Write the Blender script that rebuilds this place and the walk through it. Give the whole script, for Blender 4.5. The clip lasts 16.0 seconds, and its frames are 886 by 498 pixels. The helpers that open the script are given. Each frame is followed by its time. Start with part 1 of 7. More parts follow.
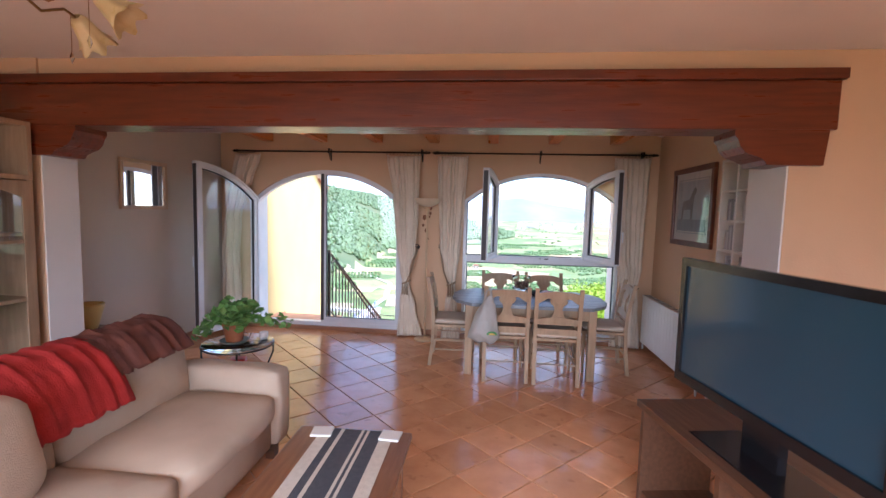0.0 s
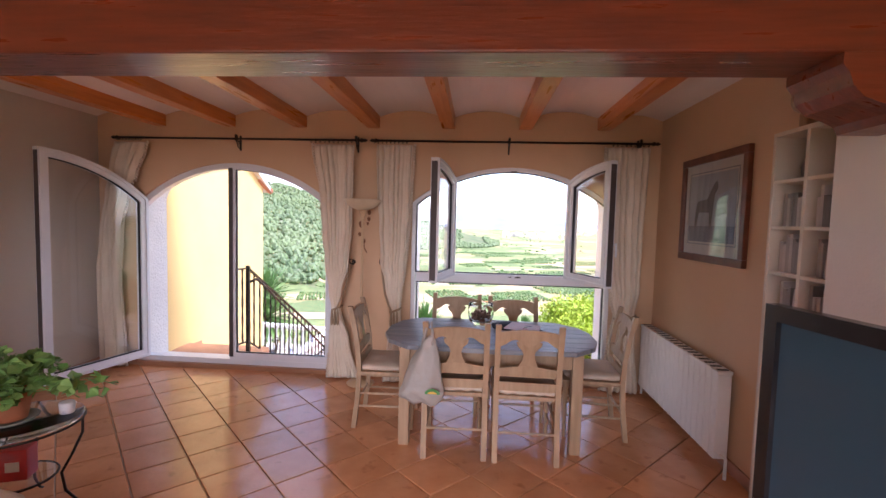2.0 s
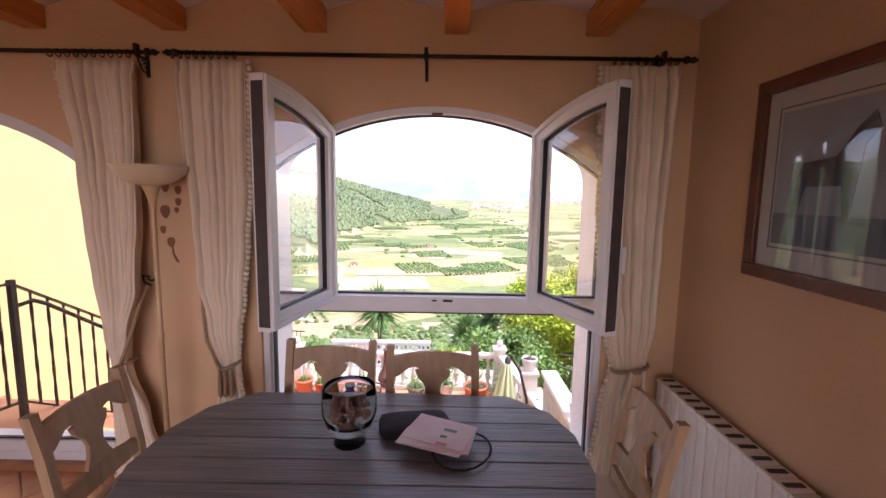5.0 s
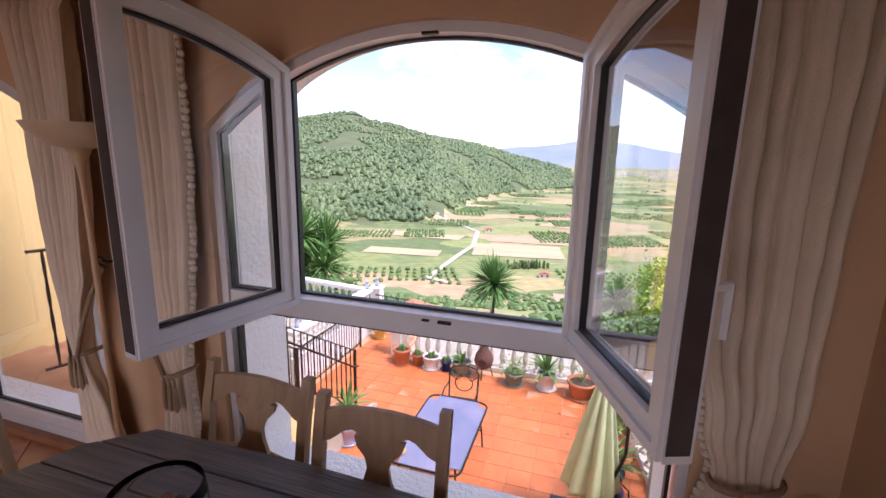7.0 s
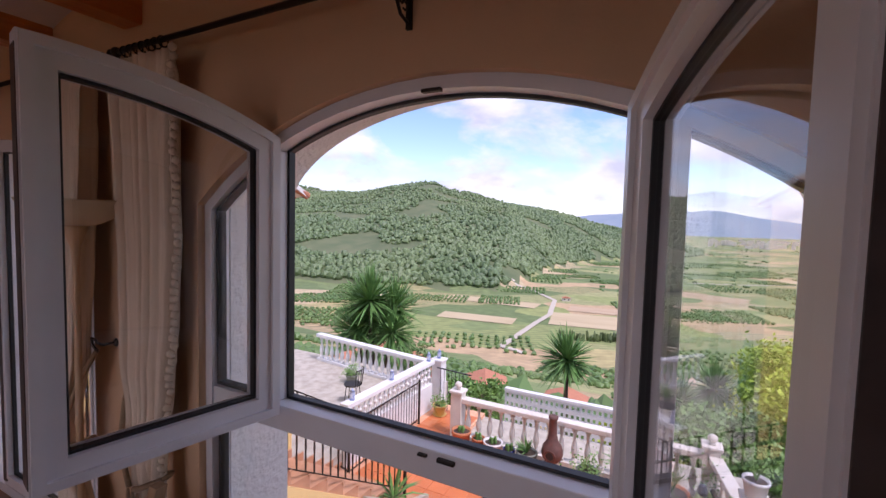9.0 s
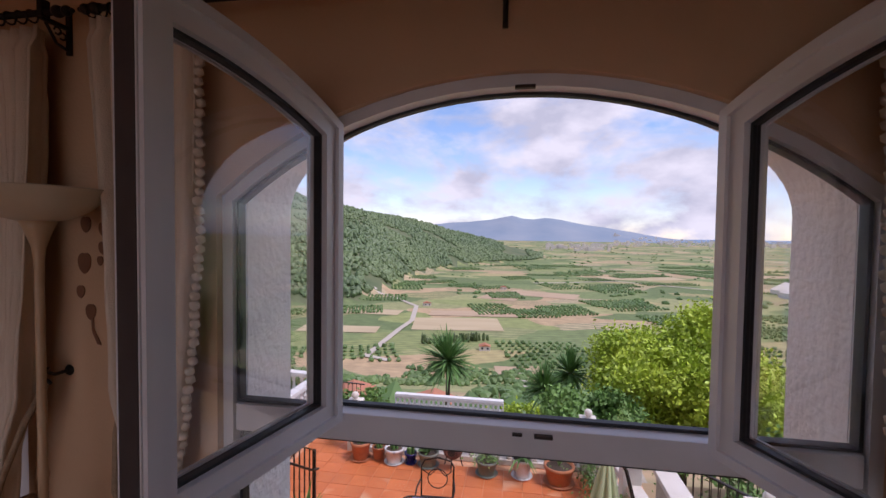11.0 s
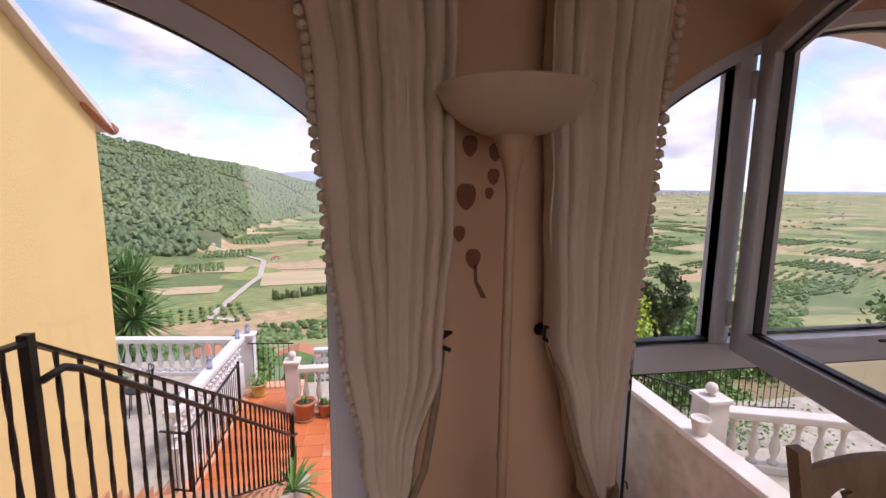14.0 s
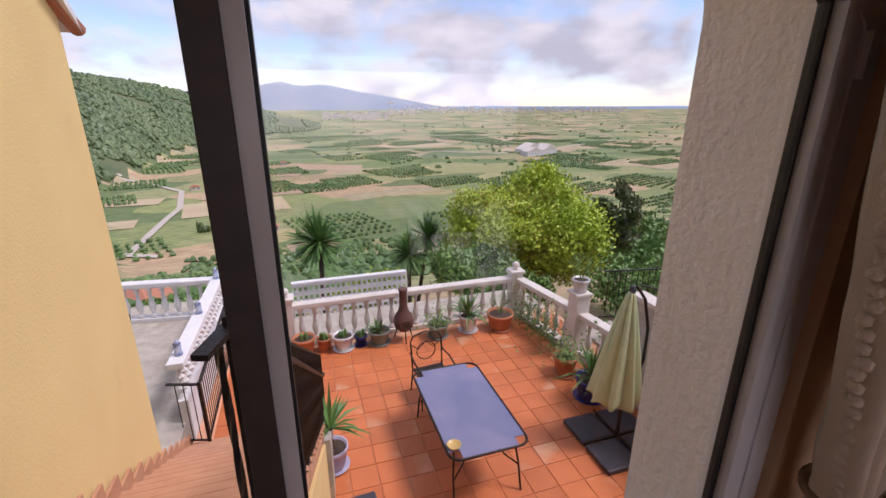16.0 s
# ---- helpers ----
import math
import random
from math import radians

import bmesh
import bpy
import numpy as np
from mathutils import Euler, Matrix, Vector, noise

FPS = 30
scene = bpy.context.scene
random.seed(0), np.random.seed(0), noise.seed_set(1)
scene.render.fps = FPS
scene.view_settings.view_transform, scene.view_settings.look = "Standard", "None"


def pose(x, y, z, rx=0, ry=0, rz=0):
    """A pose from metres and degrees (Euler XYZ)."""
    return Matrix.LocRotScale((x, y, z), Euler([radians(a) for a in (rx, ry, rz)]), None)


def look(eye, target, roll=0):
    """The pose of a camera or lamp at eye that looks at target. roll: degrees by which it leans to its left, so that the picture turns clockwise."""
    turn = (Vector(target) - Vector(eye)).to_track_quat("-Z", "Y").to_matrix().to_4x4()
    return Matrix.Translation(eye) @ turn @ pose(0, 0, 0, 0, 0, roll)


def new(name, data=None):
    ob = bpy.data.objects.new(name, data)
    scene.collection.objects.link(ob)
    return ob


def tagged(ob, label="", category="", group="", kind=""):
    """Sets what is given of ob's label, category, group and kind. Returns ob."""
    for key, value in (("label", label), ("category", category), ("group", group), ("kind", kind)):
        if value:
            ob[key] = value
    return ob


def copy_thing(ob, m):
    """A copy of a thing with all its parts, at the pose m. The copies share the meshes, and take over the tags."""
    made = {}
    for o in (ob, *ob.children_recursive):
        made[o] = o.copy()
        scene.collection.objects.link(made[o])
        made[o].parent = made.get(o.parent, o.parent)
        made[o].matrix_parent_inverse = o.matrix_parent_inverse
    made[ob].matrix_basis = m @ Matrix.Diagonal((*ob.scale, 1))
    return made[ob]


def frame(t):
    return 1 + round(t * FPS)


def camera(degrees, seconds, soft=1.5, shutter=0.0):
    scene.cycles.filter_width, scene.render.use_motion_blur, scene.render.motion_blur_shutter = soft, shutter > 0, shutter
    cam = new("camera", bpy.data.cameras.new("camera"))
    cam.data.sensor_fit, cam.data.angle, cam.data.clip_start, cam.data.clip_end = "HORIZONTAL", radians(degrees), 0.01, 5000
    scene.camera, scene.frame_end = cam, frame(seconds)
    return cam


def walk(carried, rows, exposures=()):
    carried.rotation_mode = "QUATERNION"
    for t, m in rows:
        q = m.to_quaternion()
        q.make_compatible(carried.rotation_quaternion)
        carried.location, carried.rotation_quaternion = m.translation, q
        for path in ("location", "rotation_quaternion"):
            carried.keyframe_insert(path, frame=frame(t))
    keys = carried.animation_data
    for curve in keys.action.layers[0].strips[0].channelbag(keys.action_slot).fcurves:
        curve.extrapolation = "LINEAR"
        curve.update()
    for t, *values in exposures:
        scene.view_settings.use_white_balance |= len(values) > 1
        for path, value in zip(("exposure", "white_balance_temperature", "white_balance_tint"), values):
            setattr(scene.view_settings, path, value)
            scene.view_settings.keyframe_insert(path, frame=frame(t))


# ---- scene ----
PATH = [
    (0, (3.03, -5.734, 1.633), (2.82, -3.752, 1.468), 1.5),
    (0.5, (3.037, -5.421, 1.648), (2.84, -3.437, 1.497), 1.2),
    (1, (3.161, -5.083, 1.627), (2.991, -3.095, 1.488), 0.9),
    (1.5, (3.264, -4.785, 1.639), (3.112, -2.796, 1.501), 1.2),
    (2, (3.323, -4.407, 1.61), (3.177, -2.416, 1.485), 1.5),
    (2.5, (3.328, -4.098, 1.633), (3.223, -2.105, 1.508), 1.3),
    (3, (3.442, -3.765, 1.641), (3.34, -1.771, 1.518), 1.2),
    (3.5, (3.487, -3.452, 1.651), (3.41, -1.457, 1.53), 1.2),
    (4, (3.552, -3.081, 1.676), (3.528, -1.086, 1.532), 1.0),
    (4.2, (3.575, -2.963, 1.682), (3.583, -0.969, 1.521), 0.9),
    (6.5, (4.128, -1.668, 1.675), (3.796, 0.264, 1.282), 0.7),
    (7, (4.224, -1.52, 1.694), (3.634, 0.347, 1.289), 1.2),
    (7.3, (4.238, -1.411, 1.688), (3.519, 0.411, 1.285), 1.4),
    (7.5, (4.251, -1.34, 1.704), (3.471, 0.458, 1.302), 1.3),
    (8, (4.261, -1.199, 1.731), (3.368, 0.557, 1.383), 1.6),
    (8.5, (4.303, -1.085, 1.76), (3.36, 0.665, 1.544), 1.3),
    (8.7, (4.306, -1.054, 1.757), (3.361, 0.703, 1.604), 1.5),
    (10.8, (3.731, -1.315, 1.663), (3.307, 0.639, 1.59), 0.9),
    (11, (3.664, -1.319, 1.676), (3.329, 0.651, 1.605), 0.7),
    (11.2, (3.619, -1.329, 1.662), (3.355, 0.653, 1.603), 0.6),
    (11.5, (3.467, -1.372, 1.669), (3.366, 0.623, 1.577), 0.5),
    (12, (3.228, -1.461, 1.706), (3.421, 0.527, 1.613), 0.1),
    (12.5, (2.944, -1.432, 1.667), (3.241, 0.543, 1.566), 0.3),
    (13, (2.561, -1.337, 1.657), (2.884, 0.633, 1.537), 0.4),
    (13.5, (2.183, -1.271, 1.607), (2.51, 0.694, 1.433), 0.8),
    (14, (1.913, -1.187, 1.589), (2.238, 0.766, 1.301), 0.7),
    (14.2, (1.798, -1.103, 1.586), (2.132, 0.839, 1.247), 0.5),
    (14.5, (1.595, -1.039, 1.591), (1.956, 0.886, 1.188), 0.7),
    (15, (1.33, -0.846, 1.555), (1.727, 1.048, 1.05), 0.3),
    (15.5, (1.062, -0.743, 1.574), (1.57, 1.105, 1.002), 0.2),
    (16, (0.873, -0.569, 1.552), (1.461, 1.238, 0.928), 0.1),
]
EXPOSURES = [(0, 2.2, 5200, 15), (2.2, 2.2, 6000, 27), (4.2, 2.1, 6400, 33), (6.3, 1.65, 6200, 28), (8.7, 0.95, 6000, 32), (10.8, 0.47, 6100, 30), (12.7, 0.45, 6200, 30), (13.5, 0.95, 6400, 27), (14.5, 0.8, 6300, 28), (16, 0.5, 6300, 28)]
cam = camera(89.8, 16.0)
walk(cam, [(t, look(eye, target, roll)) for t, eye, target, roll in PATH], EXPOSURES)

# ---- world, sun, exposure ----
world = bpy.data.worlds.new("sky")
scene.world = world
world.use_nodes = True
wn, wl = world.node_tree.nodes, world.node_tree.links
wn.clear()
w_out = wn.new("ShaderNodeOutputWorld")
w_bg = wn.new("ShaderNodeBackground")
w_bg.inputs["Strength"].default_value = 0.12
w_sky = wn.new("ShaderNodeTexSky")
w_sky.sky_type = "NISHITA"
w_sky.sun_disc = False
w_sky.sun_elevation, w_sky.sun_rotation = radians(58), radians(105)
w_sky.air_density, w_sky.dust_density, w_sky.ozone_density = 1.0, 0.0, 3.0
w_geo = wn.new("ShaderNodeTexCoord")
w_map = wn.new("ShaderNodeMapping")
w_map.inputs["Scale"].default_value = (1.0, 1.0, 2.0)
w_noise = wn.new("ShaderNodeTexNoise")
w_noise.inputs["Scale"].default_value = 4.2
w_noise.inputs["Detail"].default_value = 9
w_noise.inputs["Roughness"].default_value = 0.55
w_noise.inputs["Distortion"].default_value = 0.25
w_ramp = wn.new("ShaderNodeValToRGB")
w_ramp.color_ramp.elements[0].position, w_ramp.color_ramp.elements[1].position = 0.40, 0.56
w_shade = wn.new("ShaderNodeTexNoise")
w_shade.inputs["Scale"].default_value = 8.0
w_shade.inputs["Detail"].default_value = 6
w_tone = wn.new("ShaderNodeValToRGB")
w_tone.color_ramp.elements[0].color, w_tone.color_ramp.elements[0].position = (3.3, 3.5, 3.9, 1), 0.38
w_tone.color_ramp.elements[1].color, w_tone.color_ramp.elements[1].position = (5.0, 5.1, 5.25, 1), 0.62
w_mix = wn.new("ShaderNodeMix")
w_mix.data_type = "RGBA"
wl.new(w_geo.outputs["Generated"], w_map.inputs["Vector"])
wl.new(w_map.outputs["Vector"], w_noise.inputs["Vector"])
wl.new(w_map.outputs["Vector"], w_shade.inputs["Vector"])
wl.new(w_noise.outputs["Fac"], w_ramp.inputs["Fac"])
wl.new(w_shade.outputs["Fac"], w_tone.inputs["Fac"])
wl.new(w_ramp.outputs["Color"], w_mix.inputs["Factor"])
wl.new(w_sky.outputs["Color"], w_mix.inputs["A"])
wl.new(w_tone.outputs["Color"], w_mix.inputs["B"])
wl.new(w_mix.outputs["Result"], w_bg.inputs["Color"])
wl.new(w_bg.outputs["Background"], w_out.inputs["Surface"])
sun = new("sun", bpy.data.lights.new("sun", "SUN"))
sun.data.energy, sun.data.angle, sun.data.color = 2.0, radians(16), (1.0, 0.97, 0.92)
sun.matrix_world = look((48, -14, 80), (0, 0, 0))


# daylight of the south window behind the walker
sky_lamp = new("south_window_light", bpy.data.lights.new("south_window_light", "AREA"))
sky_lamp.data.shape, sky_lamp.data.size, sky_lamp.data.size_y = "RECTANGLE", 5.4, 1.9
sky_lamp.data.energy, sky_lamp.data.color, sky_lamp.data.spread = 45, (1.0, 0.97, 0.94), radians(105)
sky_lamp.matrix_world = look((2.4, -7.5, 1.35), (2.4, 0.0, -6.0))


# ---- materials ----
def mat(name, c1, c2=None, scale=6.0, rough=0.6, metal=0.0, bump=0.0, bscale=60.0, stretch=(1, 1, 1), rvar=0.1, vary=0.0, detail=5.0, wear=None):
    """A surface of two tones mixed by noise, with fine relief, uneven gloss and, with vary, a tone of its own for each object."""
    m = bpy.data.materials.new(name)
    m.use_nodes = True
    n, l = m.node_tree.nodes, m.node_tree.links
    b = n["Principled BSDF"]
    b.inputs["Metallic"].default_value = metal
    tc = n.new("ShaderNodeTexCoord")
    mp = n.new("ShaderNodeMapping")
    mp.inputs["Scale"].default_value = stretch
    l.new(tc.outputs["Object"], mp.inputs["Vector"])
    n1 = n.new("ShaderNodeTexNoise")
    n1.inputs["Scale"].default_value, n1.inputs["Detail"].default_value = scale, detail
    l.new(mp.outputs["Vector"], n1.inputs["Vector"])
    n2 = n.new("ShaderNodeTexNoise")
    n2.inputs["Scale"].default_value, n2.inputs["Detail"].default_value = bscale, 3
    l.new(mp.outputs["Vector"], n2.inputs["Vector"])
    info = n.new("ShaderNodeObjectInfo")
    add = n.new("ShaderNodeVectorMath")
    add.operation = "ADD"
    if vary:
        l.new(tc.outputs["Object"], add.inputs[0])
        mul = n.new("ShaderNodeVectorMath")
        mul.operation = "SCALE"
        mul.inputs["Scale"].default_value = 37.0
        l.new(info.outputs["Random"], mul.inputs[0])
        l.new(mul.outputs[0], add.inputs[1])
        l.new(add.outputs[0], mp.inputs["Vector"])
    ramp = n.new("ShaderNodeValToRGB")
    ramp.color_ramp.elements[0].position, ramp.color_ramp.elements[1].position = 0.32, 0.68
    ramp.color_ramp.elements[0].color = (*c1, 1)
    ramp.color_ramp.elements[1].color = (*(c2 or [v * 0.88 for v in c1]), 1)
    l.new(n1.outputs["Fac"], ramp.inputs["Fac"])
    col = ramp.outputs["Color"]
    if wear:
        n3 = n.new("ShaderNodeTexNoise")
        n3.inputs["Scale"].default_value, n3.inputs["Detail"].default_value = wear[1], 6
        l.new(mp.outputs["Vector"], n3.inputs["Vector"])
        r3 = n.new("ShaderNodeValToRGB")
        r3.color_ramp.elements[0].position, r3.color_ramp.elements[1].position = wear[2], wear[2] + 0.12
        l.new(n3.outputs["Fac"], r3.inputs["Fac"])
        mx = n.new("ShaderNodeMix")
        mx.data_type = "RGBA"
        l.new(r3.outputs["Color"], mx.inputs["Factor"])
        l.new(col, mx.inputs["A"])
        mx.inputs["B"].default_value = (*wear[0], 1)
        col = mx.outputs["Result"]
    if vary:
        hsv = n.new("ShaderNodeHueSaturation")
        mr = n.new("ShaderNodeMapRange")
        mr.inputs["To Min"].default_value, mr.inputs["To Max"].default_value = 1 - vary, 1 + vary
        l.new(info.outputs["Random"], mr.inputs["Value"])
        l.new(mr.outputs["Result"], hsv.inputs["Value"])
        l.new(col, hsv.inputs["Color"])
        col = hsv.outputs["Color"]
    l.new(col, b.inputs["Base Color"])
    rr = n.new("ShaderNodeMapRange")
    rr.inputs["To Min"].default_value, rr.inputs["To Max"].default_value = max(rough - rvar, 0.02), min(rough + rvar, 1)
    l.new(n1.outputs["Fac"], rr.inputs["Value"])
    l.new(rr.outputs["Result"], b.inputs["Roughness"])
    if bump:
        bp = n.new("ShaderNodeBump")
        bp.inputs["Strength"].default_value, bp.inputs["Distance"].default_value = bump, 0.01
        l.new(n2.outputs["Fac"], bp.inputs["Height"])
        l.new(bp.outputs["Normal"], b.inputs["Normal"])
    return m


def glass(name, tint=(1, 1, 1), rough=0.0):
    m = bpy.data.materials.new(name)
    m.use_nodes = True
    b = m.node_tree.nodes["Principled BSDF"]
    b.inputs["Base Color"].default_value = (*tint, 1)
    b.inputs["Roughness"].default_value = rough
    b.inputs["Transmission Weight"].default_value = 1.0
    b.inputs["IOR"].default_value = 1.45
    return m


def leaf_mat(name, c1, c2, scale=1.5):
    m = mat(name, c1, c2, scale, 0.55, rvar=0.1)
    n, l = m.node_tree.nodes, m.node_tree.links
    b = n["Principled BSDF"]
    geo = n.new("ShaderNodeNewGeometry")
    hsv = n.new("ShaderNodeHueSaturation")
    mr = n.new("ShaderNodeMapRange")
    mr.inputs["To Min"].default_value, mr.inputs["To Max"].default_value = 0.84, 1.16
    l.new(geo.outputs["Random Per Island"], mr.inputs["Value"])
    l.new(mr.outputs["Result"], hsv.inputs["Value"])
    l.new(b.inputs["Base Color"].links[0].from_socket, hsv.inputs["Color"])
    l.new(hsv.outputs["Color"], b.inputs["Base Color"])
    return m


M_WALL = mat("ochre_wall_paint", (0.68, 0.455, 0.275), (0.63, 0.415, 0.245), 1.2, 0.75, bump=0.12, bscale=90, wear=((0.55, 0.37, 0.22), 0.8, 0.62))
M_TAUPE = mat("taupe_wall_paint", (0.62, 0.55, 0.46), (0.57, 0.50, 0.42), 1.0, 0.75, bump=0.1, bscale=90)
M_WHITEWALL = mat("white_wall_paint", (0.78, 0.76, 0.73), (0.72, 0.70, 0.67), 1.5, 0.7, bump=0.12, bscale=80)
M_CEIL = mat("ceiling_plaster", (0.78, 0.72, 0.68), (0.73, 0.67, 0.63), 1.3, 0.85, bump=0.15, bscale=70)
M_PLASTER = mat("rough_white_plaster", (0.82, 0.80, 0.78), (0.75, 0.73, 0.71), 3, 0.9, bump=1.0, bscale=40)
M_YELLOW = mat("yellow_render", (0.78, 0.57, 0.24), (0.74, 0.53, 0.22), 1.1, 0.85, bump=0.25, bscale=60, wear=((0.70, 0.50, 0.22), 2.2, 0.66))
M_TILE = mat("terracotta_glazed_tile", (0.66, 0.32, 0.155), (0.55, 0.245, 0.11), 5, 0.16, bump=0.22, bscale=14, vary=0.14, rvar=0.12, wear=((0.42, 0.18, 0.08), 9, 0.62))
M_GROUT = mat("floor_grout", (0.62, 0.47, 0.33), (0.54, 0.40, 0.28), 20, 0.8)
M_SKIRT = mat("terracotta_skirting", (0.40, 0.19, 0.10), (0.33, 0.15, 0.075), 6, 0.35, bump=0.1)
M_BEAM = mat("varnished_pine", (0.17, 0.036, 0.010), (0.10, 0.021, 0.006), 9, 0.30, stretch=(0.25, 3.0, 3.0), bump=0.15, bscale=30, wear=((0.05, 0.012, 0.004), 2.2, 0.68))
M_JOIST = mat("orange_pine_joist", (0.66, 0.235, 0.045), (0.52, 0.165, 0.03), 9, 0.30, stretch=(3.0, 0.25, 3.0), bump=0.15, bscale=30, vary=0.1, wear=((0.24, 0.07, 0.015), 2.0, 0.70))
M_FRAME = mat("white_lacquered_aluminium", (0.74, 0.74, 0.76), (0.70, 0.70, 0.72), 8, 0.3, rvar=0.05)
M_GASKET = mat("dark_brown_gasket", (0.055, 0.042, 0.04), (0.075, 0.058, 0.055), 20, 0.5)
M_SEAL = mat("black_rubber_seal", (0.02, 0.02, 0.022), None, 20, 0.5)
M_GLASS = glass("window_glass")
M_BOWL = glass("bowl_glass", (0.95, 0.98, 0.97))
M_BOWL.node_tree.nodes["Principled BSDF"].inputs["IOR"].default_value = 1.12
M_TABGLASS = glass("table_glass", (0.85, 0.93, 0.9))
M_IRON = mat("black_wrought_iron", (0.025, 0.022, 0.02), (0.05, 0.035, 0.025), 15, 0.45, 0.7, bump=0.2, bscale=80)
M_CURTAIN = mat("cream_curtain_cotton", (0.76, 0.65, 0.51), (0.70, 0.585, 0.45), 5, 0.9, bump=0.35, bscale=220)
M_ROPE = mat("beige_rope", (0.42, 0.30, 0.19), (0.33, 0.23, 0.14), 60, 0.9, bump=0.6, bscale=200)
M_CHAIR = mat("bleached_pine", (0.42, 0.28, 0.16), (0.33, 0.21, 0.115), 8, 0.55, stretch=(4, 4, 0.5), bump=0.2, bscale=40, vary=0.06, wear=((0.32, 0.20, 0.11), 14, 0.66))
M_TABLETOP = mat("grey_washed_tabletop", (0.12, 0.135, 0.16), (0.25, 0.25, 0.255), 7, 0.38, stretch=(0.4, 7, 1), bump=0.35, bscale=18, vary=0.12, wear=((0.24, 0.215, 0.19), 3, 0.60))
M_CUSHION = mat("beige_cushion_cotton", (0.60, 0.48, 0.36), (0.53, 0.42, 0.31), 6, 0.95, bump=0.4, bscale=180)
M_SOFA = mat("beige_sofa_fabric", (0.56, 0.43, 0.31), (0.50, 0.38, 0.27), 5, 0.95, bump=0.5, bscale=240, wear=((0.45, 0.33, 0.23), 2.5, 0.66))
M_RED = mat("red_throw", (0.42, 0.022, 0.016), (0.32, 0.016, 0.012), 12, 0.9, bump=0.5, bscale=150)
M_BROWNTHROW = mat("brown_throw", (0.17, 0.055, 0.032), (0.10, 0.035, 0.025), 7, 0.9, bump=0.5, bscale=150)
M_DARKWOOD = mat("dark_wood", (0.13, 0.06, 0.03), (0.09, 0.04, 0.02), 10, 0.4, stretch=(0.4, 4, 4), bump=0.15, bscale=40)
M_COFFEE = mat("coffee_table_wood", (0.24, 0.105, 0.045), (0.17, 0.07, 0.03), 9, 0.35, stretch=(4, 0.4, 4), bump=0.15, bscale=40)
M_MAHOG = mat("mahogany_frame", (0.18, 0.055, 0.028), (0.11, 0.033, 0.018), 12, 0.35, bump=0.1)
M_PAPER = mat("paper_mount", (0.72, 0.68, 0.62), (0.69, 0.65, 0.59), 8, 0.9)
M_PRINT = mat("blue_grey_print", (0.36, 0.41, 0.46), (0.48, 0.50, 0.52), 5, 0.5)
M_PRINTDARK = mat("dark_print_ink", (0.09, 0.09, 0.10), (0.15, 0.14, 0.14), 20, 0.5)
M_PRINTBASE = mat("slate_print_ink", (0.14, 0.17, 0.21), (0.19, 0.22, 0.26), 15, 0.5)
M_LIGHTWOOD = mat("light_wood_frame", (0.62, 0.46, 0.30), (0.55, 0.39, 0.25), 14, 0.45)
M_MIRROR = mat("mirror_silver", (0.9, 0.9, 0.9), (0.9, 0.9, 0.9), 1, 0.02, 1.0, rvar=0.0)
M_RAD = mat("white_radiator_enamel", (0.80, 0.77, 0.72), (0.77, 0.74, 0.69), 4, 0.4)
M_SHELF = mat("white_shelf", (0.68, 0.60, 0.50), (0.62, 0.54, 0.44), 7, 0.5)
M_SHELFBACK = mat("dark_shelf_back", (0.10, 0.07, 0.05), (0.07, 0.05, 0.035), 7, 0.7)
M_BOOK = mat("book_spines", (0.45, 0.42, 0.40), (0.30, 0.28, 0.27), 3, 0.5, vary=0.55)
M_SHADE = mat("alabaster_shade", (0.72, 0.60, 0.42), (0.64, 0.52, 0.35), 7, 0.35)
M_LAMPSTEM = mat("cream_lamp_metal", (0.62, 0.43, 0.25), (0.55, 0.38, 0.21), 7, 0.4)
M_STENCIL = mat("brown_stencil_paint", (0.27, 0.12, 0.06), (0.22, 0.10, 0.05), 12, 0.8)
M_TVBODY = mat("black_tv_plastic", (0.012, 0.012, 0.014), None, 10, 0.2)
# the screen's blue is a window reflection painted into its base colour
M_SCREEN = mat("tv_screen_blue_reflection", (0.03, 0.07, 0.105), (0.03, 0.07, 0.105), 3, 0.10, rvar=0.02)
M_POT = mat("terracotta_pot", (0.50, 0.19, 0.085), (0.42, 0.15, 0.065), 9, 0.75, bump=0.15, vary=0.1, wear=((0.55, 0.36, 0.25), 7, 0.68))
M_GREYPOT = mat("mossy_grey_pot", (0.17, 0.19, 0.15), (0.24, 0.25, 0.21), 9, 0.7, bump=0.2)
M_WHITEPOT = mat("glazed_white_pot", (0.70, 0.68, 0.66), (0.60, 0.57, 0.56), 6, 0.25, wear=((0.22, 0.24, 0.38), 11, 0.60))
M_BLUEPOT = mat("cobalt_glazed_pot", (0.02, 0.025, 0.12), (0.03, 0.03, 0.16), 6, 0.15)
M_LILACPOT = mat("lilac_glazed_pot", (0.42, 0.38, 0.52), (0.55, 0.52, 0.62), 6, 0.2)
M_YELPOT = mat("yellow_glazed_pot", (0.62, 0.42, 0.13), (0.55, 0.37, 0.12), 6, 0.3)
M_SOIL = mat("dark_soil", (0.05, 0.035, 0.025), (0.09, 0.06, 0.04), 30, 0.95, bump=0.8, bscale=60)
M_LEAF = leaf_mat("ivy_leaf", (0.12, 0.25, 0.05), (0.20, 0.33, 0.09), 20)
M_YUCCA = leaf_mat("yucca_leaf", (0.08, 0.19, 0.045), (0.14, 0.27, 0.065), 5)
M_LIME = leaf_mat("lime_tree_leaf", (0.30, 0.43, 0.025), (0.46, 0.55, 0.035), 0.45)
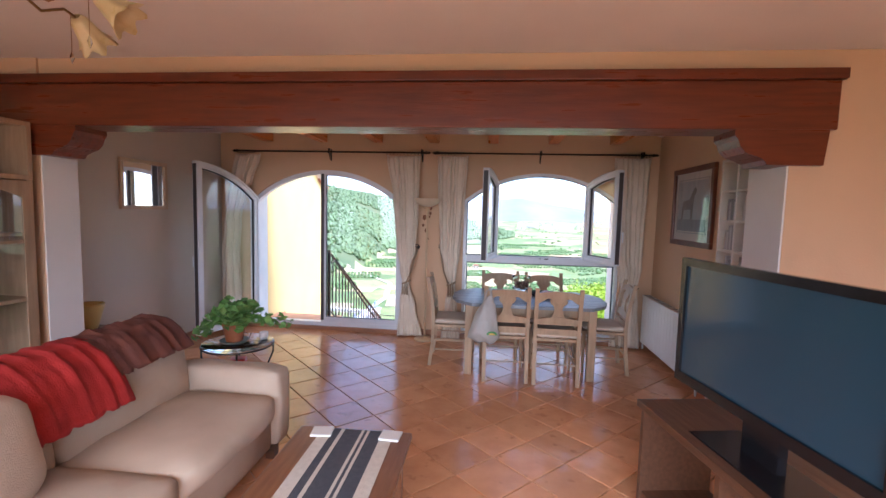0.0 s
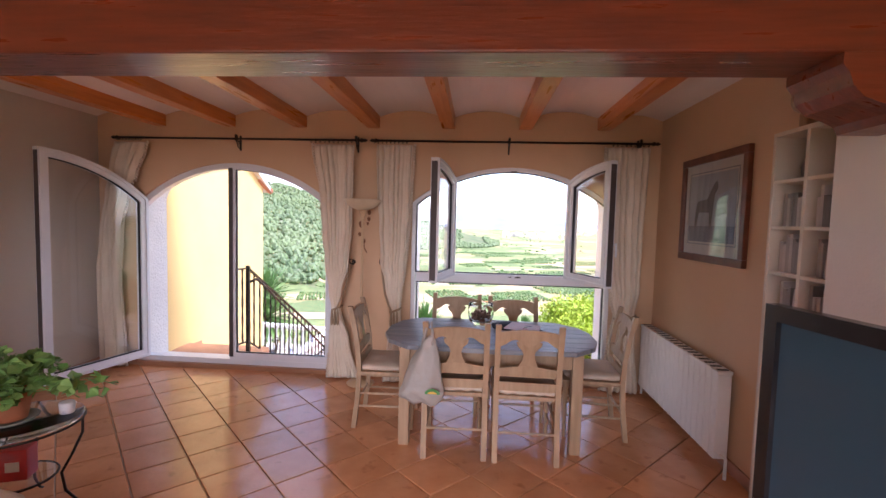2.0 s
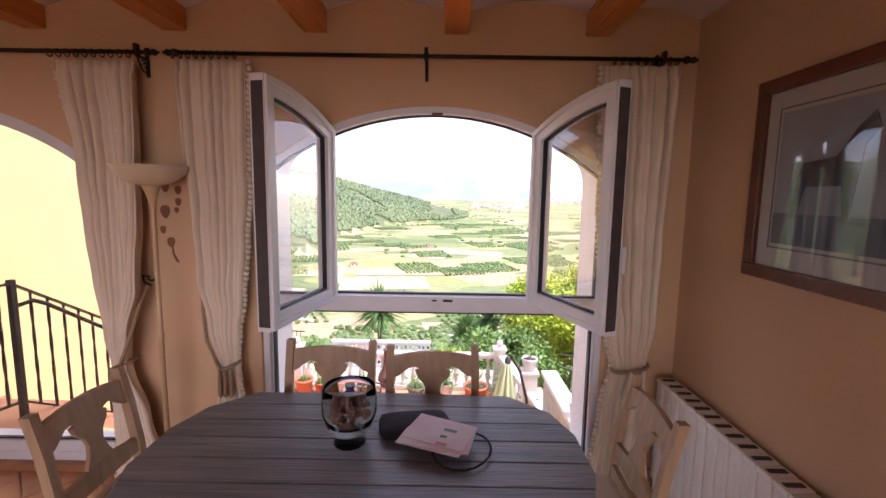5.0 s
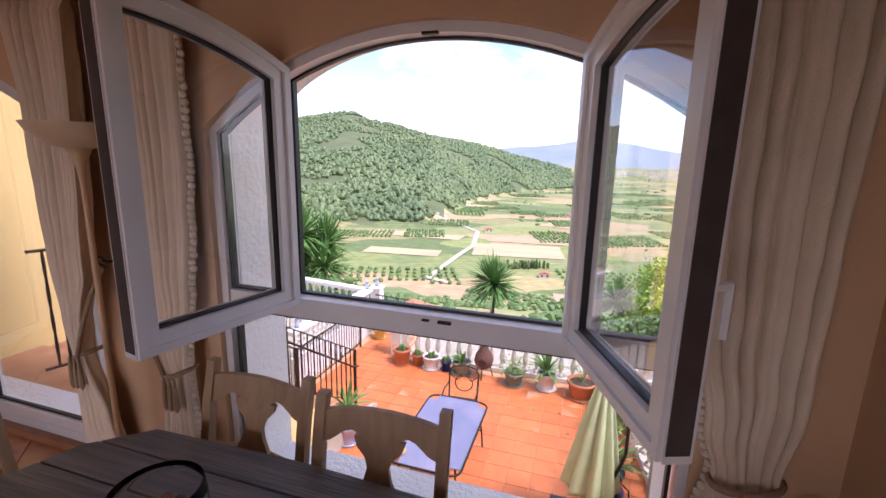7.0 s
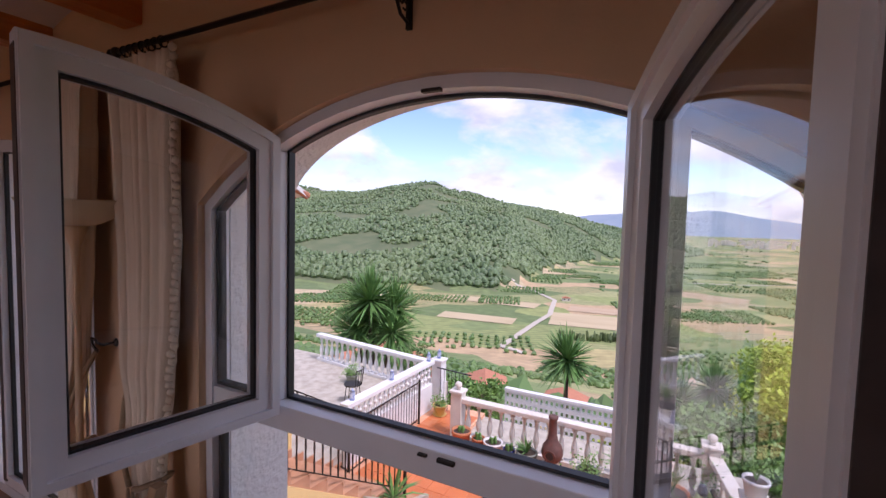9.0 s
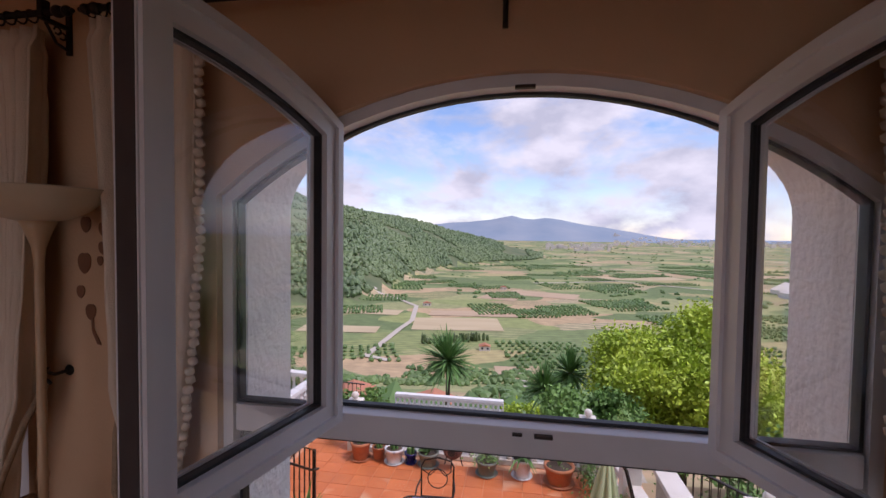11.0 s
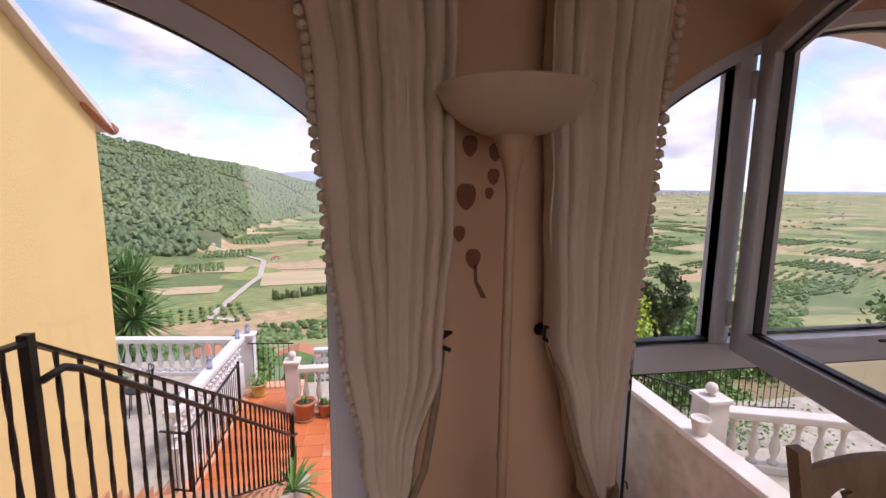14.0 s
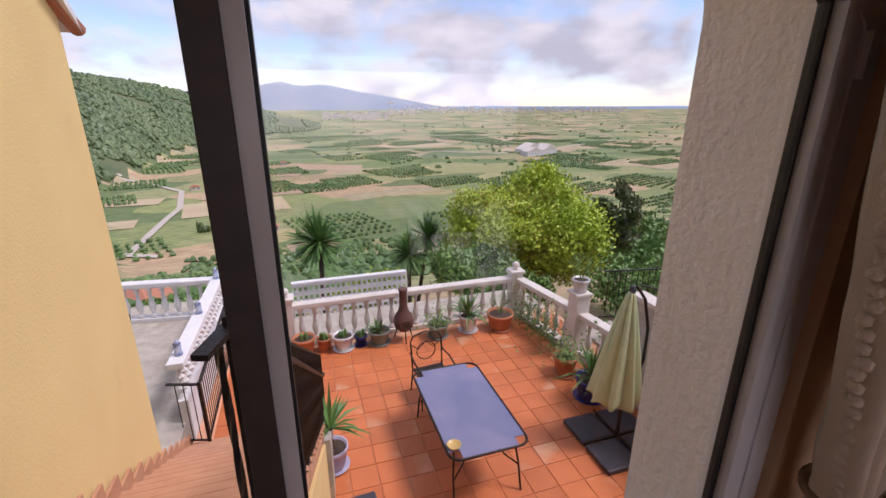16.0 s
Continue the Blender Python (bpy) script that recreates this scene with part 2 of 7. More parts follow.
M_DARKTREE = leaf_mat("dark_conifer_leaf", (0.075, 0.11, 0.035), (0.11, 0.145, 0.05), 0.8)
M_SHRUB = leaf_mat("shrub_leaf", (0.09, 0.20, 0.035), (0.16, 0.28, 0.06), 0.8)
M_ORCHARD = leaf_mat("orchard_leaf", (0.075, 0.15, 0.032), (0.13, 0.20, 0.055), 0.02)
M_FOREST = leaf_mat("pine_forest_leaf", (0.10, 0.155, 0.06), (0.15, 0.205, 0.08), 0.006)
M_BARK = mat("tree_bark", (0.12, 0.085, 0.055), (0.08, 0.055, 0.035), 9, 0.9, bump=0.8, bscale=25)
M_TERR = mat("terrace_terracotta_tile", (0.64, 0.19, 0.06), (0.55, 0.15, 0.045), 2.4, 0.5, bump=0.15, bscale=40, vary=0.09, wear=((0.66, 0.32, 0.17), 1.3, 0.60))
M_TERRGROUT = mat("terrace_grout", (0.74, 0.40, 0.24), (0.66, 0.34, 0.2), 10, 0.9)
M_STEP = mat("stair_terracotta", (0.52, 0.27, 0.15), (0.45, 0.22, 0.12), 6, 0.7, bump=0.15)
M_CONC = mat("white_cast_stone", (0.70, 0.65, 0.58), (0.60, 0.54, 0.47), 4, 0.85, bump=0.3, bscale=60, wear=((0.42, 0.37, 0.31), 5, 0.66))
M_WHITECONC = mat("white_painted_balustrade", (0.76, 0.74, 0.72), (0.68, 0.66, 0.64), 4, 0.8, bump=0.3, bscale=60)
M_STONE = mat("pale_stone_wall", (0.50, 0.45, 0.37), (0.36, 0.31, 0.25), 5, 0.9, bump=0.8, bscale=18)
M_FROST = mat("frosted_patio_glass", (0.15, 0.17, 0.29), (0.24, 0.23, 0.34), 2.2, 0.14, rvar=0.07, bump=0.1, bscale=120)
M_GREENCLOTH = mat("pale_green_canvas", (0.50, 0.55, 0.30), (0.43, 0.48, 0.25), 5, 0.85, bump=0.2, bscale=150)
M_UMBGREEN = mat("dark_green_canvas", (0.02, 0.17, 0.10), (0.016, 0.14, 0.08), 5, 0.85)
M_SLAB = mat("black_weight_slab", (0.035, 0.037, 0.045), (0.05, 0.05, 0.06), 9, 0.5, bump=0.1, wear=((0.12, 0.12, 0.13), 12, 0.68))
M_RUST = mat("rusty_clay", (0.14, 0.06, 0.045), (0.09, 0.04, 0.03), 9, 0.7, bump=0.3)
M_ROOF = mat("roof_tile", (0.50, 0.20, 0.11), (0.40, 0.16, 0.09), 5, 0.8, bump=0.2)
M_HOUSE = mat("village_house_wall", (0.66, 0.60, 0.53), (0.60, 0.54, 0.47), 0.3, 0.9)
M_REDHOUSE = mat("red_house_wall", (0.48, 0.16, 0.11), (0.42, 0.14, 0.10), 0.3, 0.9)
M_ROAD = mat("pale_earth_road", (0.52, 0.46, 0.38), (0.46, 0.40, 0.32), 0.08, 0.95)
M_BAG = mat("white_plastic_bag", (0.38, 0.34, 0.30), (0.30, 0.27, 0.23), 6, 0.45, bump=0.9, bscale=14)
M_GREENINK = mat("green_ink", (0.06, 0.22, 0.05), None, 8, 0.5)
M_ORANGEINK = mat("orange_ink", (0.70, 0.42, 0.06), None, 8, 0.5)
M_BLACKCLOTH = mat("black_cloth", (0.015, 0.015, 0.02), None, 20, 0.8, bump=0.5)
M_PINKPAPER = mat("pink_print_paper", (0.82, 0.76, 0.76), (0.76, 0.62, 0.64), 9, 0.6)
M_PEBBLE = mat("brown_potpourri", (0.10, 0.05, 0.035), (0.20, 0.11, 0.08), 30, 0.8)
M_RUNNERDARK = mat("charcoal_runner_cotton", (0.055, 0.055, 0.065), (0.075, 0.075, 0.085), 40, 0.95, bump=0.5, bscale=220)
M_RUNNERPALE = mat("pale_runner_cotton", (0.62, 0.55, 0.45), (0.55, 0.48, 0.39), 40, 0.95, bump=0.5, bscale=220)
M_REDTIN = mat("red_tin", (0.55, 0.03, 0.02), None, 8, 0.35)
M_PURPLE = mat("purple_fabric", (0.25, 0.04, 0.36), (0.40, 0.05, 0.25), 14, 0.8)
M_TULIP = mat("amber_glass_petal", (0.55, 0.44, 0.22), (0.62, 0.52, 0.30), 9, 0.3)
M_BRASS = mat("aged_brass", (0.35, 0.20, 0.08), (0.25, 0.14, 0.05), 9, 0.4, 0.9)
M_BLUEWHITE = mat("blue_white_ceramic", (0.60, 0.63, 0.68), (0.10, 0.16, 0.40), 14, 0.25)


def land_mat():
    """Farmland: patches of crops and bare earth with sown rows, over two scales."""
    m = bpy.data.materials.new("valley_fields")
    m.use_nodes = True
    n, l = m.node_tree.nodes, m.node_tree.links
    b = n["Principled BSDF"]
    b.inputs["Roughness"].default_value = 0.95
    tc = n.new("ShaderNodeTexCoord")
    mp = n.new("ShaderNodeMapping")
    mp.inputs["Rotation"].default_value = (0, 0, 0.35)
    mp.inputs["Scale"].default_value = (0.012, 0.021, 0.0)
    l.new(tc.outputs["Object"], mp.inputs["Vector"])
    warp = n.new("ShaderNodeTexNoise")
    warp.inputs["Scale"].default_value = 0.5
    l.new(mp.outputs["Vector"], warp.inputs["Vector"])
    add = n.new("ShaderNodeVectorMath")
    add.operation = "MULTIPLY_ADD"
    l.new(warp.outputs["Color"], add.inputs[0])
    add.inputs[1].default_value = (1.3, 1.3, 0)
    l.new(mp.outputs["Vector"], add.inputs[2])
    vor = n.new("ShaderNodeTexVoronoi")
    vor.feature, vor.distance = "F1", "MANHATTAN"
    vor.inputs["Scale"].default_value = 1.0
    l.new(add.outputs[0], vor.inputs["Vector"])
    sep = n.new("ShaderNodeSeparateColor")
    l.new(vor.outputs["Color"], sep.inputs["Color"])
    ramp = n.new("ShaderNodeValToRGB")
    ramp.color_ramp.interpolation = "CONSTANT"
    stops = ((0.0, (0.19, 0.24, 0.085)), (0.2, (0.31, 0.31, 0.13)), (0.38, (0.46, 0.32, 0.18)), (0.52, (0.13, 0.18, 0.06)), (0.66, (0.40, 0.33, 0.15)), (0.78, (0.50, 0.38, 0.23)), (0.88, (0.26, 0.29, 0.10)))
    for i, (p, c) in enumerate(stops):
        e = ramp.color_ramp.elements[i] if i < 2 else ramp.color_ramp.elements.new(p)
        e.position, e.color = p, (*c, 1)
    l.new(sep.outputs["Red"], ramp.inputs["Fac"])
    wave = n.new("ShaderNodeTexWave")
    wave.inputs["Scale"].default_value, wave.inputs["Distortion"].default_value = 0.055, 2.5
    wave.inputs["Detail"].default_value, wave.inputs["Detail Scale"].default_value = 2, 0.6
    wm = n.new("ShaderNodeMapping")
    wm.inputs["Rotation"].default_value = (0, 0, 1.25)
    l.new(tc.outputs["Object"], wm.inputs["Vector"])
    l.new(wm.outputs["Vector"], wave.inputs["Vector"])
    amt = n.new("ShaderNodeMath")
    amt.operation = "MULTIPLY"
    l.new(wave.outputs["Fac"], amt.inputs[0])
    l.new(sep.outputs["Green"], amt.inputs[1])
    mix = n.new("ShaderNodeMix")
    mix.data_type = "RGBA"
    l.new(amt.outputs[0], mix.inputs["Factor"])
    l.new(ramp.outputs["Color"], mix.inputs["A"])
    mix.inputs["B"].default_value = (0.13, 0.17, 0.07, 1)
    grain = n.new("ShaderNodeTexNoise")
    grain.inputs["Scale"].default_value, grain.inputs["Detail"].default_value = 0.12, 8
    l.new(tc.outputs["Object"], grain.inputs["Vector"])
    gr = n.new("ShaderNodeMapRange")
    gr.inputs["To Min"].default_value, gr.inputs["To Max"].default_value = 0.55, 1.45
    l.new(grain.outputs["Fac"], gr.inputs["Value"])
    hsv = n.new("ShaderNodeHueSaturation")
    l.new(gr.outputs["Result"], hsv.inputs["Value"])
    l.new(mix.outputs["Result"], hsv.inputs["Color"])
    l.new(hsv.outputs["Color"], b.inputs["Base Color"])
    return m


M_LAND = land_mat()
M_HILL = mat("hill_scrub", (0.085, 0.12, 0.05), (0.15, 0.165, 0.08), 0.03, 0.95)
# the mountains' blue-grey is distance haze put into the base colour
M_MOUNT = mat("far_rock_haze_tint", (0.20, 0.26, 0.33), (0.27, 0.31, 0.36), 0.004, 0.95, detail=9)
M_SEA = mat("sea_water", (0.10, 0.20, 0.34), (0.12, 0.23, 0.37), 0.002, 0.4)


# ---- building helpers ----
def part(name, bm, material, parent=None, label="", smooth=False):
    me = bpy.data.meshes.new(name)
    bm.to_mesh(me)
    bm.free()
    me.materials.append(material)
    if smooth:
        me.shade_smooth()
    ob = new(name, me)
    ob.parent = parent
    return tagged(ob, label)


def thing(name, m, label, category, group=""):
    ob = new(name)
    ob.matrix_basis = m
    return tagged(ob, label, category, group)


def setting(ob):
    return tagged(ob, kind="structure")


def raw(name, verts, faces, material, parent=None, smooth=False, label=""):
    me = bpy.data.meshes.new(name)
    me.from_pydata(verts, [], faces)
    me.materials.append(material)
    if smooth:
        me.shade_smooth()
    ob = new(name, me)
    ob.parent = parent
    return tagged(ob, label)


def box(bm, x0, x1, y0, y1, z0, z1, bevel=0.0, m=None):
    r = bmesh.ops.create_cube(bm, size=1)
    vs = r["verts"]
    for v in vs:
        v.co = Vector((x0 + (v.co.x + 0.5) * (x1 - x0), y0 + (v.co.y + 0.5) * (y1 - y0), z0 + (v.co.z + 0.5) * (z1 - z0)))
    if m:
        bmesh.ops.transform(bm, matrix=m, verts=vs)
    if bevel:
        es = list({e for v in vs for e in v.link_edges})
        bmesh.ops.bevel(bm, geom=es, offset=bevel, segments=2, affect="EDGES", profile=0.6)
    return bm


def bx(*a, **k):
    return box(bmesh.new(), *a, **k)


def lathe(profile, n=20, cx=0.0, cy=0.0, bm=None):
    """A turned body from (radius, height) pairs."""
    bm = bm or bmesh.new()
    rings = []
    for r, z in profile:
        rings.append([bm.verts.new((cx + r * math.cos(2 * math.pi * i / n), cy + r * math.sin(2 * math.pi * i / n), z)) for i in range(n)])
    for a, b in zip(rings, rings[1:]):
        for i in range(n):
            bm.faces.new((a[i], a[(i + 1) % n], b[(i + 1) % n], b[i]))
    bm.faces.new(rings[0][::-1])
    bm.faces.new(rings[-1])
    return bm


def tube(points, r, n=8, bm=None, r2=None):
    """A round bar along a line of points."""
    bm = bm or bmesh.new()
    pts = [Vector(p) for p in points]
    rings, up = [], None
    for i, p in enumerate(pts):
        d = (pts[min(i + 1, len(pts) - 1)] - pts[max(i - 1, 0)]).normalized()
        if up is None:
            up = d.orthogonal().normalized()
        up = (up - d * up.dot(d)).normalized()
        side = d.cross(up)
        rr = r if r2 is None else r + (r2 - r) * i / (len(pts) - 1)
        rings.append([bm.verts.new(p + (up * math.cos(2 * math.pi * k / n) + side * math.sin(2 * math.pi * k / n)) * rr) for k in range(n)])
    for a, b in zip(rings, rings[1:]):
        for k in range(n):
            bm.faces.new((a[k], a[(k + 1) % n], b[(k + 1) % n], b[k]))
    bm.faces.new(rings[0][::-1])
    bm.faces.new(rings[-1])
    return bm


def prism(outline, d0, d1, axis="y", bm=None):
    """A plate with the given outline (a, z), from d0 to d1 across."""
    bm = bm or bmesh.new()
    def at(a, z, d):
        return (a, d, z) if axis == "y" else ((d, a, z) if axis == "x" else (a, z, d))
    f = [bm.verts.new(at(a, z, d0)) for a, z in outline]
    g = [bm.verts.new(at(a, z, d1)) for a, z in outline]
    bm.faces.new(f)
    bm.faces.new(g[::-1])
    for i in range(len(f)):
        j = (i + 1) % len(f)
        bm.faces.new((f[j], f[i], g[i], g[j]))
    bmesh.ops.recalc_face_normals(bm, faces=bm.faces)
    return bm


def ball(r, m=None, bm=None, u=10, v=7):
    bm = bm or bmesh.new()
    bmesh.ops.create_uvsphere(bm, u_segments=u, v_segments=v, radius=r, matrix=m or Matrix())
    return bm


def ring_plate(outer, inner, d0, d1, bm=None):
    """A frame between two outlines of as many points, from d0 to d1 across."""
    bm = bm or bmesh.new()
    a = [bm.verts.new((x, d0, z)) for x, z in outer]
    b = [bm.verts.new((x, d0, z)) for x, z in inner]
    c = [bm.verts.new((x, d1, z)) for x, z in outer]
    d = [bm.verts.new((x, d1, z)) for x, z in inner]
    n = len(a)
    for i in range(n):
        j = (i + 1) % n
        bm.faces.new((a[i], a[j], b[j], b[i]))
        bm.faces.new((c[j], c[i], d[i], d[j]))
        bm.faces.new((a[j], a[i], c[i], c[j]))
        bm.faces.new((b[i], b[j], d[j], d[i]))
    bmesh.ops.recalc_face_normals(bm, faces=bm.faces)
    return bm


def soft_box(sx, sy, sz, r, puff=0.0, wob=0.0, cuts=5, seed=0):
    """A padded block with rounded edges, standing on z = 0, its faces swollen and a little uneven."""
    bm = bmesh.new()
    bmesh.ops.create_cube(bm, size=1)
    bmesh.ops.subdivide_edges(bm, edges=bm.edges[:], cuts=cuts, use_grid_fill=True)
    h = Vector((sx / 2, sy / 2, sz / 2))
    for v in bm.verts:
        p = Vector((v.co.x * sx, v.co.y * sy, v.co.z * sz))
        q = Vector([max(-h[i] + r, min(h[i] - r, p[i])) for i in range(3)])
        d = p - q
        u = Vector([abs(p[i]) / h[i] for i in range(3)])
        if d.length > 1e-6:
            p = q + d.normalized() * min(r, d.length)
        for i in range(3):
            if u[i] > 0.999:
                o = [k for k in range(3) if k != i]
                p[i] += math.copysign(puff * (1 - u[o[0]] ** 2) * (1 - u[o[1]] ** 2), p[i])
        p += noise.noise_vector(p * 6 + Vector((seed, 0, 0))) * wob
        v.co = p + Vector((0, 0, sz / 2))
    return bm


# ---- the room ----
CROWN, SPRING, HALF = 2.15, 1.79, 0.98
DOOR_X, WIN_X = 0.845, 3.66
DOOR_HALF = 1.07
RAD = (HALF ** 2 + (CROWN - SPRING) ** 2) / (2 * (CROWN - SPRING))


def arch_z(dx, inset=0.0):
    return CROWN - RAD + math.sqrt(max((RAD - inset) ** 2 - dx ** 2, 0))


def oval_z(dx, a=0.945, b=0.45, z0=1.745):
    return z0 + b * math.sqrt(max(1 - (dx / a) ** 2, 0))


def door_oval_z(dx):
    return oval_z(dx, 1.04)


def arched_wall(name, x0, x1, z0, z1, y0, y1, openings, material):
    """A wall along x with arched openings (centre, sill, half width, curve) through it."""
    bm = bmesh.new()
    def quad(*p):
        bm.faces.new([bm.verts.new(q) for q in p])
    def slab(a, b, za, zb, zc, zd):
        quad((a, y0, za), (b, y0, zb), (b, y0, zd), (a, y0, zc))
        quad((a, y1, za), (a, y1, zc), (b, y1, zd), (b, y1, zb))
    edge = x0
    for cx, sill, half, curve in openings:
        top = curve(half)
        slab(edge, cx - half, z0, z0, z1, z1)
        quad((cx - half, y0, sill), (cx - half, y1, sill), (cx - half, y1, top), (cx - half, y0, top))
        quad((cx + half, y0, sill), (cx + half, y0, top), (cx + half, y1, top), (cx + half, y1, sill))
        n = 36
        xs = [-half * math.cos(math.pi * i / n) for i in range(n + 1)]
        for a, b in zip(xs, xs[1:]):
            za, zb = curve(a), curve(b)
            slab(cx + a, cx + b, za, zb, z1, z1)
            quad((cx + a, y0, za), (cx + a, y1, za), (cx + b, y1, zb), (cx + b, y0, zb))
        slab(cx - half, cx + half, z0, z0, sill, sill)
        quad((cx - half, y0, sill), (cx + half, y0, sill), (cx + half, y1, sill), (cx - half, y1, sill))
        edge = cx + half
    slab(edge, x1, z0, z0, z1, z1)
    quad((x0, y0, z1), (x1, y0, z1), (x1, y1, z1), (x0, y1, z1))
    return setting(part(name, bm, material))


arched_wall("wall_north", -0.63, 5.05, -0.3, 3.0, 0.0, 0.115, [(DOOR_X, 0.04, DOOR_HALF, arch_z), (WIN_X, 0.04, HALF, arch_z)], M_WALL)
arched_wall("wall_north_outside", -0.83, 5.25, -2.76, 3.2, 0.118, 0.42, [(DOOR_X, 0.02, 1.04, door_oval_z), (WIN_X, 0.06, 0.945, oval_z)], M_PLASTER)
setting(part("wall_west", bx(-0.83, -0.63, -2.62, 0.117, 0, 3.0), M_TAUPE))
setting(part("wall_east", bx(5.05, 5.25, -2.50, 0.117, 0, 3.0), M_WALL))
# the wall that carries the big beam, with white-painted reveals
setting(part("partition_wall_west", bx(-1.6, -0.124, -2.90, -2.62, 0, 3.0), M_WALL))
setting(part("partition_reveal_west", bx(-0.124, -0.114, -2.895, -2.625, 0, 2.16), M_WHITEWALL))
setting(part("partition_wall_east", bx(4.765, 6.2, -2.88, -2.48, 0, 3.0), M_WALL))
setting(part("partition_reveal_east", bx(4.755, 4.765, -2.875, -2.485, 0, 2.16), M_WHITEWALL))
setting(part("partition_wall_over", bx(-0.124, 4.765, -2.88, -2.62, 2.49, 3.0), M_WALL))
setting(part("wall_south", bx(-1.6, -0.35, -7.7, -7.5, 0, 3.0), M_WALL))
setting(part("wall_south_east", bx(5.15, 6.2, -7.7, -7.5, 0, 3.0), M_WALL))
setting(part("wall_south_over", bx(-0.35, 5.15, -7.7, -7.5, 2.32, 3.0), M_WALL))
setting(part("wall_south_under", bx(-0.35, 5.15, -7.7, -7.5, 0, 0.38), M_WALL))
setting(part("wall_living_west", bx(-1.8, -1.6, -7.7, -2.62, 0, 3.0), M_WALL))
setting(part("wall_living_east", bx(6.2, 6.4, -7.7, -2.48, 0, 3.0), M_WALL))
setting(part("ceiling_living", bx(-1.8, 6.4, -7.7, -2.62, 2.62, 3.05), M_CEIL))
setting(part("roof_slab", bx(-0.83, 5.25, -2.62, 0.42, 3.0, 3.2), M_PLASTER))
floor = setting(part("floor", bx(-1.8, 6.4, -7.7, 0.10, -0.25, -0.012), M_GROUT))

# vaulted plaster ceiling between the joists
JOISTS = [4.51 - 0.742 * k for k in range(7)]
bm = bmesh.new()
edges = [5.06] + JOISTS + [-0.64]
for a, b in zip(edges, edges[1:]):
    wide = abs(a - b)
    n = 10
    pts = [(a + (b - a) * i / n, 2.585 + 0.10 * min(wide / 0.74, 1) * math.sin(math.pi * (0.06 + 0.88 * i / n))) for i in range(n + 1)]
    for (xa, za), (xb, zb) in zip(pts, pts[1:]):
        v = [bm.verts.new(p) for p in ((xa, -2.70, za), (xb, -2.70, zb), (xb, 0.0, zb), (xa, 0.0, za))]
        bm.faces.new(v)
ceiling = setting(part("ceiling", bm, M_CEIL))
for x in JOISTS:
    tagged(part("ceiling_joist", bx(x - 0.062, x + 0.062, -2.68, -0.002, 2.51, 2.66, bevel=0.006), M_JOIST),
           "orange varnished pine joist under the plaster vaults", "joist", "ceiling joists")

# big beam on corbels
beam = thing("ceiling_beam", pose(0, 0, 0), "large dark varnished pine beam on curved corbels", "beam")
part("beam_timber", bx(-0.55, 4.98, -2.925, -2.67, 2.16, 2.44, bevel=0.008), M_BEAM, beam)
part("beam_cap", bx(-0.55, 5.00, -2.95, -2.66, 2.44, 2.50, bevel=0.006), M_BEAM, beam)
S_CURVE = [(0.0, 2.16), (0.0, 2.125), (0.02, 2.10), (0.035, 2.06), (0.07, 2.025), (0.13, 2.005), (0.17, 1.985), (0.185, 1.957)]
part("corbel", prism([(4.43 + a, z) for a, z in S_CURVE] + [(4.92, 1.957), (4.94, 2.16)], -2.925, -2.67), M_BEAM, beam)
part("corbel", prism([(0.18 - a, z) for a, z in S_CURVE] + [(-0.50, 1.957), (-0.52, 2.16)], -2.925, -2.67), M_BEAM, beam)

# skirting
for c in ((-0.63, -0.225, -0.014, 0, 0, 0.08), (1.915, 2.67, -0.014, 0, 0, 0.08), (4.65, 5.05, -0.014, 0, 0, 0.08), (-0.63, -0.616, -2.62, -0.014, 0, 0.08), (5.036, 5.05, -2.48, -0.014, 0, 0.08),
          (-0.225, 1.915, -0.014, 0.03, 0, 0.045), (2.67, 4.65, -0.014, 0.03, 0, 0.045)):
    setting(part("baseboard", bx(*c, bevel=0.003), M_SKIRT))


# ---- arched door and window ----
def outline(cx, x0, x1, z0, inset=0.0, n=18):
    """The outline of a light under the arch, between x0 and x1, drawn in by inset."""
    a, b = x0 + inset, x1 - inset
    xs = [b + (a - b) * i / n for i in range(n + 1)]
    return [(a, z0 + inset), (b, z0 + inset)] + [(x, arch_z(x - cx, inset)) for x in xs]


def pane(cx, x0, x1, z0, inset, y, parent, ox=0.0, oy=0.0, top=None):
    o = outline(cx, x0, x1, z0, inset) if top is None else [(x0, z0), (x1, z0), (x1, top), (x0, top)]
    ob = part("pane", prism([(x - ox, z) for x, z in o], y - oy - 0.003, y - oy + 0.003), M_GLASS, parent, "clear window glass")
    ob.visible_shadow = False
    return ob


def seal(cx, x0, x1, z0, inset, y0, y1, parent, ox=0.0, oy=0.0):
    return part("seal", ring_plate([(x - ox, z) for x, z in outline(cx, x0, x1, z0, inset - 0.002)], [(x - ox, z) for x, z in outline(cx, x0, x1, z0, inset + 0.008)], y0 - oy, y1 - oy), M_SEAL, parent, "black rubber glazing seal")


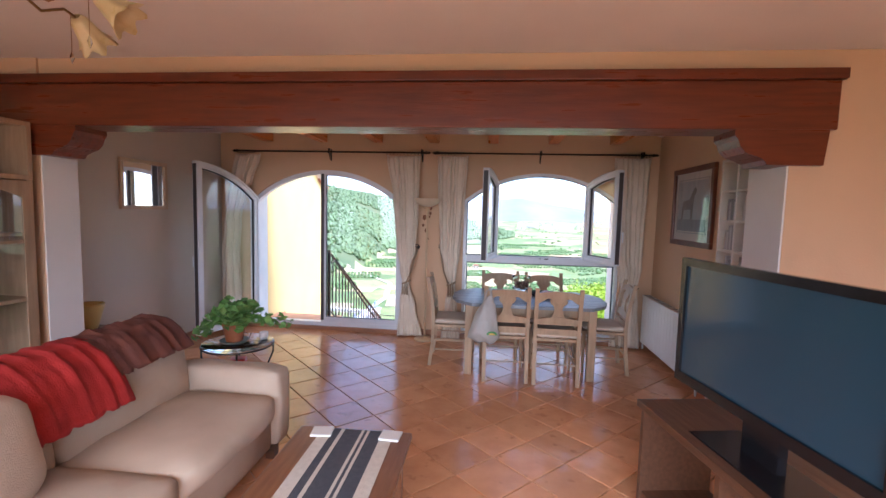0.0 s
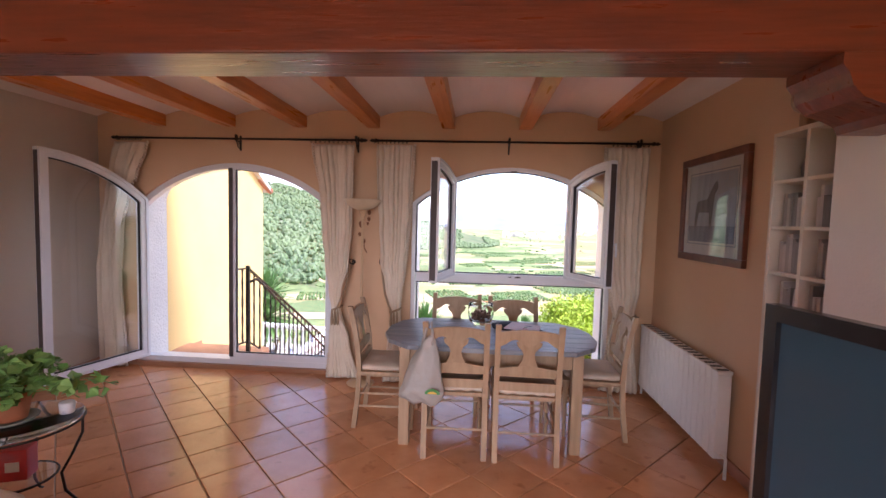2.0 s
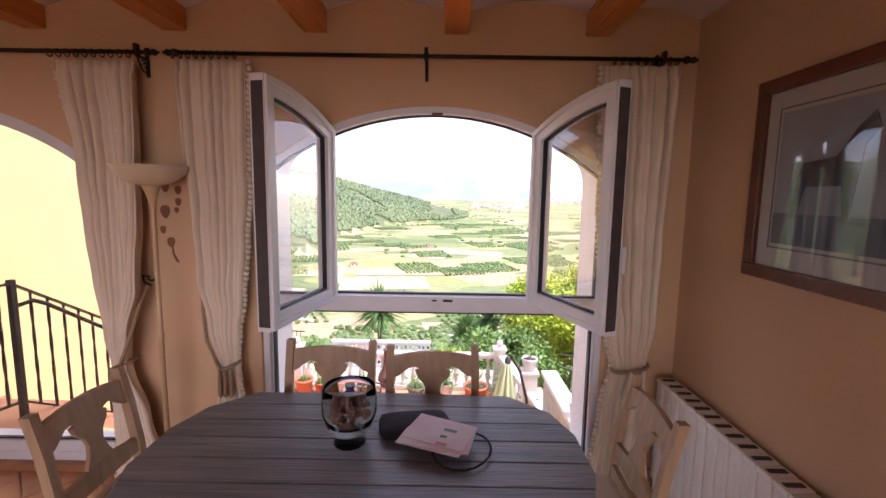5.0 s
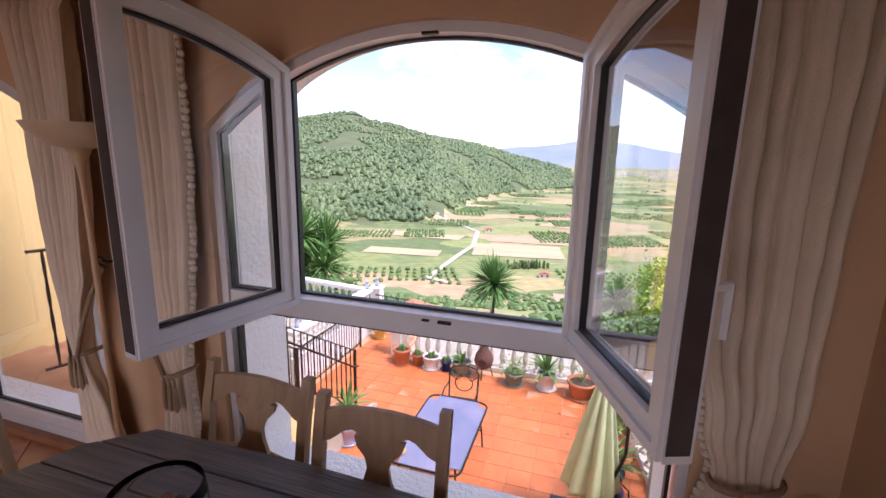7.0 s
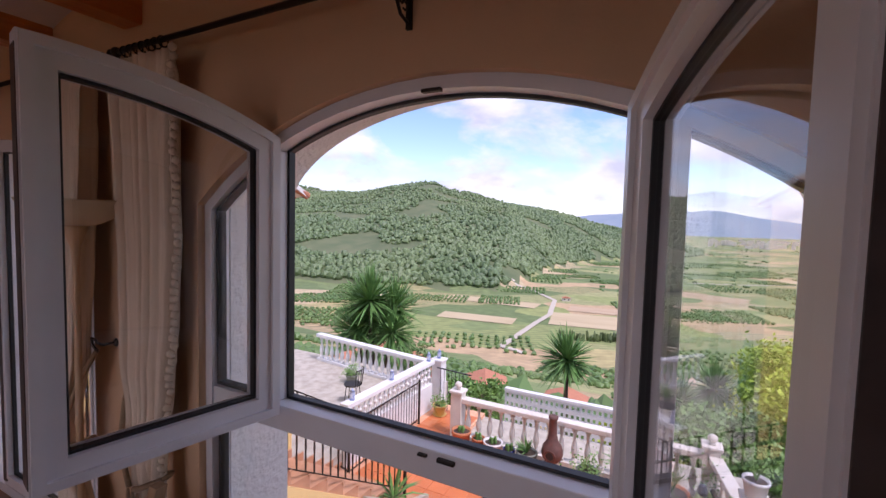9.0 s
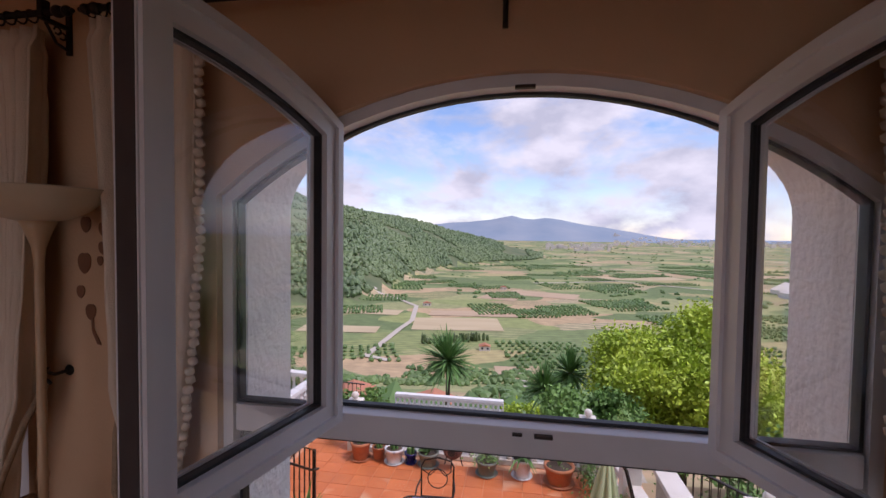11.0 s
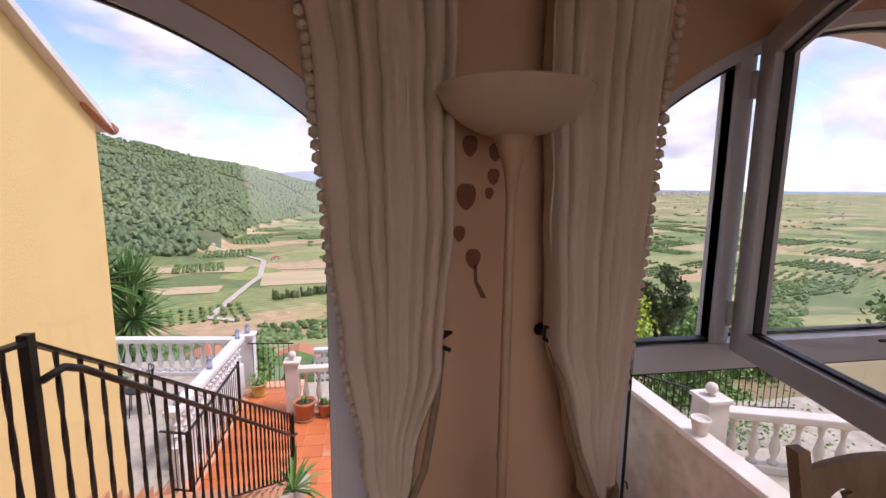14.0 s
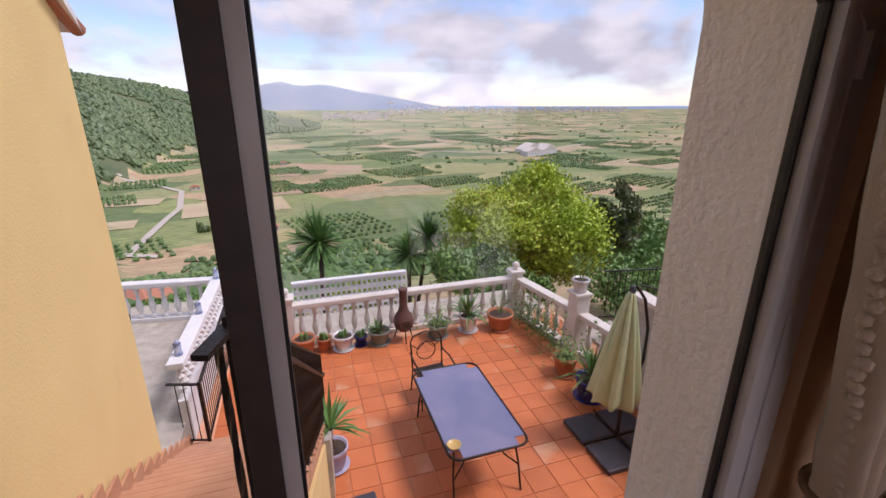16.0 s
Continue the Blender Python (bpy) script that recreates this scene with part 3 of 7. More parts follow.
def sash(name, cx, x0, x1, z0, hinge, angle, label, category, w=0.072, y0=0.035, y1=0.10, handle=0, pin=None):
    """A glazed leaf under the arch, turned open about its hinge."""
    hx = x0 if hinge < 0 else x1
    s = thing(name, pose(*(pin or (hx, y0)), 0, 0, 0, angle), label, category)
    loc = lambda pts: [(x - hx, z) for x, z in pts]
    part("sash_frame", ring_plate(loc(outline(cx, x0, x1, z0)), loc(outline(cx, x0, x1, z0, w)), 0, y1 - y0), M_FRAME, s, "white lacquered aluminium frame")
    part("sash_rebate", ring_plate(loc(outline(cx, x0, x1, z0, 0.004)), loc(outline(cx, x0, x1, z0, 0.03)), y1 - y0, y1 - y0 + 0.012), M_FRAME, s)
    free = x1 - hx if hinge < 0 else x0 - hx
    top_z = arch_z((x1 if hinge < 0 else x0) - cx) - 0.03
    part("edge_gasket", bx(free - 0.002, free + 0.002, 0.008, y1 - y0 - 0.004, z0 + 0.02, top_z), M_GASKET, s, "dark brown gasket edge")
    part("bead", ring_plate(loc(outline(cx, x0, x1, z0, w - 0.016)), loc(outline(cx, x0, x1, z0, w + 0.004)), -0.008, 0.0), M_FRAME, s)
    seal(cx, x0, x1, z0, w, y0 + 0.020, y0 + 0.046, s, hx, y0)
    pane(cx, x0, x1, z0, w + 0.006, y0 + 0.033, s, hx, y0)
    if handle:
        fx = x1 - hx - 0.035 if hinge < 0 else x0 - hx + 0.035
        bm = bx(fx - 0.014, fx + 0.014, -0.012, 0, handle - 0.035, handle + 0.035, bevel=0.004)
        tube([(fx, -0.01, handle), (fx, -0.045, handle), (fx, -0.05, handle + 0.01), (fx, -0.05, handle - 0.11)], 0.009, 8, bm)
        part("handle", bm, M_FRAME, s, "white lever handle")
    for hz in (z0 + 0.12, arch_z(hx - cx) - 0.12):
        part("hinge", lathe([(0.009, hz - 0.04), (0.009, hz + 0.04)], 10, 0.0, -0.010), M_FRAME, s)
    return s


door = thing("door_1", pose(0, 0, 0), "arched white aluminium glazed terrace door frame", "door")
tagged(door, kind="structure")
part("door_frame", ring_plate(outline(DOOR_X, -0.225, 1.915, 0.045), outline(DOOR_X, -0.225, 1.915, 0.045, 0.055), 0.03, 0.112), M_FRAME, door)
leaf = sash("door_leaf", DOOR_X, 0.765, 1.865, 0.10, 1, 0, "closed leaf of the arched white glazed terrace door", "door", w=0.064)
part("meeting_strip", bx(-1.102, -1.058, -0.007, 0.0, 0.125, 2.10, bevel=0.002), M_GASKET, leaf, "dark brown meeting strip")
leaf = sash("door_leaf", DOOR_X, -0.17, 0.80, 0.10, -1, -104, "white glazed terrace door leaf standing open inwards", "door", w=0.075, handle=1.02)

window = thing("window_1", pose(0, 0, 0), "large arched white aluminium window frame", "window")
tagged(window, kind="structure")
part("window_frame", ring_plate(outline(WIN_X, 2.68, 4.64, 0.08), outline(WIN_X, 2.68, 4.64, 0.08, 0.036), 0.03, 0.112), M_FRAME, window)
for x in (3.03, 4.285):
    part("mullion", bx(x - 0.028, x + 0.028, 0.031, 0.111, 1.09, arch_z(x - WIN_X) - 0.034, bevel=0.004), M_FRAME, window)
part("transom", bx(2.727, 4.593, 0.029, 0.111, 1.0, 1.09, bevel=0.004), M_FRAME, window)
part("catch", bx(3.72, 3.775, 0.016, 0.031, 1.064, 1.076, bevel=0.003), M_IRON, window, "dark window catch plate")
part("catch", bx(3.655, 3.685, 0.018, 0.031, 1.066, 1.074, bevel=0.002), M_IRON, window, "dark window catch plate")
part("catch", bx(3.645, 3.705, 0.012, 0.031, 2.103, 2.113, bevel=0.002), M_IRON, window, "dark window catch plate")
part("seal", ring_plate(outline(WIN_X, 3.023, 4.292, 1.055, 0.034), outline(WIN_X, 3.023, 4.292, 1.055, 0.046), 0.088, 0.1135), M_SEAL, window, "black rubber opening seal")
pane(WIN_X, 2.731, 4.589, 0.131, 0, 0.07, window, top=0.998)
part("seal", ring_plate([(2.729, 0.13), (4.591, 0.13), (4.591, 0.999), (2.729, 0.999)], [(2.741, 0.142), (4.579, 0.142), (4.579, 0.987), (2.741, 0.987)], 0.05, 0.09), M_SEAL, window)
for a, b in ((2.68, 3.05), (4.265, 4.64)):
    pane(WIN_X, a, b, 1.052, 0.040, 0.07, window)
    seal(WIN_X, a, b, 1.052, 0.040, 0.05, 0.09, window)
sash("window_sash", WIN_X, 3.025, 3.66, 1.075, -1, -101.5, "white arched window sash standing open inwards", "window", handle=0, pin=(3.05, 0.015))
sash("window_sash", WIN_X, 3.662, 4.295, 1.075, 1, 111, "white arched window sash with handle standing open inwards", "window", handle=1.45, pin=(4.255, 0.015))


# ---- curtains, rods and hooks ----
def smooth_at(keys, z):
    for (za, a), (zb, b) in zip(keys, keys[1:]):
        if z >= zb:
            t = (za - z) / (za - zb)
            t = t * t * (3 - 2 * t)
            return a + (b - a) * t
    return keys[-1][1]


def curtain(left, right, folds, seed, side, label, tie_z):
    """A gathered curtain; left and right give its edges as (height, x) from top to hem. side: the edge with the pompoms."""
    c = thing("curtain", pose(0, 0, 0), label, "curtain", "window curtains")
    rng = random.Random(seed)
    nu, nv = 96, 60
    ph = [rng.uniform(0, 6.3) for _ in range(6)]
    verts, rim = [], []
    for j in range(nv + 1):
        z = 2.33 - 2.315 * j / nv
        xl, xr = smooth_at(left, z), smooth_at(right, z)
        wide = xr - xl
        for i in range(nu + 1):
            u = i / nu
            k = u * folds * 2 * math.pi + ph[0] + 0.9 * math.sin(2.2 * u + ph[1]) + 0.5 * math.sin(1.7 * z + 3 * u + ph[2])
            amp = 0.032 + 0.012 * math.sin(5 * u + ph[3])
            if z > 2.26:
                amp *= 0.5
            y = -0.10 + amp * math.sin(k) + 0.012 * math.sin(2.3 * k + ph[4]) + 0.02 * math.sin(2 * z + ph[5])
            x = xl + wide * u + 0.012 * math.cos(k)
            x += 0.006 * noise.noise(Vector((u * 9, z * 7, seed)))
            verts.append((x, min(y, -0.02), z))
        rim.append(verts[-1] if side > 0 else verts[-nu - 1])
    faces = [(j * (nu + 1) + i, j * (nu + 1) + i + 1, (j + 1) * (nu + 1) + i + 1, (j + 1) * (nu + 1) + i) for j in range(nv) for i in range(nu)]
    cloth = raw("drape", verts, faces, M_CURTAIN, c, True)
    mod = cloth.modifiers.new("cloth", "SOLIDIFY")
    mod.thickness = 0.004
    bm = bmesh.new()
    for j in range(int(len(rim) * 1.3)):
        t = j / 1.3
        p = Vector(rim[int(t)]).lerp(Vector(rim[min(int(t) + 1, nv)]), t % 1)
        bmesh.ops.create_icosphere(bm, subdivisions=1, radius=0.0145 + 0.003 * rng.random(), matrix=Matrix.Translation(p + Vector((0.017 * side, rng.uniform(-0.006, 0.006), 0))))
    part("pompom_trim", bm, M_CURTAIN, c, "cream pompom trim", True)["kind"] = "stuff"
    if tie_z:
        xl, xr = smooth_at(left, tie_z), smooth_at(right, tie_z)
        mid, half = (xl + xr) / 2, (xr - xl) / 2 + 0.015
        bm = tube([(mid + half * math.cos(a), -0.10 + 0.065 * math.sin(a), tie_z + 0.02 * math.cos(a)) for a in [i * math.pi / 10 for i in range(21)]], 0.011, 8)
        for k in (-0.03, 0.0, 0.03):
            lathe([(0.004, tie_z - 0.16), (0.013, tie_z - 0.14), (0.011, tie_z - 0.06), (0.005, tie_z)], 8, mid + k, -0.175, bm)
        part("tieback", bm, M_ROPE, c, "twisted beige rope tieback with tassels", True)
    return c


curtain([(2.33, 1.70), (1.8, 1.79), (1.5, 1.815), (1.2, 1.85), (0.9, 1.895), (0.72, 1.93), (0.4, 1.90), (0.0, 1.87)], [(2.33, 2.125), (1.55, 2.115), (1.15, 2.085), (0.9, 2.015), (0.72, 1.995), (0.4, 2.09), (0.0, 2.18)], 6.5, 1, -1, "cream cotton curtain tied back beside the terrace door", 0.72)
curtain([(2.33, 2.335), (1.85, 2.345), (1.55, 2.365), (1.2, 2.385), (0.95, 2.45), (0.72, 2.515), (0.4, 2.48), (0.0, 2.43)], [(2.33, 2.70), (1.7, 2.675), (1.4, 2.655), (1.1, 2.63), (0.9, 2.60), (0.72, 2.585), (0.4, 2.62), (0.0, 2.66)], 6.5, 2, 1, "cream cotton curtain with pompoms tied back beside the window", 0.72)
curtain([(2.33, 4.52), (1.6, 4.545), (1.2, 4.58), (0.9, 4.635), (0.74, 4.68), (0.5, 4.64), (0.0, 4.58)], [(2.33, 4.90), (1.6, 4.885), (1.0, 4.88), (0.74, 4.84), (0.5, 4.86), (0.0, 4.90)], 6.0, 3, -1, "cream cotton curtain tied back by the radiator", 0.74)
curtain([(2.33, -0.37), (2.0, -0.41), (1.8, -0.44), (1.4, -0.50), (1.0, -0.54), (0.0, -0.55)], [(2.33, -0.05), (2.0, -0.16), (1.85, -0.24), (1.5, -0.31), (1.0, -0.34), (0.0, -0.32)], 4.0, 4, 1, "cream cotton curtain drawn aside behind the door leaf", 0)


def curtain_rod(x0, x1, brackets, label):
    r = thing("curtain_rod", pose(0, 0, 0), label, "curtain rod", "curtain rods")
    part("pole", tube([(x0 + 0.05, -0.09, 2.375), (x1 - 0.05, -0.09, 2.375)], 0.0105, 10), M_IRON, r, "", True)
    for x, s in ((x0, 1), (x1, -1)):
        bm = bmesh.new()
        for k, (rad, dx) in enumerate(((0.020, 0.055), (0.013, 0.035), (0.017, 0.02), (0.008, 0.0))):
            ball(rad, Matrix.Translation((x + s * dx, -0.09, 2.375)), bm, 8, 6)
        part("finial", bm, M_IRON, r, "", True)
    for x in brackets:
        bm = bx(x - 0.008, x + 0.008, -0.012, -0.001, 2.27, 2.42)
        box(bm, x - 0.007, x + 0.007, -0.10, -0.012, 2.352, 2.364)
        tube([(x, -0.012, 2.285), (x, -0.05, 2.295), (x, -0.085, 2.35)], 0.005, 6, bm)
        for q in range(2):
            tube([(x, -0.03 - 0.012 * math.cos(a) - 0.016 * q, 2.325 + 0.012 * math.sin(a) + 0.012 * q) for a in [i * 0.9 for i in range(7)]], 0.003, 5, bm)
        box(bm, x - 0.009, x + 0.009, -0.104, -0.076, 2.36, 2.415)
        part("bracket", bm, M_IRON, r)
    return r


rod = curtain_rod(-0.40, 2.24, (0.915, 2.13), "black wrought iron curtain rod over the terrace door")
rings = [(-0.33 + 0.033 * i) for i in range(8)] + [(1.68 + 0.045 * i) for i in range(10)]
for x in rings:
    part("curtain_ring", tube([(x, -0.09 + 0.019 * math.cos(a), 2.367 + 0.019 * math.sin(a)) for a in [i * math.pi / 6 for i in range(13)]], 0.003, 5), M_IRON, rod)
rod = curtain_rod(2.27, 5.0, (3.615, 4.83), "black wrought iron curtain rod over the window")
for x in [(2.31 + 0.04 * i) for i in range(9)] + [(4.58 + 0.04 * i) for i in range(9)]:
    part("curtain_ring", tube([(x, -0.09 + 0.019 * math.cos(a), 2.367 + 0.019 * math.sin(a)) for a in [i * math.pi / 6 for i in range(13)]], 0.003, 5), M_IRON, rod)
for x, side in ((2.10, -1), (2.40, 1)):
    h = thing("tieback_hook", pose(x, -0.001, 1.175), "black iron tieback hook with rope on the ochre wall", "hook", "tieback hooks")
    bm = lathe([(0.018, -0.006), (0.02, 0.0), (0.012, 0.008)], 10)
    bmesh.ops.rotate(bm, matrix=Matrix.Rotation(radians(90), 3, "X"), verts=bm.verts)
    tube([(0, 0, 0), (0, -0.05, 0.0), (0, -0.075, 0.015), (0.02, -0.085, 0.03), (-0.02, -0.085, 0.035), (-0.02, -0.08, 0.0), (0.02, -0.08, -0.02)], 0.006, 6, bm)
    part("hook", bm, M_IRON, h)
    part("rope", tube([(0, -0.07, -0.01), (0.025 * side, -0.13, -0.14), (0.06 * side, -0.17, -0.30), (0.12 * side, -0.17, -0.45)], 0.010, 8), M_ROPE, h, "twisted beige rope", True)

# stencilled leaves on the wall between the two arches
STENCIL = [(2.180, 1.69, 0.028), (2.250, 1.675, 0.024), (2.172, 1.555, 0.036), (2.247, 1.61, 0.022), (2.155, 1.455, 0.022), (2.195, 1.385, 0.028), (2.236, 1.565, 0.016)]
sten = thing("wall_stencil", pose(0, 0, 0), "brown stencilled leaf garland painted on the ochre wall", "wall decoration")
for x, z, r in STENCIL:
    o = [(x + r * 0.75 * math.sin(a), z + r * (math.cos(a) + 0.25 * abs(math.sin(a)))) for a in [i * math.pi / 8 for i in range(16)]]
    part("painted_leaf", prism(o, -0.004, -0.001), M_STENCIL, sten)
part("painted_stem", prism([(2.197, 1.37), (2.199, 1.32), (2.220, 1.275), (2.235, 1.272), (2.233, 1.280), (2.208, 1.325), (2.206, 1.372)], -0.004, -0.001), M_STENCIL, sten)

# uplighter
lamp = thing("floor_lamp", pose(2.234, -0.20, 0), "cream floor uplighter with an alabaster bowl shade against the wall", "lamp")
part("base", lathe([(0.13, 0.0), (0.135, 0.012), (0.12, 0.024), (0.03, 0.035), (0.016, 0.05)], 28), M_LAMPSTEM, lamp, "", True)
part("stem", lathe([(0.013, 0.04), (0.013, 0.9), (0.017, 0.92), (0.013, 0.94), (0.012, 1.56), (0.018, 1.62), (0.034, 1.67), (0.048, 1.70)], 16), M_LAMPSTEM, lamp, "", True)
part("shade", lathe([(0.048, 1.698), (0.080, 1.706), (0.122, 1.728), (0.155, 1.758), (0.173, 1.792), (0.176, 1.797), (0.167, 1.795), (0.145, 1.760), (0.10, 1.728), (0.04, 1.714)], 40), M_SHADE, lamp, "marbled cream glass bowl shade", True)


# ---- dining table and chairs ----
table = thing("dining_table", pose(3.45, -0.94, 0), "oval dining table with dark grey washed plank top", "table")
OVAL = [(0.80, -0.12), (0.74, -0.30), (0.58, -0.45), (0.0, -0.47), (-0.58, -0.45), (-0.74, -0.30), (-0.80, -0.12), (-0.80, 0.12), (-0.74, 0.30), (-0.58, 0.45), (0.0, 0.47), (0.58, 0.45), (0.74, 0.30), (0.80, 0.12)]


def clip_y(poly, lo, hi):
    for lim, s in ((lo, 1), (hi, -1)):
        out = []
        for (xa, ya), (xb, yb) in zip(poly, poly[1:] + poly[:1]):
            ia, ib = (ya - lim) * s >= 0, (yb - lim) * s >= 0
            if ia:
                out.append((xa, ya))
            if ia != ib:
                t = (lim - ya) / (yb - ya)
                out.append((xa + (xb - xa) * t, lim))
        poly = out
    return poly


for k in range(7):
    lo = -0.47 + 0.94 * k / 7
    bm = prism(clip_y(OVAL, lo + 0.0015, lo + 0.94 / 7 - 0.0015), 0.712, 0.745, "z")
    bmesh.ops.bevel(bm, geom=bm.edges[:], offset=0.003, segments=1, affect="EDGES")
    part("plank", bm, M_TABLETOP, table, "dark grey washed pine plank")
for x in (-0.605, 0.605):
    for y in (-0.36, 0.36):
        bm = bx(x - 0.038, x + 0.038, y - 0.038, y + 0.038, 0, 0.712, bevel=0.006)
        part("leg", bm, M_CHAIR, table)
part("apron", bx(-0.567, 0.567, -0.375, -0.35, 0.60, 0.712), M_CHAIR, table)
part("apron", bx(-0.567, 0.567, 0.35, 0.375, 0.60, 0.712), M_CHAIR, table)
part("apron", bx(-0.62, -0.595, -0.322, 0.322, 0.60, 0.712), M_CHAIR, table)
part("apron", bx(0.595, 0.62, -0.322, 0.322, 0.60, 0.712), M_CHAIR, table)


def dining_chair():
    """A chair that faces +y, its back at y = -0.21."""
    c = thing("dining_chair", pose(0, 0, 0), "bleached pine dining chair with a tied beige seat cushion", "chair", "chairs round the dining table")
    for s in (-1, 1):
        bm = bmesh.new()
        line = [(-0.245, 0.0), (-0.215, 0.25), (-0.205, 0.45), (-0.215, 0.62), (-0.245, 0.80), (-0.28, 0.945)]
        for (ya, za), (yb, zb) in zip(line, line[1:]):
            prism([(ya - 0.017, za), (ya + 0.017, za), (yb + 0.017, zb), (yb - 0.017, zb)], s * 0.205 - 0.018, s * 0.205 + 0.018, "x", bm)
        part("back_leg", bm, M_CHAIR, c)
        bm = bmesh.new()
        line = [(0.20, 0.0, 0.016), (0.205, 0.25, 0.018), (0.20, 0.43, 0.022)]
        tube([(s * 0.195, y, z) for y, z, r in line], 0.015, 8, bm, 0.022)
        part("front_leg", bm, M_CHAIR, c)
        part("stretcher", tube([(s * 0.198, -0.22, 0.17), (s * 0.193, 0.20, 0.17)], 0.009, 8), M_CHAIR, c)
        part("stretcher", tube([(s * 0.198, -0.215, 0.27), (s * 0.193, 0.20, 0.27)], 0.009, 8), M_CHAIR, c)
    part("stretcher", tube([(-0.195, 0.205, 0.22), (0.195, 0.205, 0.22)], 0.009, 8), M_CHAIR, c)
    part("stretcher", tube([(-0.2, -0.222, 0.20), (0.2, -0.222, 0.20)], 0.009, 8), M_CHAIR, c)
    part("seat", bx(-0.215, 0.215, -0.20, 0.225, 0.415, 0.445, bevel=0.008), M_CHAIR, c)
    tilt = lambda z: -0.205 - 0.075 * max(0, (z - 0.5) / 0.445) ** 1.4
    n = 16
    def rail(name, top, low, thick=0.02):
        bm = bmesh.new()
        f, g = [], []
        o = [(-0.188 + 0.376 * i / n, top(-1 + 2 * i / n)) for i in range(n + 1)] + [(0.188 - 0.376 * i / n, low(1 - 2 * i / n)) for i in range(n + 1)]
        for x, z in o:
            y = tilt(z)
            f.append(bm.verts.new((x, y - thick / 2, z)))
            g.append(bm.verts.new((x, y + thick / 2, z)))
        for i in range(n):
            j = 2 * n + 1 - i
            bm.faces.new((f[i], f[i + 1], f[j - 1], f[j]))
            bm.faces.new((g[i + 1], g[i], g[j], g[j - 1]))
        m = len(o)
        for i in range(m):
            k = (i + 1) % m
            bm.faces.new((f[k], f[i], g[i], g[k]))
        part(name, bm, M_CHAIR, c)
    rail("top_rail", lambda u: 0.895 + 0.022 * (1 - u * u), lambda u: 0.835 + 0.025 * math.cos(u * 2 * math.pi) * -1 - 0.012)
    rail("middle_rail", lambda u: 0.655 + 0.01 * math.cos(u * 3), lambda u: 0.585)
    rail("lower_rail", lambda u: 0.545, lambda u: 0.485)
    vase = [(-0.03, 0.84), (-0.085, 0.83), (-0.075, 0.80), (-0.045, 0.77), (-0.035, 0.74), (-0.045, 0.70), (-0.07, 0.655)]
    bm = bmesh.new()
    for (xa, za), (xb, zb) in zip(vase, vase[1:]):
        q = []
        for x, z in ((xa, za), (-xa, za), (-xb, zb), (xb, zb)):
            q.append((x, z))
        f = [bm.verts.new((x, tilt(z) - 0.008, z)) for x, z in q]
        g = [bm.verts.new((x, tilt(z) + 0.008, z)) for x, z in q]
        bm.faces.new(f)
        bm.faces.new(g[::-1])
        bm.faces.new((f[1], f[2], g[2], g[1]))
        bm.faces.new((f[3], f[0], g[0], g[3]))
    bmesh.ops.remove_doubles(bm, verts=bm.verts, dist=0.0005)
    part("splat", bm, M_CHAIR, c)
    bm = soft_box(0.41, 0.40, 0.055, 0.025, 0.012, 0.004, 9, 3)
    for v in bm.verts:
        d = min(math.hypot(v.co.x - a, v.co.y - b) for a in (-0.1, 0.1) for b in (-0.1, 0.1))
        v.co.z -= 0.022 * math.exp(-(d / 0.035) ** 2) if v.co.z > 0.03 else 0
        v.co.z += 0.446
        if abs(v.co.y) > 0.17:
            v.co.z += 0.006 * math.sin(v.co.x * 60)
    part("seat_cushion", bm, M_CUSHION, c, "tufted beige cotton cushion", True)
    return c


chair = dining_chair()
chair.matrix_basis = pose(3.205, -1.235, 0, 0, 0, 2)
for m in (pose(3.70, -1.245, 0, 0, 0, -1), pose(3.165, -0.60, 0, 0, 0, 179), pose(3.69, -0.65, 0, 0, 0, 183), pose(2.66, -0.90, 0, 0, 0, -88), pose(4.245, -0.87, 0, 0, 0, 87)):
    copy_thing(chair, m)

# things on the table
bowl = thing("glass_bowl", pose(3.38, -0.90, 0.745), "footed clear glass bowl filled with potpourri on the table", "bowl")
bm = lathe([(0.0005, 0.0), (0.055, 0.0), (0.06, 0.006), (0.05, 0.03), (0.052, 0.05), (0.085, 0.08), (0.102, 0.13), (0.10, 0.19), (0.094, 0.225), (0.091, 0.225), (0.097, 0.19), (0.098, 0.13), (0.08, 0.085), (0.0005, 0.075)], 28)
bmesh.ops.recalc_face_normals(bm, faces=bm.faces)
g = part("bowl", bm, M_BOWL, bowl, "clear glass", True)
g.visible_shadow = False
rng = random.Random(5)
bm = bmesh.new()
for i in range(60):
    a, r, z = rng.uniform(0, 6.28), 0.072 * math.sqrt(rng.random()), rng.uniform(0.10, 0.155)
    bmesh.ops.create_icosphere(bm, subdivisions=1, radius=rng.uniform(0.010, 0.017), matrix=Matrix.Translation((r * math.cos(a), r * math.sin(a), z)))
part("potpourri", bm, M_PEBBLE, bowl, "dried brown potpourri", True)
bag = thing("black_pouch", pose(3.62, -0.80, 0.746, 0, 0, 12), "black cloth pouch with a cord on the table", "pouch")
part("pouch", soft_box(0.26, 0.16, 0.045, 0.02, 0.01, 0.012, 5, 4), M_BLACKCLOTH, bag, "", True)
part("cord", tube([(0.12 + 0.16 * math.sin(a) * (1 - 0.1 * a), -0.05 - 0.13 * (1 - math.cos(a)), 0.012) for a in [i * 0.35 for i in range(16)]], 0.004, 6), M_BLACKCLOTH, bag, "", True)
lf = thing("leaflet_stack", pose(3.70, -0.93, 0.790, 2, 1, -20), "folded pale leaflets lying on the black pouch", "leaflet")
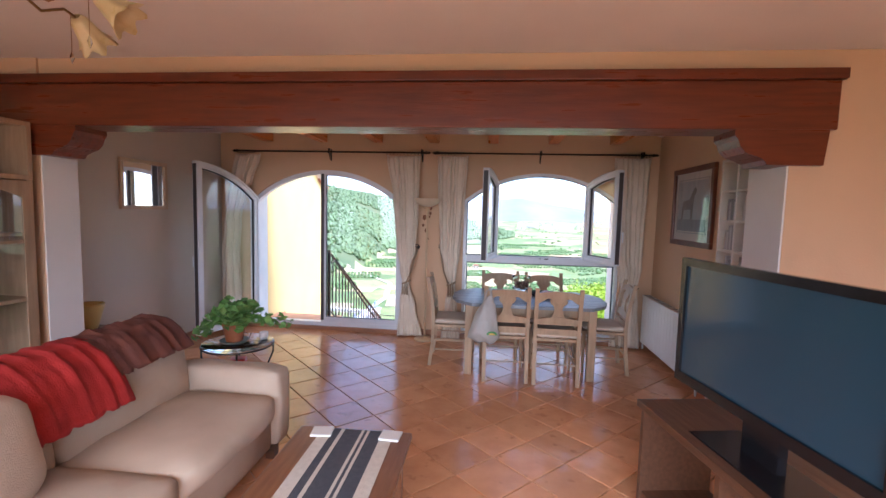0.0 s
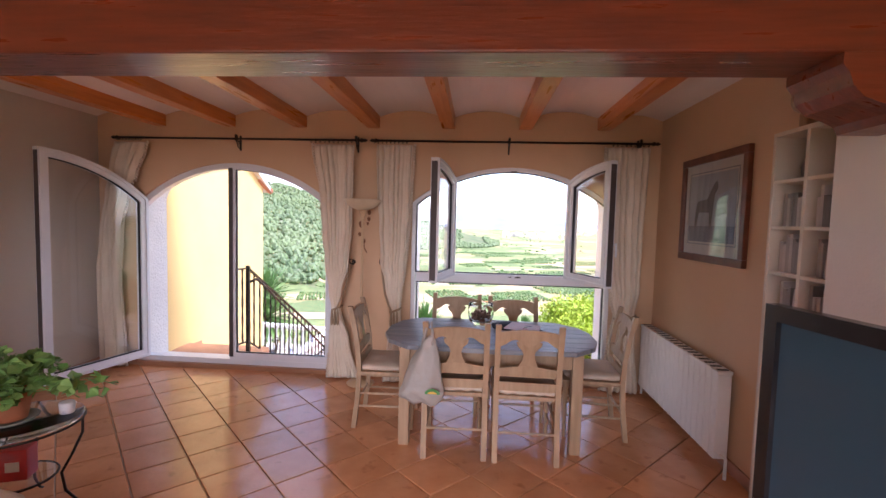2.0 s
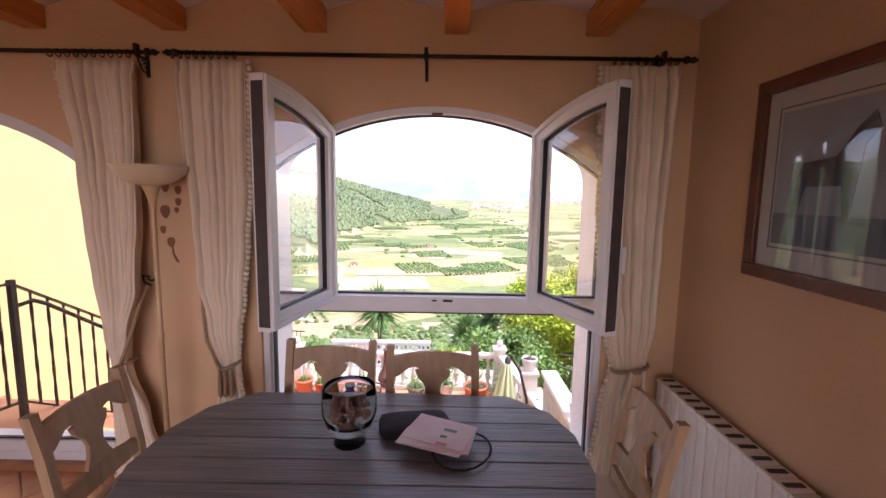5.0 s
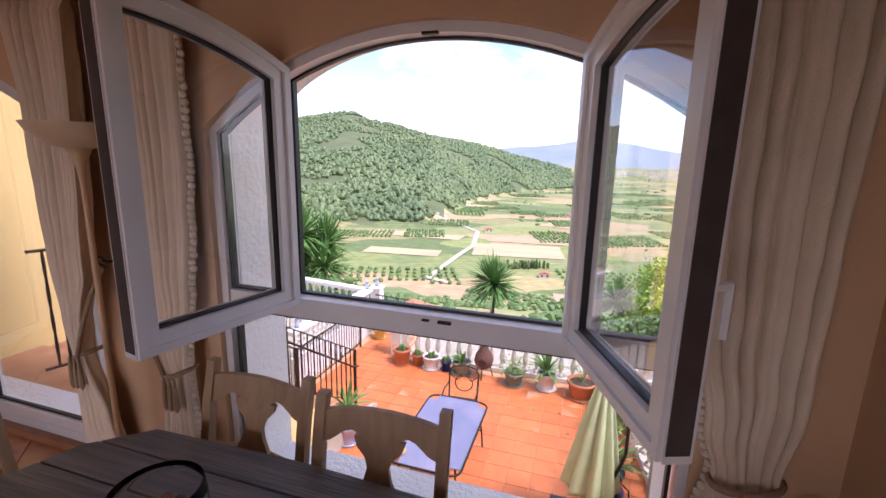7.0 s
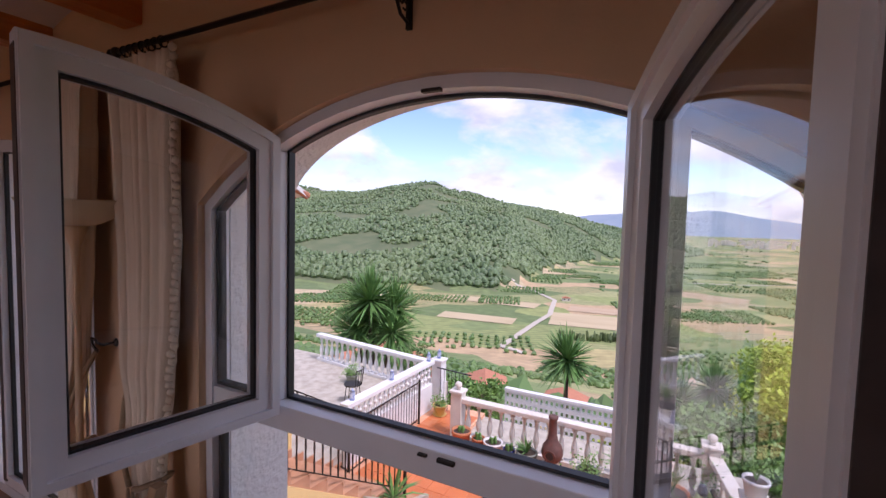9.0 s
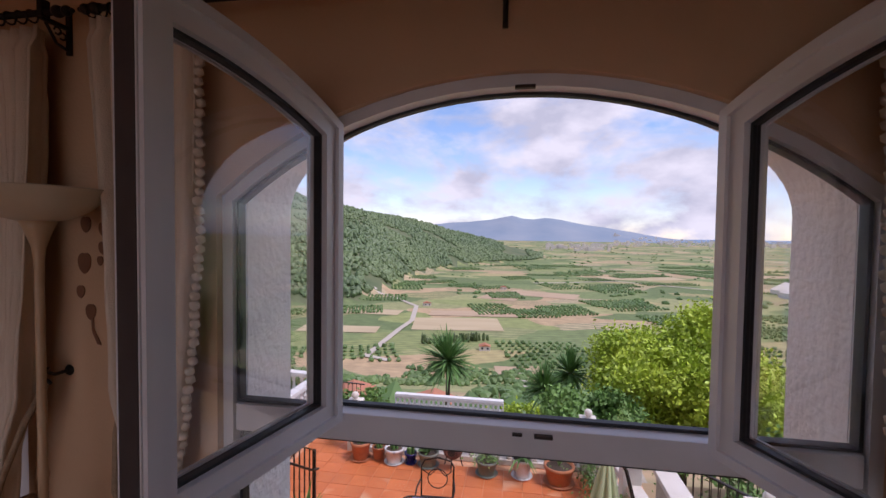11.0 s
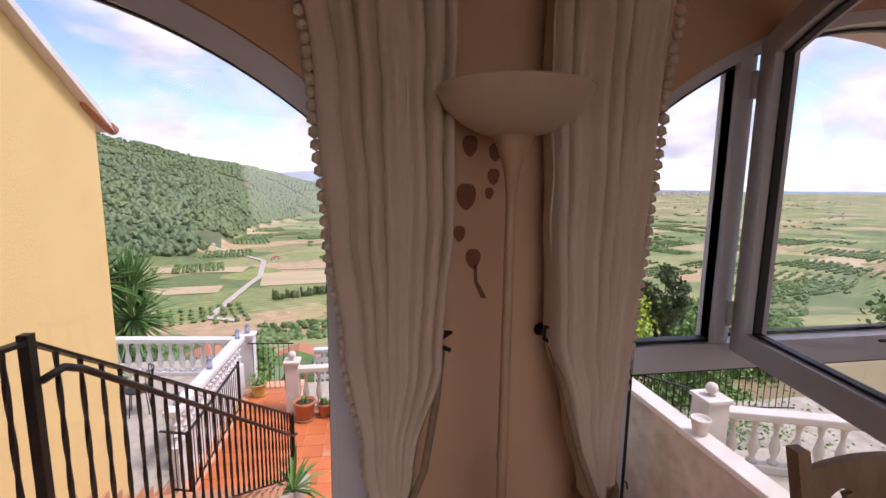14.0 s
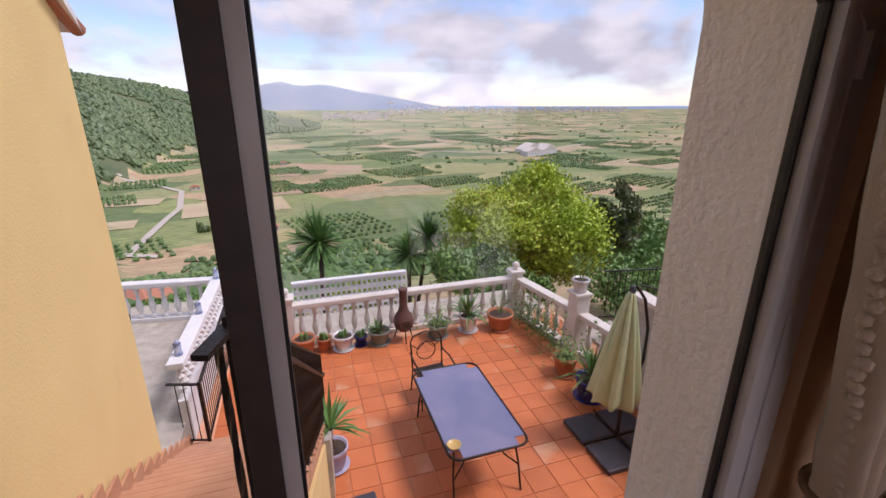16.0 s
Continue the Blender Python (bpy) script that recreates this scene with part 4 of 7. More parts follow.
for k, (dx, dy, rz) in enumerate(((0, 0, 0), (0.02, 0.01, 5), (0.01, 0.03, -3))):
    bm = bx(-0.12, 0.12, -0.085, 0.085, 0.003 * k, 0.0028 + 0.003 * k)
    bmesh.ops.transform(bm, matrix=pose(dx, dy, 0, 0, 0, rz), verts=bm.verts)
    part("leaflet", bm, M_PINKPAPER, lf)
for k, (w, c) in enumerate(((0.04, M_REDTIN), (0.025, M_GREENINK), (0.05, M_PRINTBASE))):
    part("printed_patch", bx(0.02, 0.02 + w, -0.05 + 0.045 * k, -0.035 + 0.045 * k, 0.0090, 0.0098), c, lf)

# carrier bag on the chair
sack = thing("carrier_bag", pose(3.015, -1.545, 0), "white plastic carrier bag hanging from a dining chair", "bag")
bm = soft_box(0.30, 0.12, 0.40, 0.05, 0.02, 0.03, 8, 7)
for v in bm.verts:
    t = max(0.0, v.co.z / 0.40)
    v.co.x *= 0.98 - 0.66 * t ** 1.1
    v.co.y *= 1.0 - 0.6 * t
    v.co.z += 0.42 + 0.012 * math.sin(v.co.x * 50)
    v.co.x += 0.05 * t - 0.03
    v.co += noise.noise_vector(v.co * 14) * 0.016
part("sack", bm, M_BAG, sack, "crumpled white plastic", True)
part("bag_handle", tube([(-0.02, 0.0, 0.80), (0.0, 0.02, 0.90), (0.03, 0.06, 0.935), (0.04, 0.02, 0.88), (0.05, -0.02, 0.80)], 0.012, 6), M_BAG, sack, "", True)
part("printed_arch", prism([(0.06 + 0.05 * math.cos(a), 0.50 + 0.035 * math.sin(a)) for a in [i * math.pi / 10 for i in range(11)]], -0.088, -0.085), M_GREENINK, sack)
part("printed_arch", prism([(0.06 + 0.03 * math.cos(a), 0.503 + 0.015 * math.sin(a)) for a in [i * math.pi / 10 for i in range(11)]], -0.092, -0.089), M_ORANGEINK, sack)


# ---- on the walls ----
def framed(name, m, w, h, bar, depth, wood, label, category):
    f = thing(name, m, label, category)
    for a in ((0, w, 0, bar), (0, w, h - bar, h)):
        part("frame_bar", bx(a[0], a[1], -depth, 0, a[2], a[3], bevel=0.006), wood, f)
    for a in ((0, bar), (w - bar, w)):
        part("frame_bar", bx(a[0], a[1], -depth + 0.001, 0, bar, h - bar, bevel=0.006), wood, f)
    return f


pic = framed("framed_print", pose(5.049, -0.55, 1.355, 0, 0, -90), 0.90, 0.795, 0.055, 0.035, M_MAHOG, "mahogany framed blue grey print on the ochre wall", "picture")
part("mount", bx(0.055, 0.845, -0.012, -0.004, 0.055, 0.74), M_PAPER, pic, "cream paper mount")
part("mount_line", ring_plate([(0.115, 0.13), (0.785, 0.13), (0.785, 0.675), (0.115, 0.675)], [(0.121, 0.136), (0.779, 0.136), (0.779, 0.669), (0.121, 0.669)], -0.0135, -0.012), M_PRINTBASE, pic)
part("print", bx(0.135, 0.765, -0.015, -0.012, 0.15, 0.655), M_PRINT, pic, "blue grey print")
part("print_ground", bx(0.136, 0.764, -0.017, -0.015, 0.151, 0.27), M_PRINTBASE, pic)
part("print_shape", prism([(0.22, 0.25), (0.235, 0.39), (0.26, 0.455), (0.40, 0.47), (0.47, 0.56), (0.52, 0.60), (0.545, 0.545), (0.50, 0.50), (0.485, 0.40), (0.47, 0.25), (0.445, 0.25), (0.43, 0.37), (0.28, 0.37), (0.25, 0.25)], -0.0185, -0.017), M_PRINTDARK, pic, "dark abstract shape")
pg = part("pane", bx(0.055, 0.845, -0.024, -0.021, 0.055, 0.74), M_GLASS, pic, "picture glass")
pg.visible_shadow = False
mir = framed("mirror", pose(-0.629, -1.69, 1.58, 0, 0, 90), 0.64, 0.515, 0.04, 0.03, M_LIGHTWOOD, "mirror in a light wood frame on the taupe wall", "mirror")
part("mirror_glass", bx(0.04, 0.60, -0.012, -0.006, 0.04, 0.475), M_MIRROR, mir, "silvered mirror glass")

rad = thing("radiator", pose(4.96, -0.10, 0), "white ribbed aluminium radiator under the picture", "radiator")
for k in range(17):
    y = -0.08 * k - 0.04
    bm = bx(-0.045, 0.045, y - 0.036, y + 0.036, 0.10, 0.66, bevel=0.008)
    box(bm, -0.05, 0.05, y - 0.037, y + 0.037, 0.66, 0.685, bevel=0.006)
    box(bm, -0.047, -0.043, y - 0.012, y + 0.012, 0.13, 0.60)
    part("section", bm, M_RAD, rad)
    part("grille_slot", bx(-0.035, 0.035, y - 0.012, y + 0.012, 0.685, 0.688), M_SEAL, rad)
part("pipe", tube([(0.0, -0.02, 0.13), (0.0, 0.03, 0.13), (0.0, 0.03, 0.0)], 0.010, 8), M_RAD, rad)
part("pipe", tube([(0.0, -1.32, 0.13), (0.0, -1.42, 0.13), (0.0, -1.42, 0.0)], 0.010, 8), M_RAD, rad)

# bookcase with discs
case = thing("bookcase", pose(5.045, -2.47, 0), "narrow white bookcase full of discs and books", "bookcase")
part("side_panel", bx(-0.24, 0, 0.43, 0.45, 0, 2.09, bevel=0.002), M_SHELF, case)
part("side_panel", bx(-0.24, 0, 0.0, 0.02, 0, 2.09, bevel=0.002), M_SHELF, case)
part("divider", bx(-0.238, 0, 0.205, 0.225, 0.02, 2.07), M_SHELF, case)
part("top_panel", bx(-0.24, 0, 0.021, 0.429, 2.07, 2.09), M_SHELF, case)
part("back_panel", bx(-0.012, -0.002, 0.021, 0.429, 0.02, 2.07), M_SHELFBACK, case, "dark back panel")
levels = [0.03 + 0.226 * k for k in range(9)]
for z in levels:
    part("shelf", bx(-0.236, -0.012, 0.021, 0.204, z, z + 0.016), M_SHELF, case)
    part("shelf", bx(-0.236, -0.012, 0.226, 0.429, z, z + 0.016), M_SHELF, case)
rng = random.Random(8)
for z in levels[2:8]:
    for y0, y1 in ((0.232, 0.42), (0.028, 0.198)):
        y = y0
        while y < y1 - 0.02:
            w = rng.uniform(0.010, 0.024)
            h = rng.uniform(0.13, 0.19)
            lean = rng.choice((0, 0, 0, 0, 6, -4)) if y + 0.04 < y1 else 0
            if rng.random() < 0.88:
                b = tagged(part("disc_case", bx(-0.20, -0.04, 0, w - 0.001, 0, h), M_BOOK), "upright disc case on a bookcase shelf", "disc case", "discs on the bookcase")
                b.matrix_basis = pose(5.045, -2.47 + y, z + 0.0165, -lean if lean < 0 else 0)
            y += w + (0.012 if lean else 0.0)
v = tagged(part("grey_ornament", lathe([(0.03, 0.0), (0.045, 0.02), (0.05, 0.06), (0.03, 0.11), (0.018, 0.14), (0.025, 0.165), (0.008, 0.19)], 14), M_PRINTDARK, None, "", True), "grey ceramic ornament on the bookcase shelf", "ornament")
v.matrix_basis = pose(4.92, -2.14, levels[8] + 0.0165)
# figurine on top
bm = soft_box(0.10, 0.26, 0.12, 0.05, 0.01, 0.01, 6, 9)
for q in bm.verts:
    q.co.z += 0.05
box(bm, -0.045, 0.045, -0.10, -0.04, 0, 0.08, bevel=0.01)
box(bm, -0.045, 0.045, 0.05, 0.11, 0, 0.08, bevel=0.01)
ball(0.06, pose(0, 0.14, 0.15), bm)
st = tagged(part("figurine", bm, M_CHAIR, None, "", True), "carved light wood figurine on top of the bookcase", "figurine")
st.matrix_basis = pose(4.90, -2.22, 2.091)


# ---- living area ----
tv = thing("television", pose(4.07, -3.235, -0.015, 0, 0, -80), "large black flat television facing the sofa", "television")
part("cabinet_back", bx(0.0, 1.12, 0.02, 0.075, 0.79, 1.43, bevel=0.012), M_TVBODY, tv)
part("bezel", ring_plate([(0, 0.78), (1.12, 0.78), (1.12, 1.44), (0, 1.44)], [(0.035, 0.83), (1.085, 0.83), (1.085, 1.40), (0.035, 1.40)], -0.012, 0.022), M_TVBODY, tv, "glossy black bezel")
part("screen", bx(0.033, 1.087, 0.002, 0.018, 0.828, 1.402), M_SCREEN, tv, "lit-off screen with a blue reflection painted into its colour")
part("stand_neck", bx(0.46, 0.66, 0.03, 0.07, 0.62, 0.80), M_TVBODY, tv)
part("stand_foot", bx(0.28, 0.84, -0.10, 0.16, 0.60, 0.62, bevel=0.006), M_TVBODY, tv)
bench = thing("tv_bench", pose(4.07, -3.235, 0, 0, 0, -80), "plain dark wooden bench under the television", "cabinet")
part("top", bx(-0.1, 1.22, -0.16, 0.30, 0.56, 0.60, bevel=0.005), M_DARKWOOD, bench)
for a in (-0.08, 0.54, 1.16):
    part("upright", bx(a, a + 0.03, -0.14, 0.28, 0.0, 0.56), M_DARKWOOD, bench)
part("base_shelf", bx(-0.05, 1.16, -0.13, 0.27, 0.05, 0.08), M_DARKWOOD, bench)

sofa = thing("sofa", pose(1.10, -3.0, 0), "beige fabric sofa with padded arms and loose cushions", "sofa")
part("base", soft_box(0.60, 1.75, 0.25, 0.03, 0.0, 0.004), M_SOFA, sofa, "", True).matrix_basis = pose(0.30, -1.02, 0.10)
part("seat_cushion", soft_box(0.68, 0.86, 0.17, 0.06, 0.03, 0.012, 8, 1), M_SOFA, sofa, "", True).matrix_basis = pose(0.30, -0.57, 0.30)
part("seat_cushion", soft_box(0.68, 0.86, 0.17, 0.06, 0.03, 0.012, 8, 2), M_SOFA, sofa, "", True).matrix_basis = pose(0.30, -1.44, 0.30)
part("arm", soft_box(0.74, 0.20, 0.50, 0.05, 0.01, 0.008, 7, 3), M_SOFA, sofa, "", True).matrix_basis = pose(0.26, -0.045, 0.10)
part("arm", soft_box(0.74, 0.20, 0.50, 0.05, 0.01, 0.008, 7, 4), M_SOFA, sofa, "", True).matrix_basis = pose(0.26, -1.99, 0.10)
part("back_cushion", soft_box(0.20, 0.90, 0.43, 0.08, 0.03, 0.015, 8, 5), M_SOFA, sofa, "", True).matrix_basis = pose(-0.02, -0.55, 0.40, 0, -14)
part("back_cushion", soft_box(0.20, 0.90, 0.43, 0.08, 0.03, 0.015, 8, 6), M_SOFA, sofa, "", True).matrix_basis = pose(-0.02, -1.46, 0.40, 0, -14)
part("back", soft_box(0.18, 2.05, 0.57, 0.06, 0.01, 0.008, 7, 7), M_SOFA, sofa, "", True).matrix_basis = pose(-0.17, -1.02, 0.10, 0, -8)
for x in (0.05, 0.52):
    for y in (-0.06, -1.98):
        part("foot", bx(x, x + 0.06, y - 0.03, y + 0.03, 0.0, 0.11), M_DARKWOOD, sofa, "dark wooden foot")


def throw_cloth(y0, y1, front, material, seed, name, label):
    t = thing(name, pose(0, 0, 0), label, "throw")
    nu, nv = 40, 40
    prof = [(0.70, 0.58), (0.735, 0.75), (0.80, 0.865), (0.89, 0.895), (0.99, 0.885), (1.07, 0.82), (1.14, 0.71), (1.19, 0.58)]
    verts = []
    for j in range(nv + 1):
        s = j / nv * (len(prof) - 1) * front
        k = min(int(s), len(prof) - 2)
        f = s - k
        x = prof[k][0] + (prof[k + 1][0] - prof[k][0]) * f
        z = prof[k][1] + (prof[k + 1][1] - prof[k][1]) * f
        for i in range(nu + 1):
            u = i / nu
            y = y0 + (y1 - y0) * u + 0.02 * math.sin(6 * j / nv + seed)
            w = 0.009 * math.sin(u * 30 + 3.0 * j / nv + seed + 2 * math.sin(u * 7)) + 0.005 * math.sin(u * 57 + j * 0.2)
            w += 0.014 * noise.noise(Vector((u * 5, j * 0.12, seed)))
            verts.append((x + w * 0.8 + 0.04 * (j / nv), y, z + abs(w) * 0.9 + 0.04))
    faces = [(j * (nu + 1) + i, j * (nu + 1) + i + 1, (j + 1) * (nu + 1) + i + 1, (j + 1) * (nu + 1) + i) for j in range(nv) for i in range(nu)]
    ob = raw("cloth", verts, faces, material, t, True)
    ob.modifiers.new("thick", "SOLIDIFY").thickness = 0.005
    return t


throw_cloth(-3.72, -3.16, 0.86, M_BROWNTHROW, 1.0, "brown_throw", "brown woven throw draped over the sofa back")
throw_cloth(-4.25, -3.70, 1.0, M_RED, 2.0, "red_throw", "bright red woven throw draped over the sofa back")
arm = thing("armchair_cushion", pose(1.30, -4.42, 0.49, 0, -12, 12), "cream padded cushion standing on the sofa seat", "cushion")
part("cushion", soft_box(0.16, 0.42, 0.40, 0.07, 0.03, 0.01, 7, 8), M_CUSHION, arm, "", True)

ct = thing("coffee_table", pose(2.335, -3.99, 0, 0, 0, 1), "low brown wooden coffee table with rounded corners", "coffee table")
bm = bx(-0.315, 0.315, -0.58, 0.58, 0.38, 0.42, bevel=0.012)
part("tabletop", bm, M_COFFEE, ct)
part("edge_moulding", bx(-0.295, 0.295, -0.56, 0.56, 0.355, 0.38), M_LIGHTWOOD, ct, "light wood moulding")
part("apron", bx(-0.27, 0.27, -0.53, 0.53, 0.28, 0.355), M_COFFEE, ct)
for x in (-0.25, 0.25):
    for y in (-0.51, 0.51):
        part("leg", bx(x - 0.025, x + 0.025, y - 0.025, y + 0.025, 0, 0.28, bevel=0.004), M_COFFEE, ct)
run = thing("table_runner", pose(2.355, -3.99, 0.4205, 0, 0, 1), "striped charcoal and cream cotton runner on the coffee table", "runner")
stripes = [(-0.20, -0.135, 0), (-0.135, -0.095, 1), (-0.095, -0.075, 0), (-0.075, 0.02, 1), (0.02, 0.035, 0), (0.035, 0.05, 1), (0.05, 0.065, 0), (0.065, 0.135, 1), (0.135, 0.20, 0)]
for a, b, d in stripes:
    part("stripe", bx(a, b, -0.56, 0.56, 0, 0.003), M_RUNNERDARK if d else M_RUNNERPALE, run)
for x, y, r in ((2.16, -3.49, 8), (2.535, -3.48, -3)):
    k = tagged(part("coaster", bx(-0.055, 0.055, -0.05, 0.05, 0, 0.012, bevel=0.003), M_PAPER), "square cream stone coaster on the coffee table", "coaster", "coasters on the coffee table")
    k.matrix_basis = pose(x, y, 0.4245, 0, 0, r)

# glass side table with a plant
st = thing("side_table", pose(0.99, -2.34, 0), "round glass side table on black wrought iron legs", "side table")
part("glass_top", lathe([(0.268, 0.512), (0.275, 0.515), (0.275, 0.521), (0.268, 0.524)], 48), M_TABGLASS, st, "clear round glass top", True).visible_shadow = False
part("rim", tube([(0.277 * math.cos(a), 0.277 * math.sin(a), 0.505) for a in [i * math.pi / 20 for i in range(41)]], 0.006, 6), M_IRON, st)
part("lower_ring", tube([(0.16 * math.cos(a), 0.16 * math.sin(a), 0.22) for a in [i * math.pi / 14 for i in range(29)]], 0.006, 6), M_IRON, st)
part("lower_shelf", lathe([(0.158, 0.222), (0.158, 0.227)], 32), M_TABGLASS, st, "lower round glass shelf")
for k in range(4):
    a = k * math.pi / 2 + 0.5
    part("leg", tube([(r * math.cos(a), r * math.sin(a), z) for r, z in ((0.272, 0.50), (0.27, 0.42), (0.22, 0.30), (0.175, 0.21), (0.19, 0.11), (0.25, 0.03), (0.285, 0.006))], 0.007, 8), M_IRON, st, "", True)


def pot_body(r, h, rim=True):
    p = [(r * 0.68, 0), (r * 0.72, 0.01), (r * 0.93, h * 0.82)]
    p += [(r * 1.0, h * 0.83), (r * 1.0, h), (r * 0.9, h), (r * 0.86, h * 0.86), (r * 0.2, h * 0.85)] if rim else [(r, h * 0.9), (r, h), (r * 0.92, h), (r * 0.86, h * 0.86), (r * 0.2, h * 0.85)]
    return lathe(p, 22)


def leaf_cloud(points, size, rng, bm=None, squash=0.7):
    """Small folded leaves at the given points."""
    bm = bm or bmesh.new()
    for p in points:
        m = Matrix.Translation(p) @ Euler((rng.uniform(-1, 1), rng.uniform(-1, 1), rng.uniform(0, 6.3))).to_matrix().to_4x4()
        s = size * rng.uniform(0.7, 1.3)
        v = [bm.verts.new(m @ Vector(q)) for q in ((0, -s * 0.5, 0), (s * 0.38 * squash * 1.3, 0, s * 0.12), (0, s * 0.55, 0), (-s * 0.38 * squash * 1.3, 0, s * 0.12))]
        bm.faces.new((v[0], v[1], v[2]))
        bm.faces.new((v[0], v[2], v[3]))
    return bm


iv = thing("ivy_plant", pose(0.96, -2.34, 0.526), "trailing ivy in a terracotta pot on the glass table", "potted plant")
part("saucer", lathe([(0.10, 0), (0.115, 0.016), (0.108, 0.016), (0.09, 0.006)], 24), M_GREYPOT, iv, "grey saucer", True)
b = part("pot", pot_body(0.092, 0.145), M_POT, iv, "terracotta pot", True)
b.matrix_basis = pose(0, 0, 0.007)
rng = random.Random(21)
bm, stems = bmesh.new(), bmesh.new()
for k in range(34):
    a, reach = rng.uniform(0, 6.28), rng.uniform(0.08, 0.24)
    if k < 6:
        a, reach = rng.uniform(2.8, 3.9), rng.uniform(0.24, 0.38)
    elif k < 10:
        a, reach = rng.uniform(-0.1, 0.5), rng.uniform(0.30, 0.46)
    top = rng.uniform(0.16, 0.34) if k > 9 else rng.uniform(0.14, 0.22)
    end = 0.02 if k < 6 else top - 0.05
    pts = [Vector((0, 0, 0.12)), Vector((reach * 0.35 * math.cos(a), reach * 0.35 * math.sin(a), top)), Vector((reach * 0.75 * math.cos(a), reach * 0.75 * math.sin(a), (top + end) / 2 + 0.03)), Vector((reach * math.cos(a), reach * math.sin(a), max(end, 0.02)))]
    tube(pts, 0.0025, 4, stems)
    spots = [pts[i].lerp(pts[i + 1], rng.random()) + Vector((rng.uniform(-1, 1), rng.uniform(-1, 1), rng.uniform(-0.5, 1))) * 0.025 for i in (0, 1, 1, 1, 2, 2, 2) for _ in range(2)]
    leaf_cloud(spots, 0.060, rng, bm, 1.05)
part("leaves", bm, M_LEAF, iv, "pale green ivy leaves")["kind"] = "stuff"
part("stems", stems, M_SHRUB, iv)
jar = tagged(part("white_jar", lathe([(0.03, 0), (0.034, 0.005), (0.036, 0.05), (0.034, 0.06), (0.028, 0.062)], 18), M_WHITEPOT, None, "", True), "small white glazed jar on the glass table", "jar")
jar.matrix_basis = pose(1.15, -2.22, 0.5255)
tin = thing("red_tin", pose(0.99, -2.34, 0.2275, 0, 0, 20), "red square tin on the lower glass shelf", "tin")
part("tin", bx(-0.06, 0.06, -0.05, 0.05, 0, 0.16, bevel=0.006), M_REDTIN, tin)
part("tin_label", bx(-0.03, 0.03, -0.0525, -0.0505, 0.05, 0.10), M_PAPER, tin, "pale label")
pp = tagged(part("purple_slipper", soft_box(0.10, 0.26, 0.07, 0.03, 0.01, 0.01, 6, 2), M_PURPLE, None, "", True), "purple and pink slipper on the tiled floor", "slipper", "slippers on the floor")
pp.matrix_basis = pose(0.42, -2.30, 0, 0, 0, 70)
copy_thing(pp, pose(0.40, -2.12, 0, 0, 0, 95))

# cabinet with a glazed door by the partition
cab = thing("display_cabinet", pose(-0.12, 0, 0), "pale wooden display cabinet with arched glazed doors", "cabinet")
part("side_panel", bx(-0.44, -0.022, -2.985, -2.96, 0, 2.17), M_CHAIR, cab)
part("side_panel", bx(-0.44, -0.022, -4.28, -4.255, 0, 2.17), M_CHAIR, cab)
part("top_panel", bx(-0.44, -0.022, -4.255, -2.985, 2.145, 2.17), M_CHAIR, cab)
part("back_panel", bx(-0.44, -0.425, -4.255, -2.985, 0, 2.145), M_DARKWOOD, cab)
for z in (0.05, 0.50, 0.95, 1.40, 1.785):
    part("shelf", bx(-0.425, -0.03, -4.25, -2.99, z, z + 0.02), M_CHAIR, cab)
part("rail", bx(-0.022, 0.0, -4.28, -2.96, 1.78, 1.81), M_CHAIR, cab)
part("rail", bx(-0.022, 0.0, -4.28, -2.96, 2.14, 2.17), M_CHAIR, cab)
for a, b in ((-4.28, -4.25), (-2.99, -2.96)):
    part("post", bx(-0.022, 0.0, a, b, 1.81, 2.14), M_CHAIR, cab)
for y0, y1 in ((-3.615, -2.965), (-4.275, -3.625)):
    n = 12
    arch = lambda t: 1.66 + 0.06 * math.sin(math.pi * t)
    outer = [(y0, 0.06), (y1, 0.06)] + [(y1 + (y0 - y1) * i / n, 1.77) for i in range(n + 1)]
    inner = [(y0 + 0.07, 0.16), (y1 - 0.07, 0.16)] + [(y1 - 0.07 + (y0 - y1 + 0.14) * i / n, arch(i / n)) for i in range(n + 1)]
    bm = ring_plate(outer, inner, -0.02, 0.0)
    bmesh.ops.transform(bm, matrix=Matrix(((0, 1, 0, 0), (1, 0, 0, 0), (0, 0, 1, 0), (0, 0, 0, 1))), verts=bm.verts)
    bmesh.ops.recalc_face_normals(bm, faces=bm.faces)
    d = part("door", bm, M_CHAIR, cab)
    o = part("pane", prism(inner, -0.012, -0.008, "x"), M_GLASS, d, "glass pane")
    o.visible_shadow = False
    for z in (0.55, 0.95, 1.35):
        part("glazing_bar", bx(-0.016, -0.003, y0 + 0.07, y1 - 0.07, z, z + 0.018), M_CHAIR, d)

stool = thing("plant_stand", pose(-0.36, -2.35, 0), "small dark wooden plant stand by the taupe wall", "stand")
part("top", lathe([(0.15, 0.53), (0.155, 0.54), (0.155, 0.555), (0.15, 0.56)], 24), M_DARKWOOD, stool)
for k in range(3):
    a = k * 2.094
    part("leg", tube([(0.11 * math.cos(a), 0.11 * math.sin(a), 0.53), (0.15 * math.cos(a), 0.15 * math.sin(a), 0.0)], 0.014, 8), M_DARKWOOD, stool)
yp = thing("yellow_pot", pose(-0.36, -2.35, 0.561), "yellow glazed flower pot on a wooden stand", "flower pot")
part("pot", lathe([(0.07, 0), (0.075, 0.01), (0.11, 0.14), (0.125, 0.19), (0.125, 0.215), (0.112, 0.215), (0.105, 0.18), (0.02, 0.175)], 24), M_YELPOT, yp, "", True)

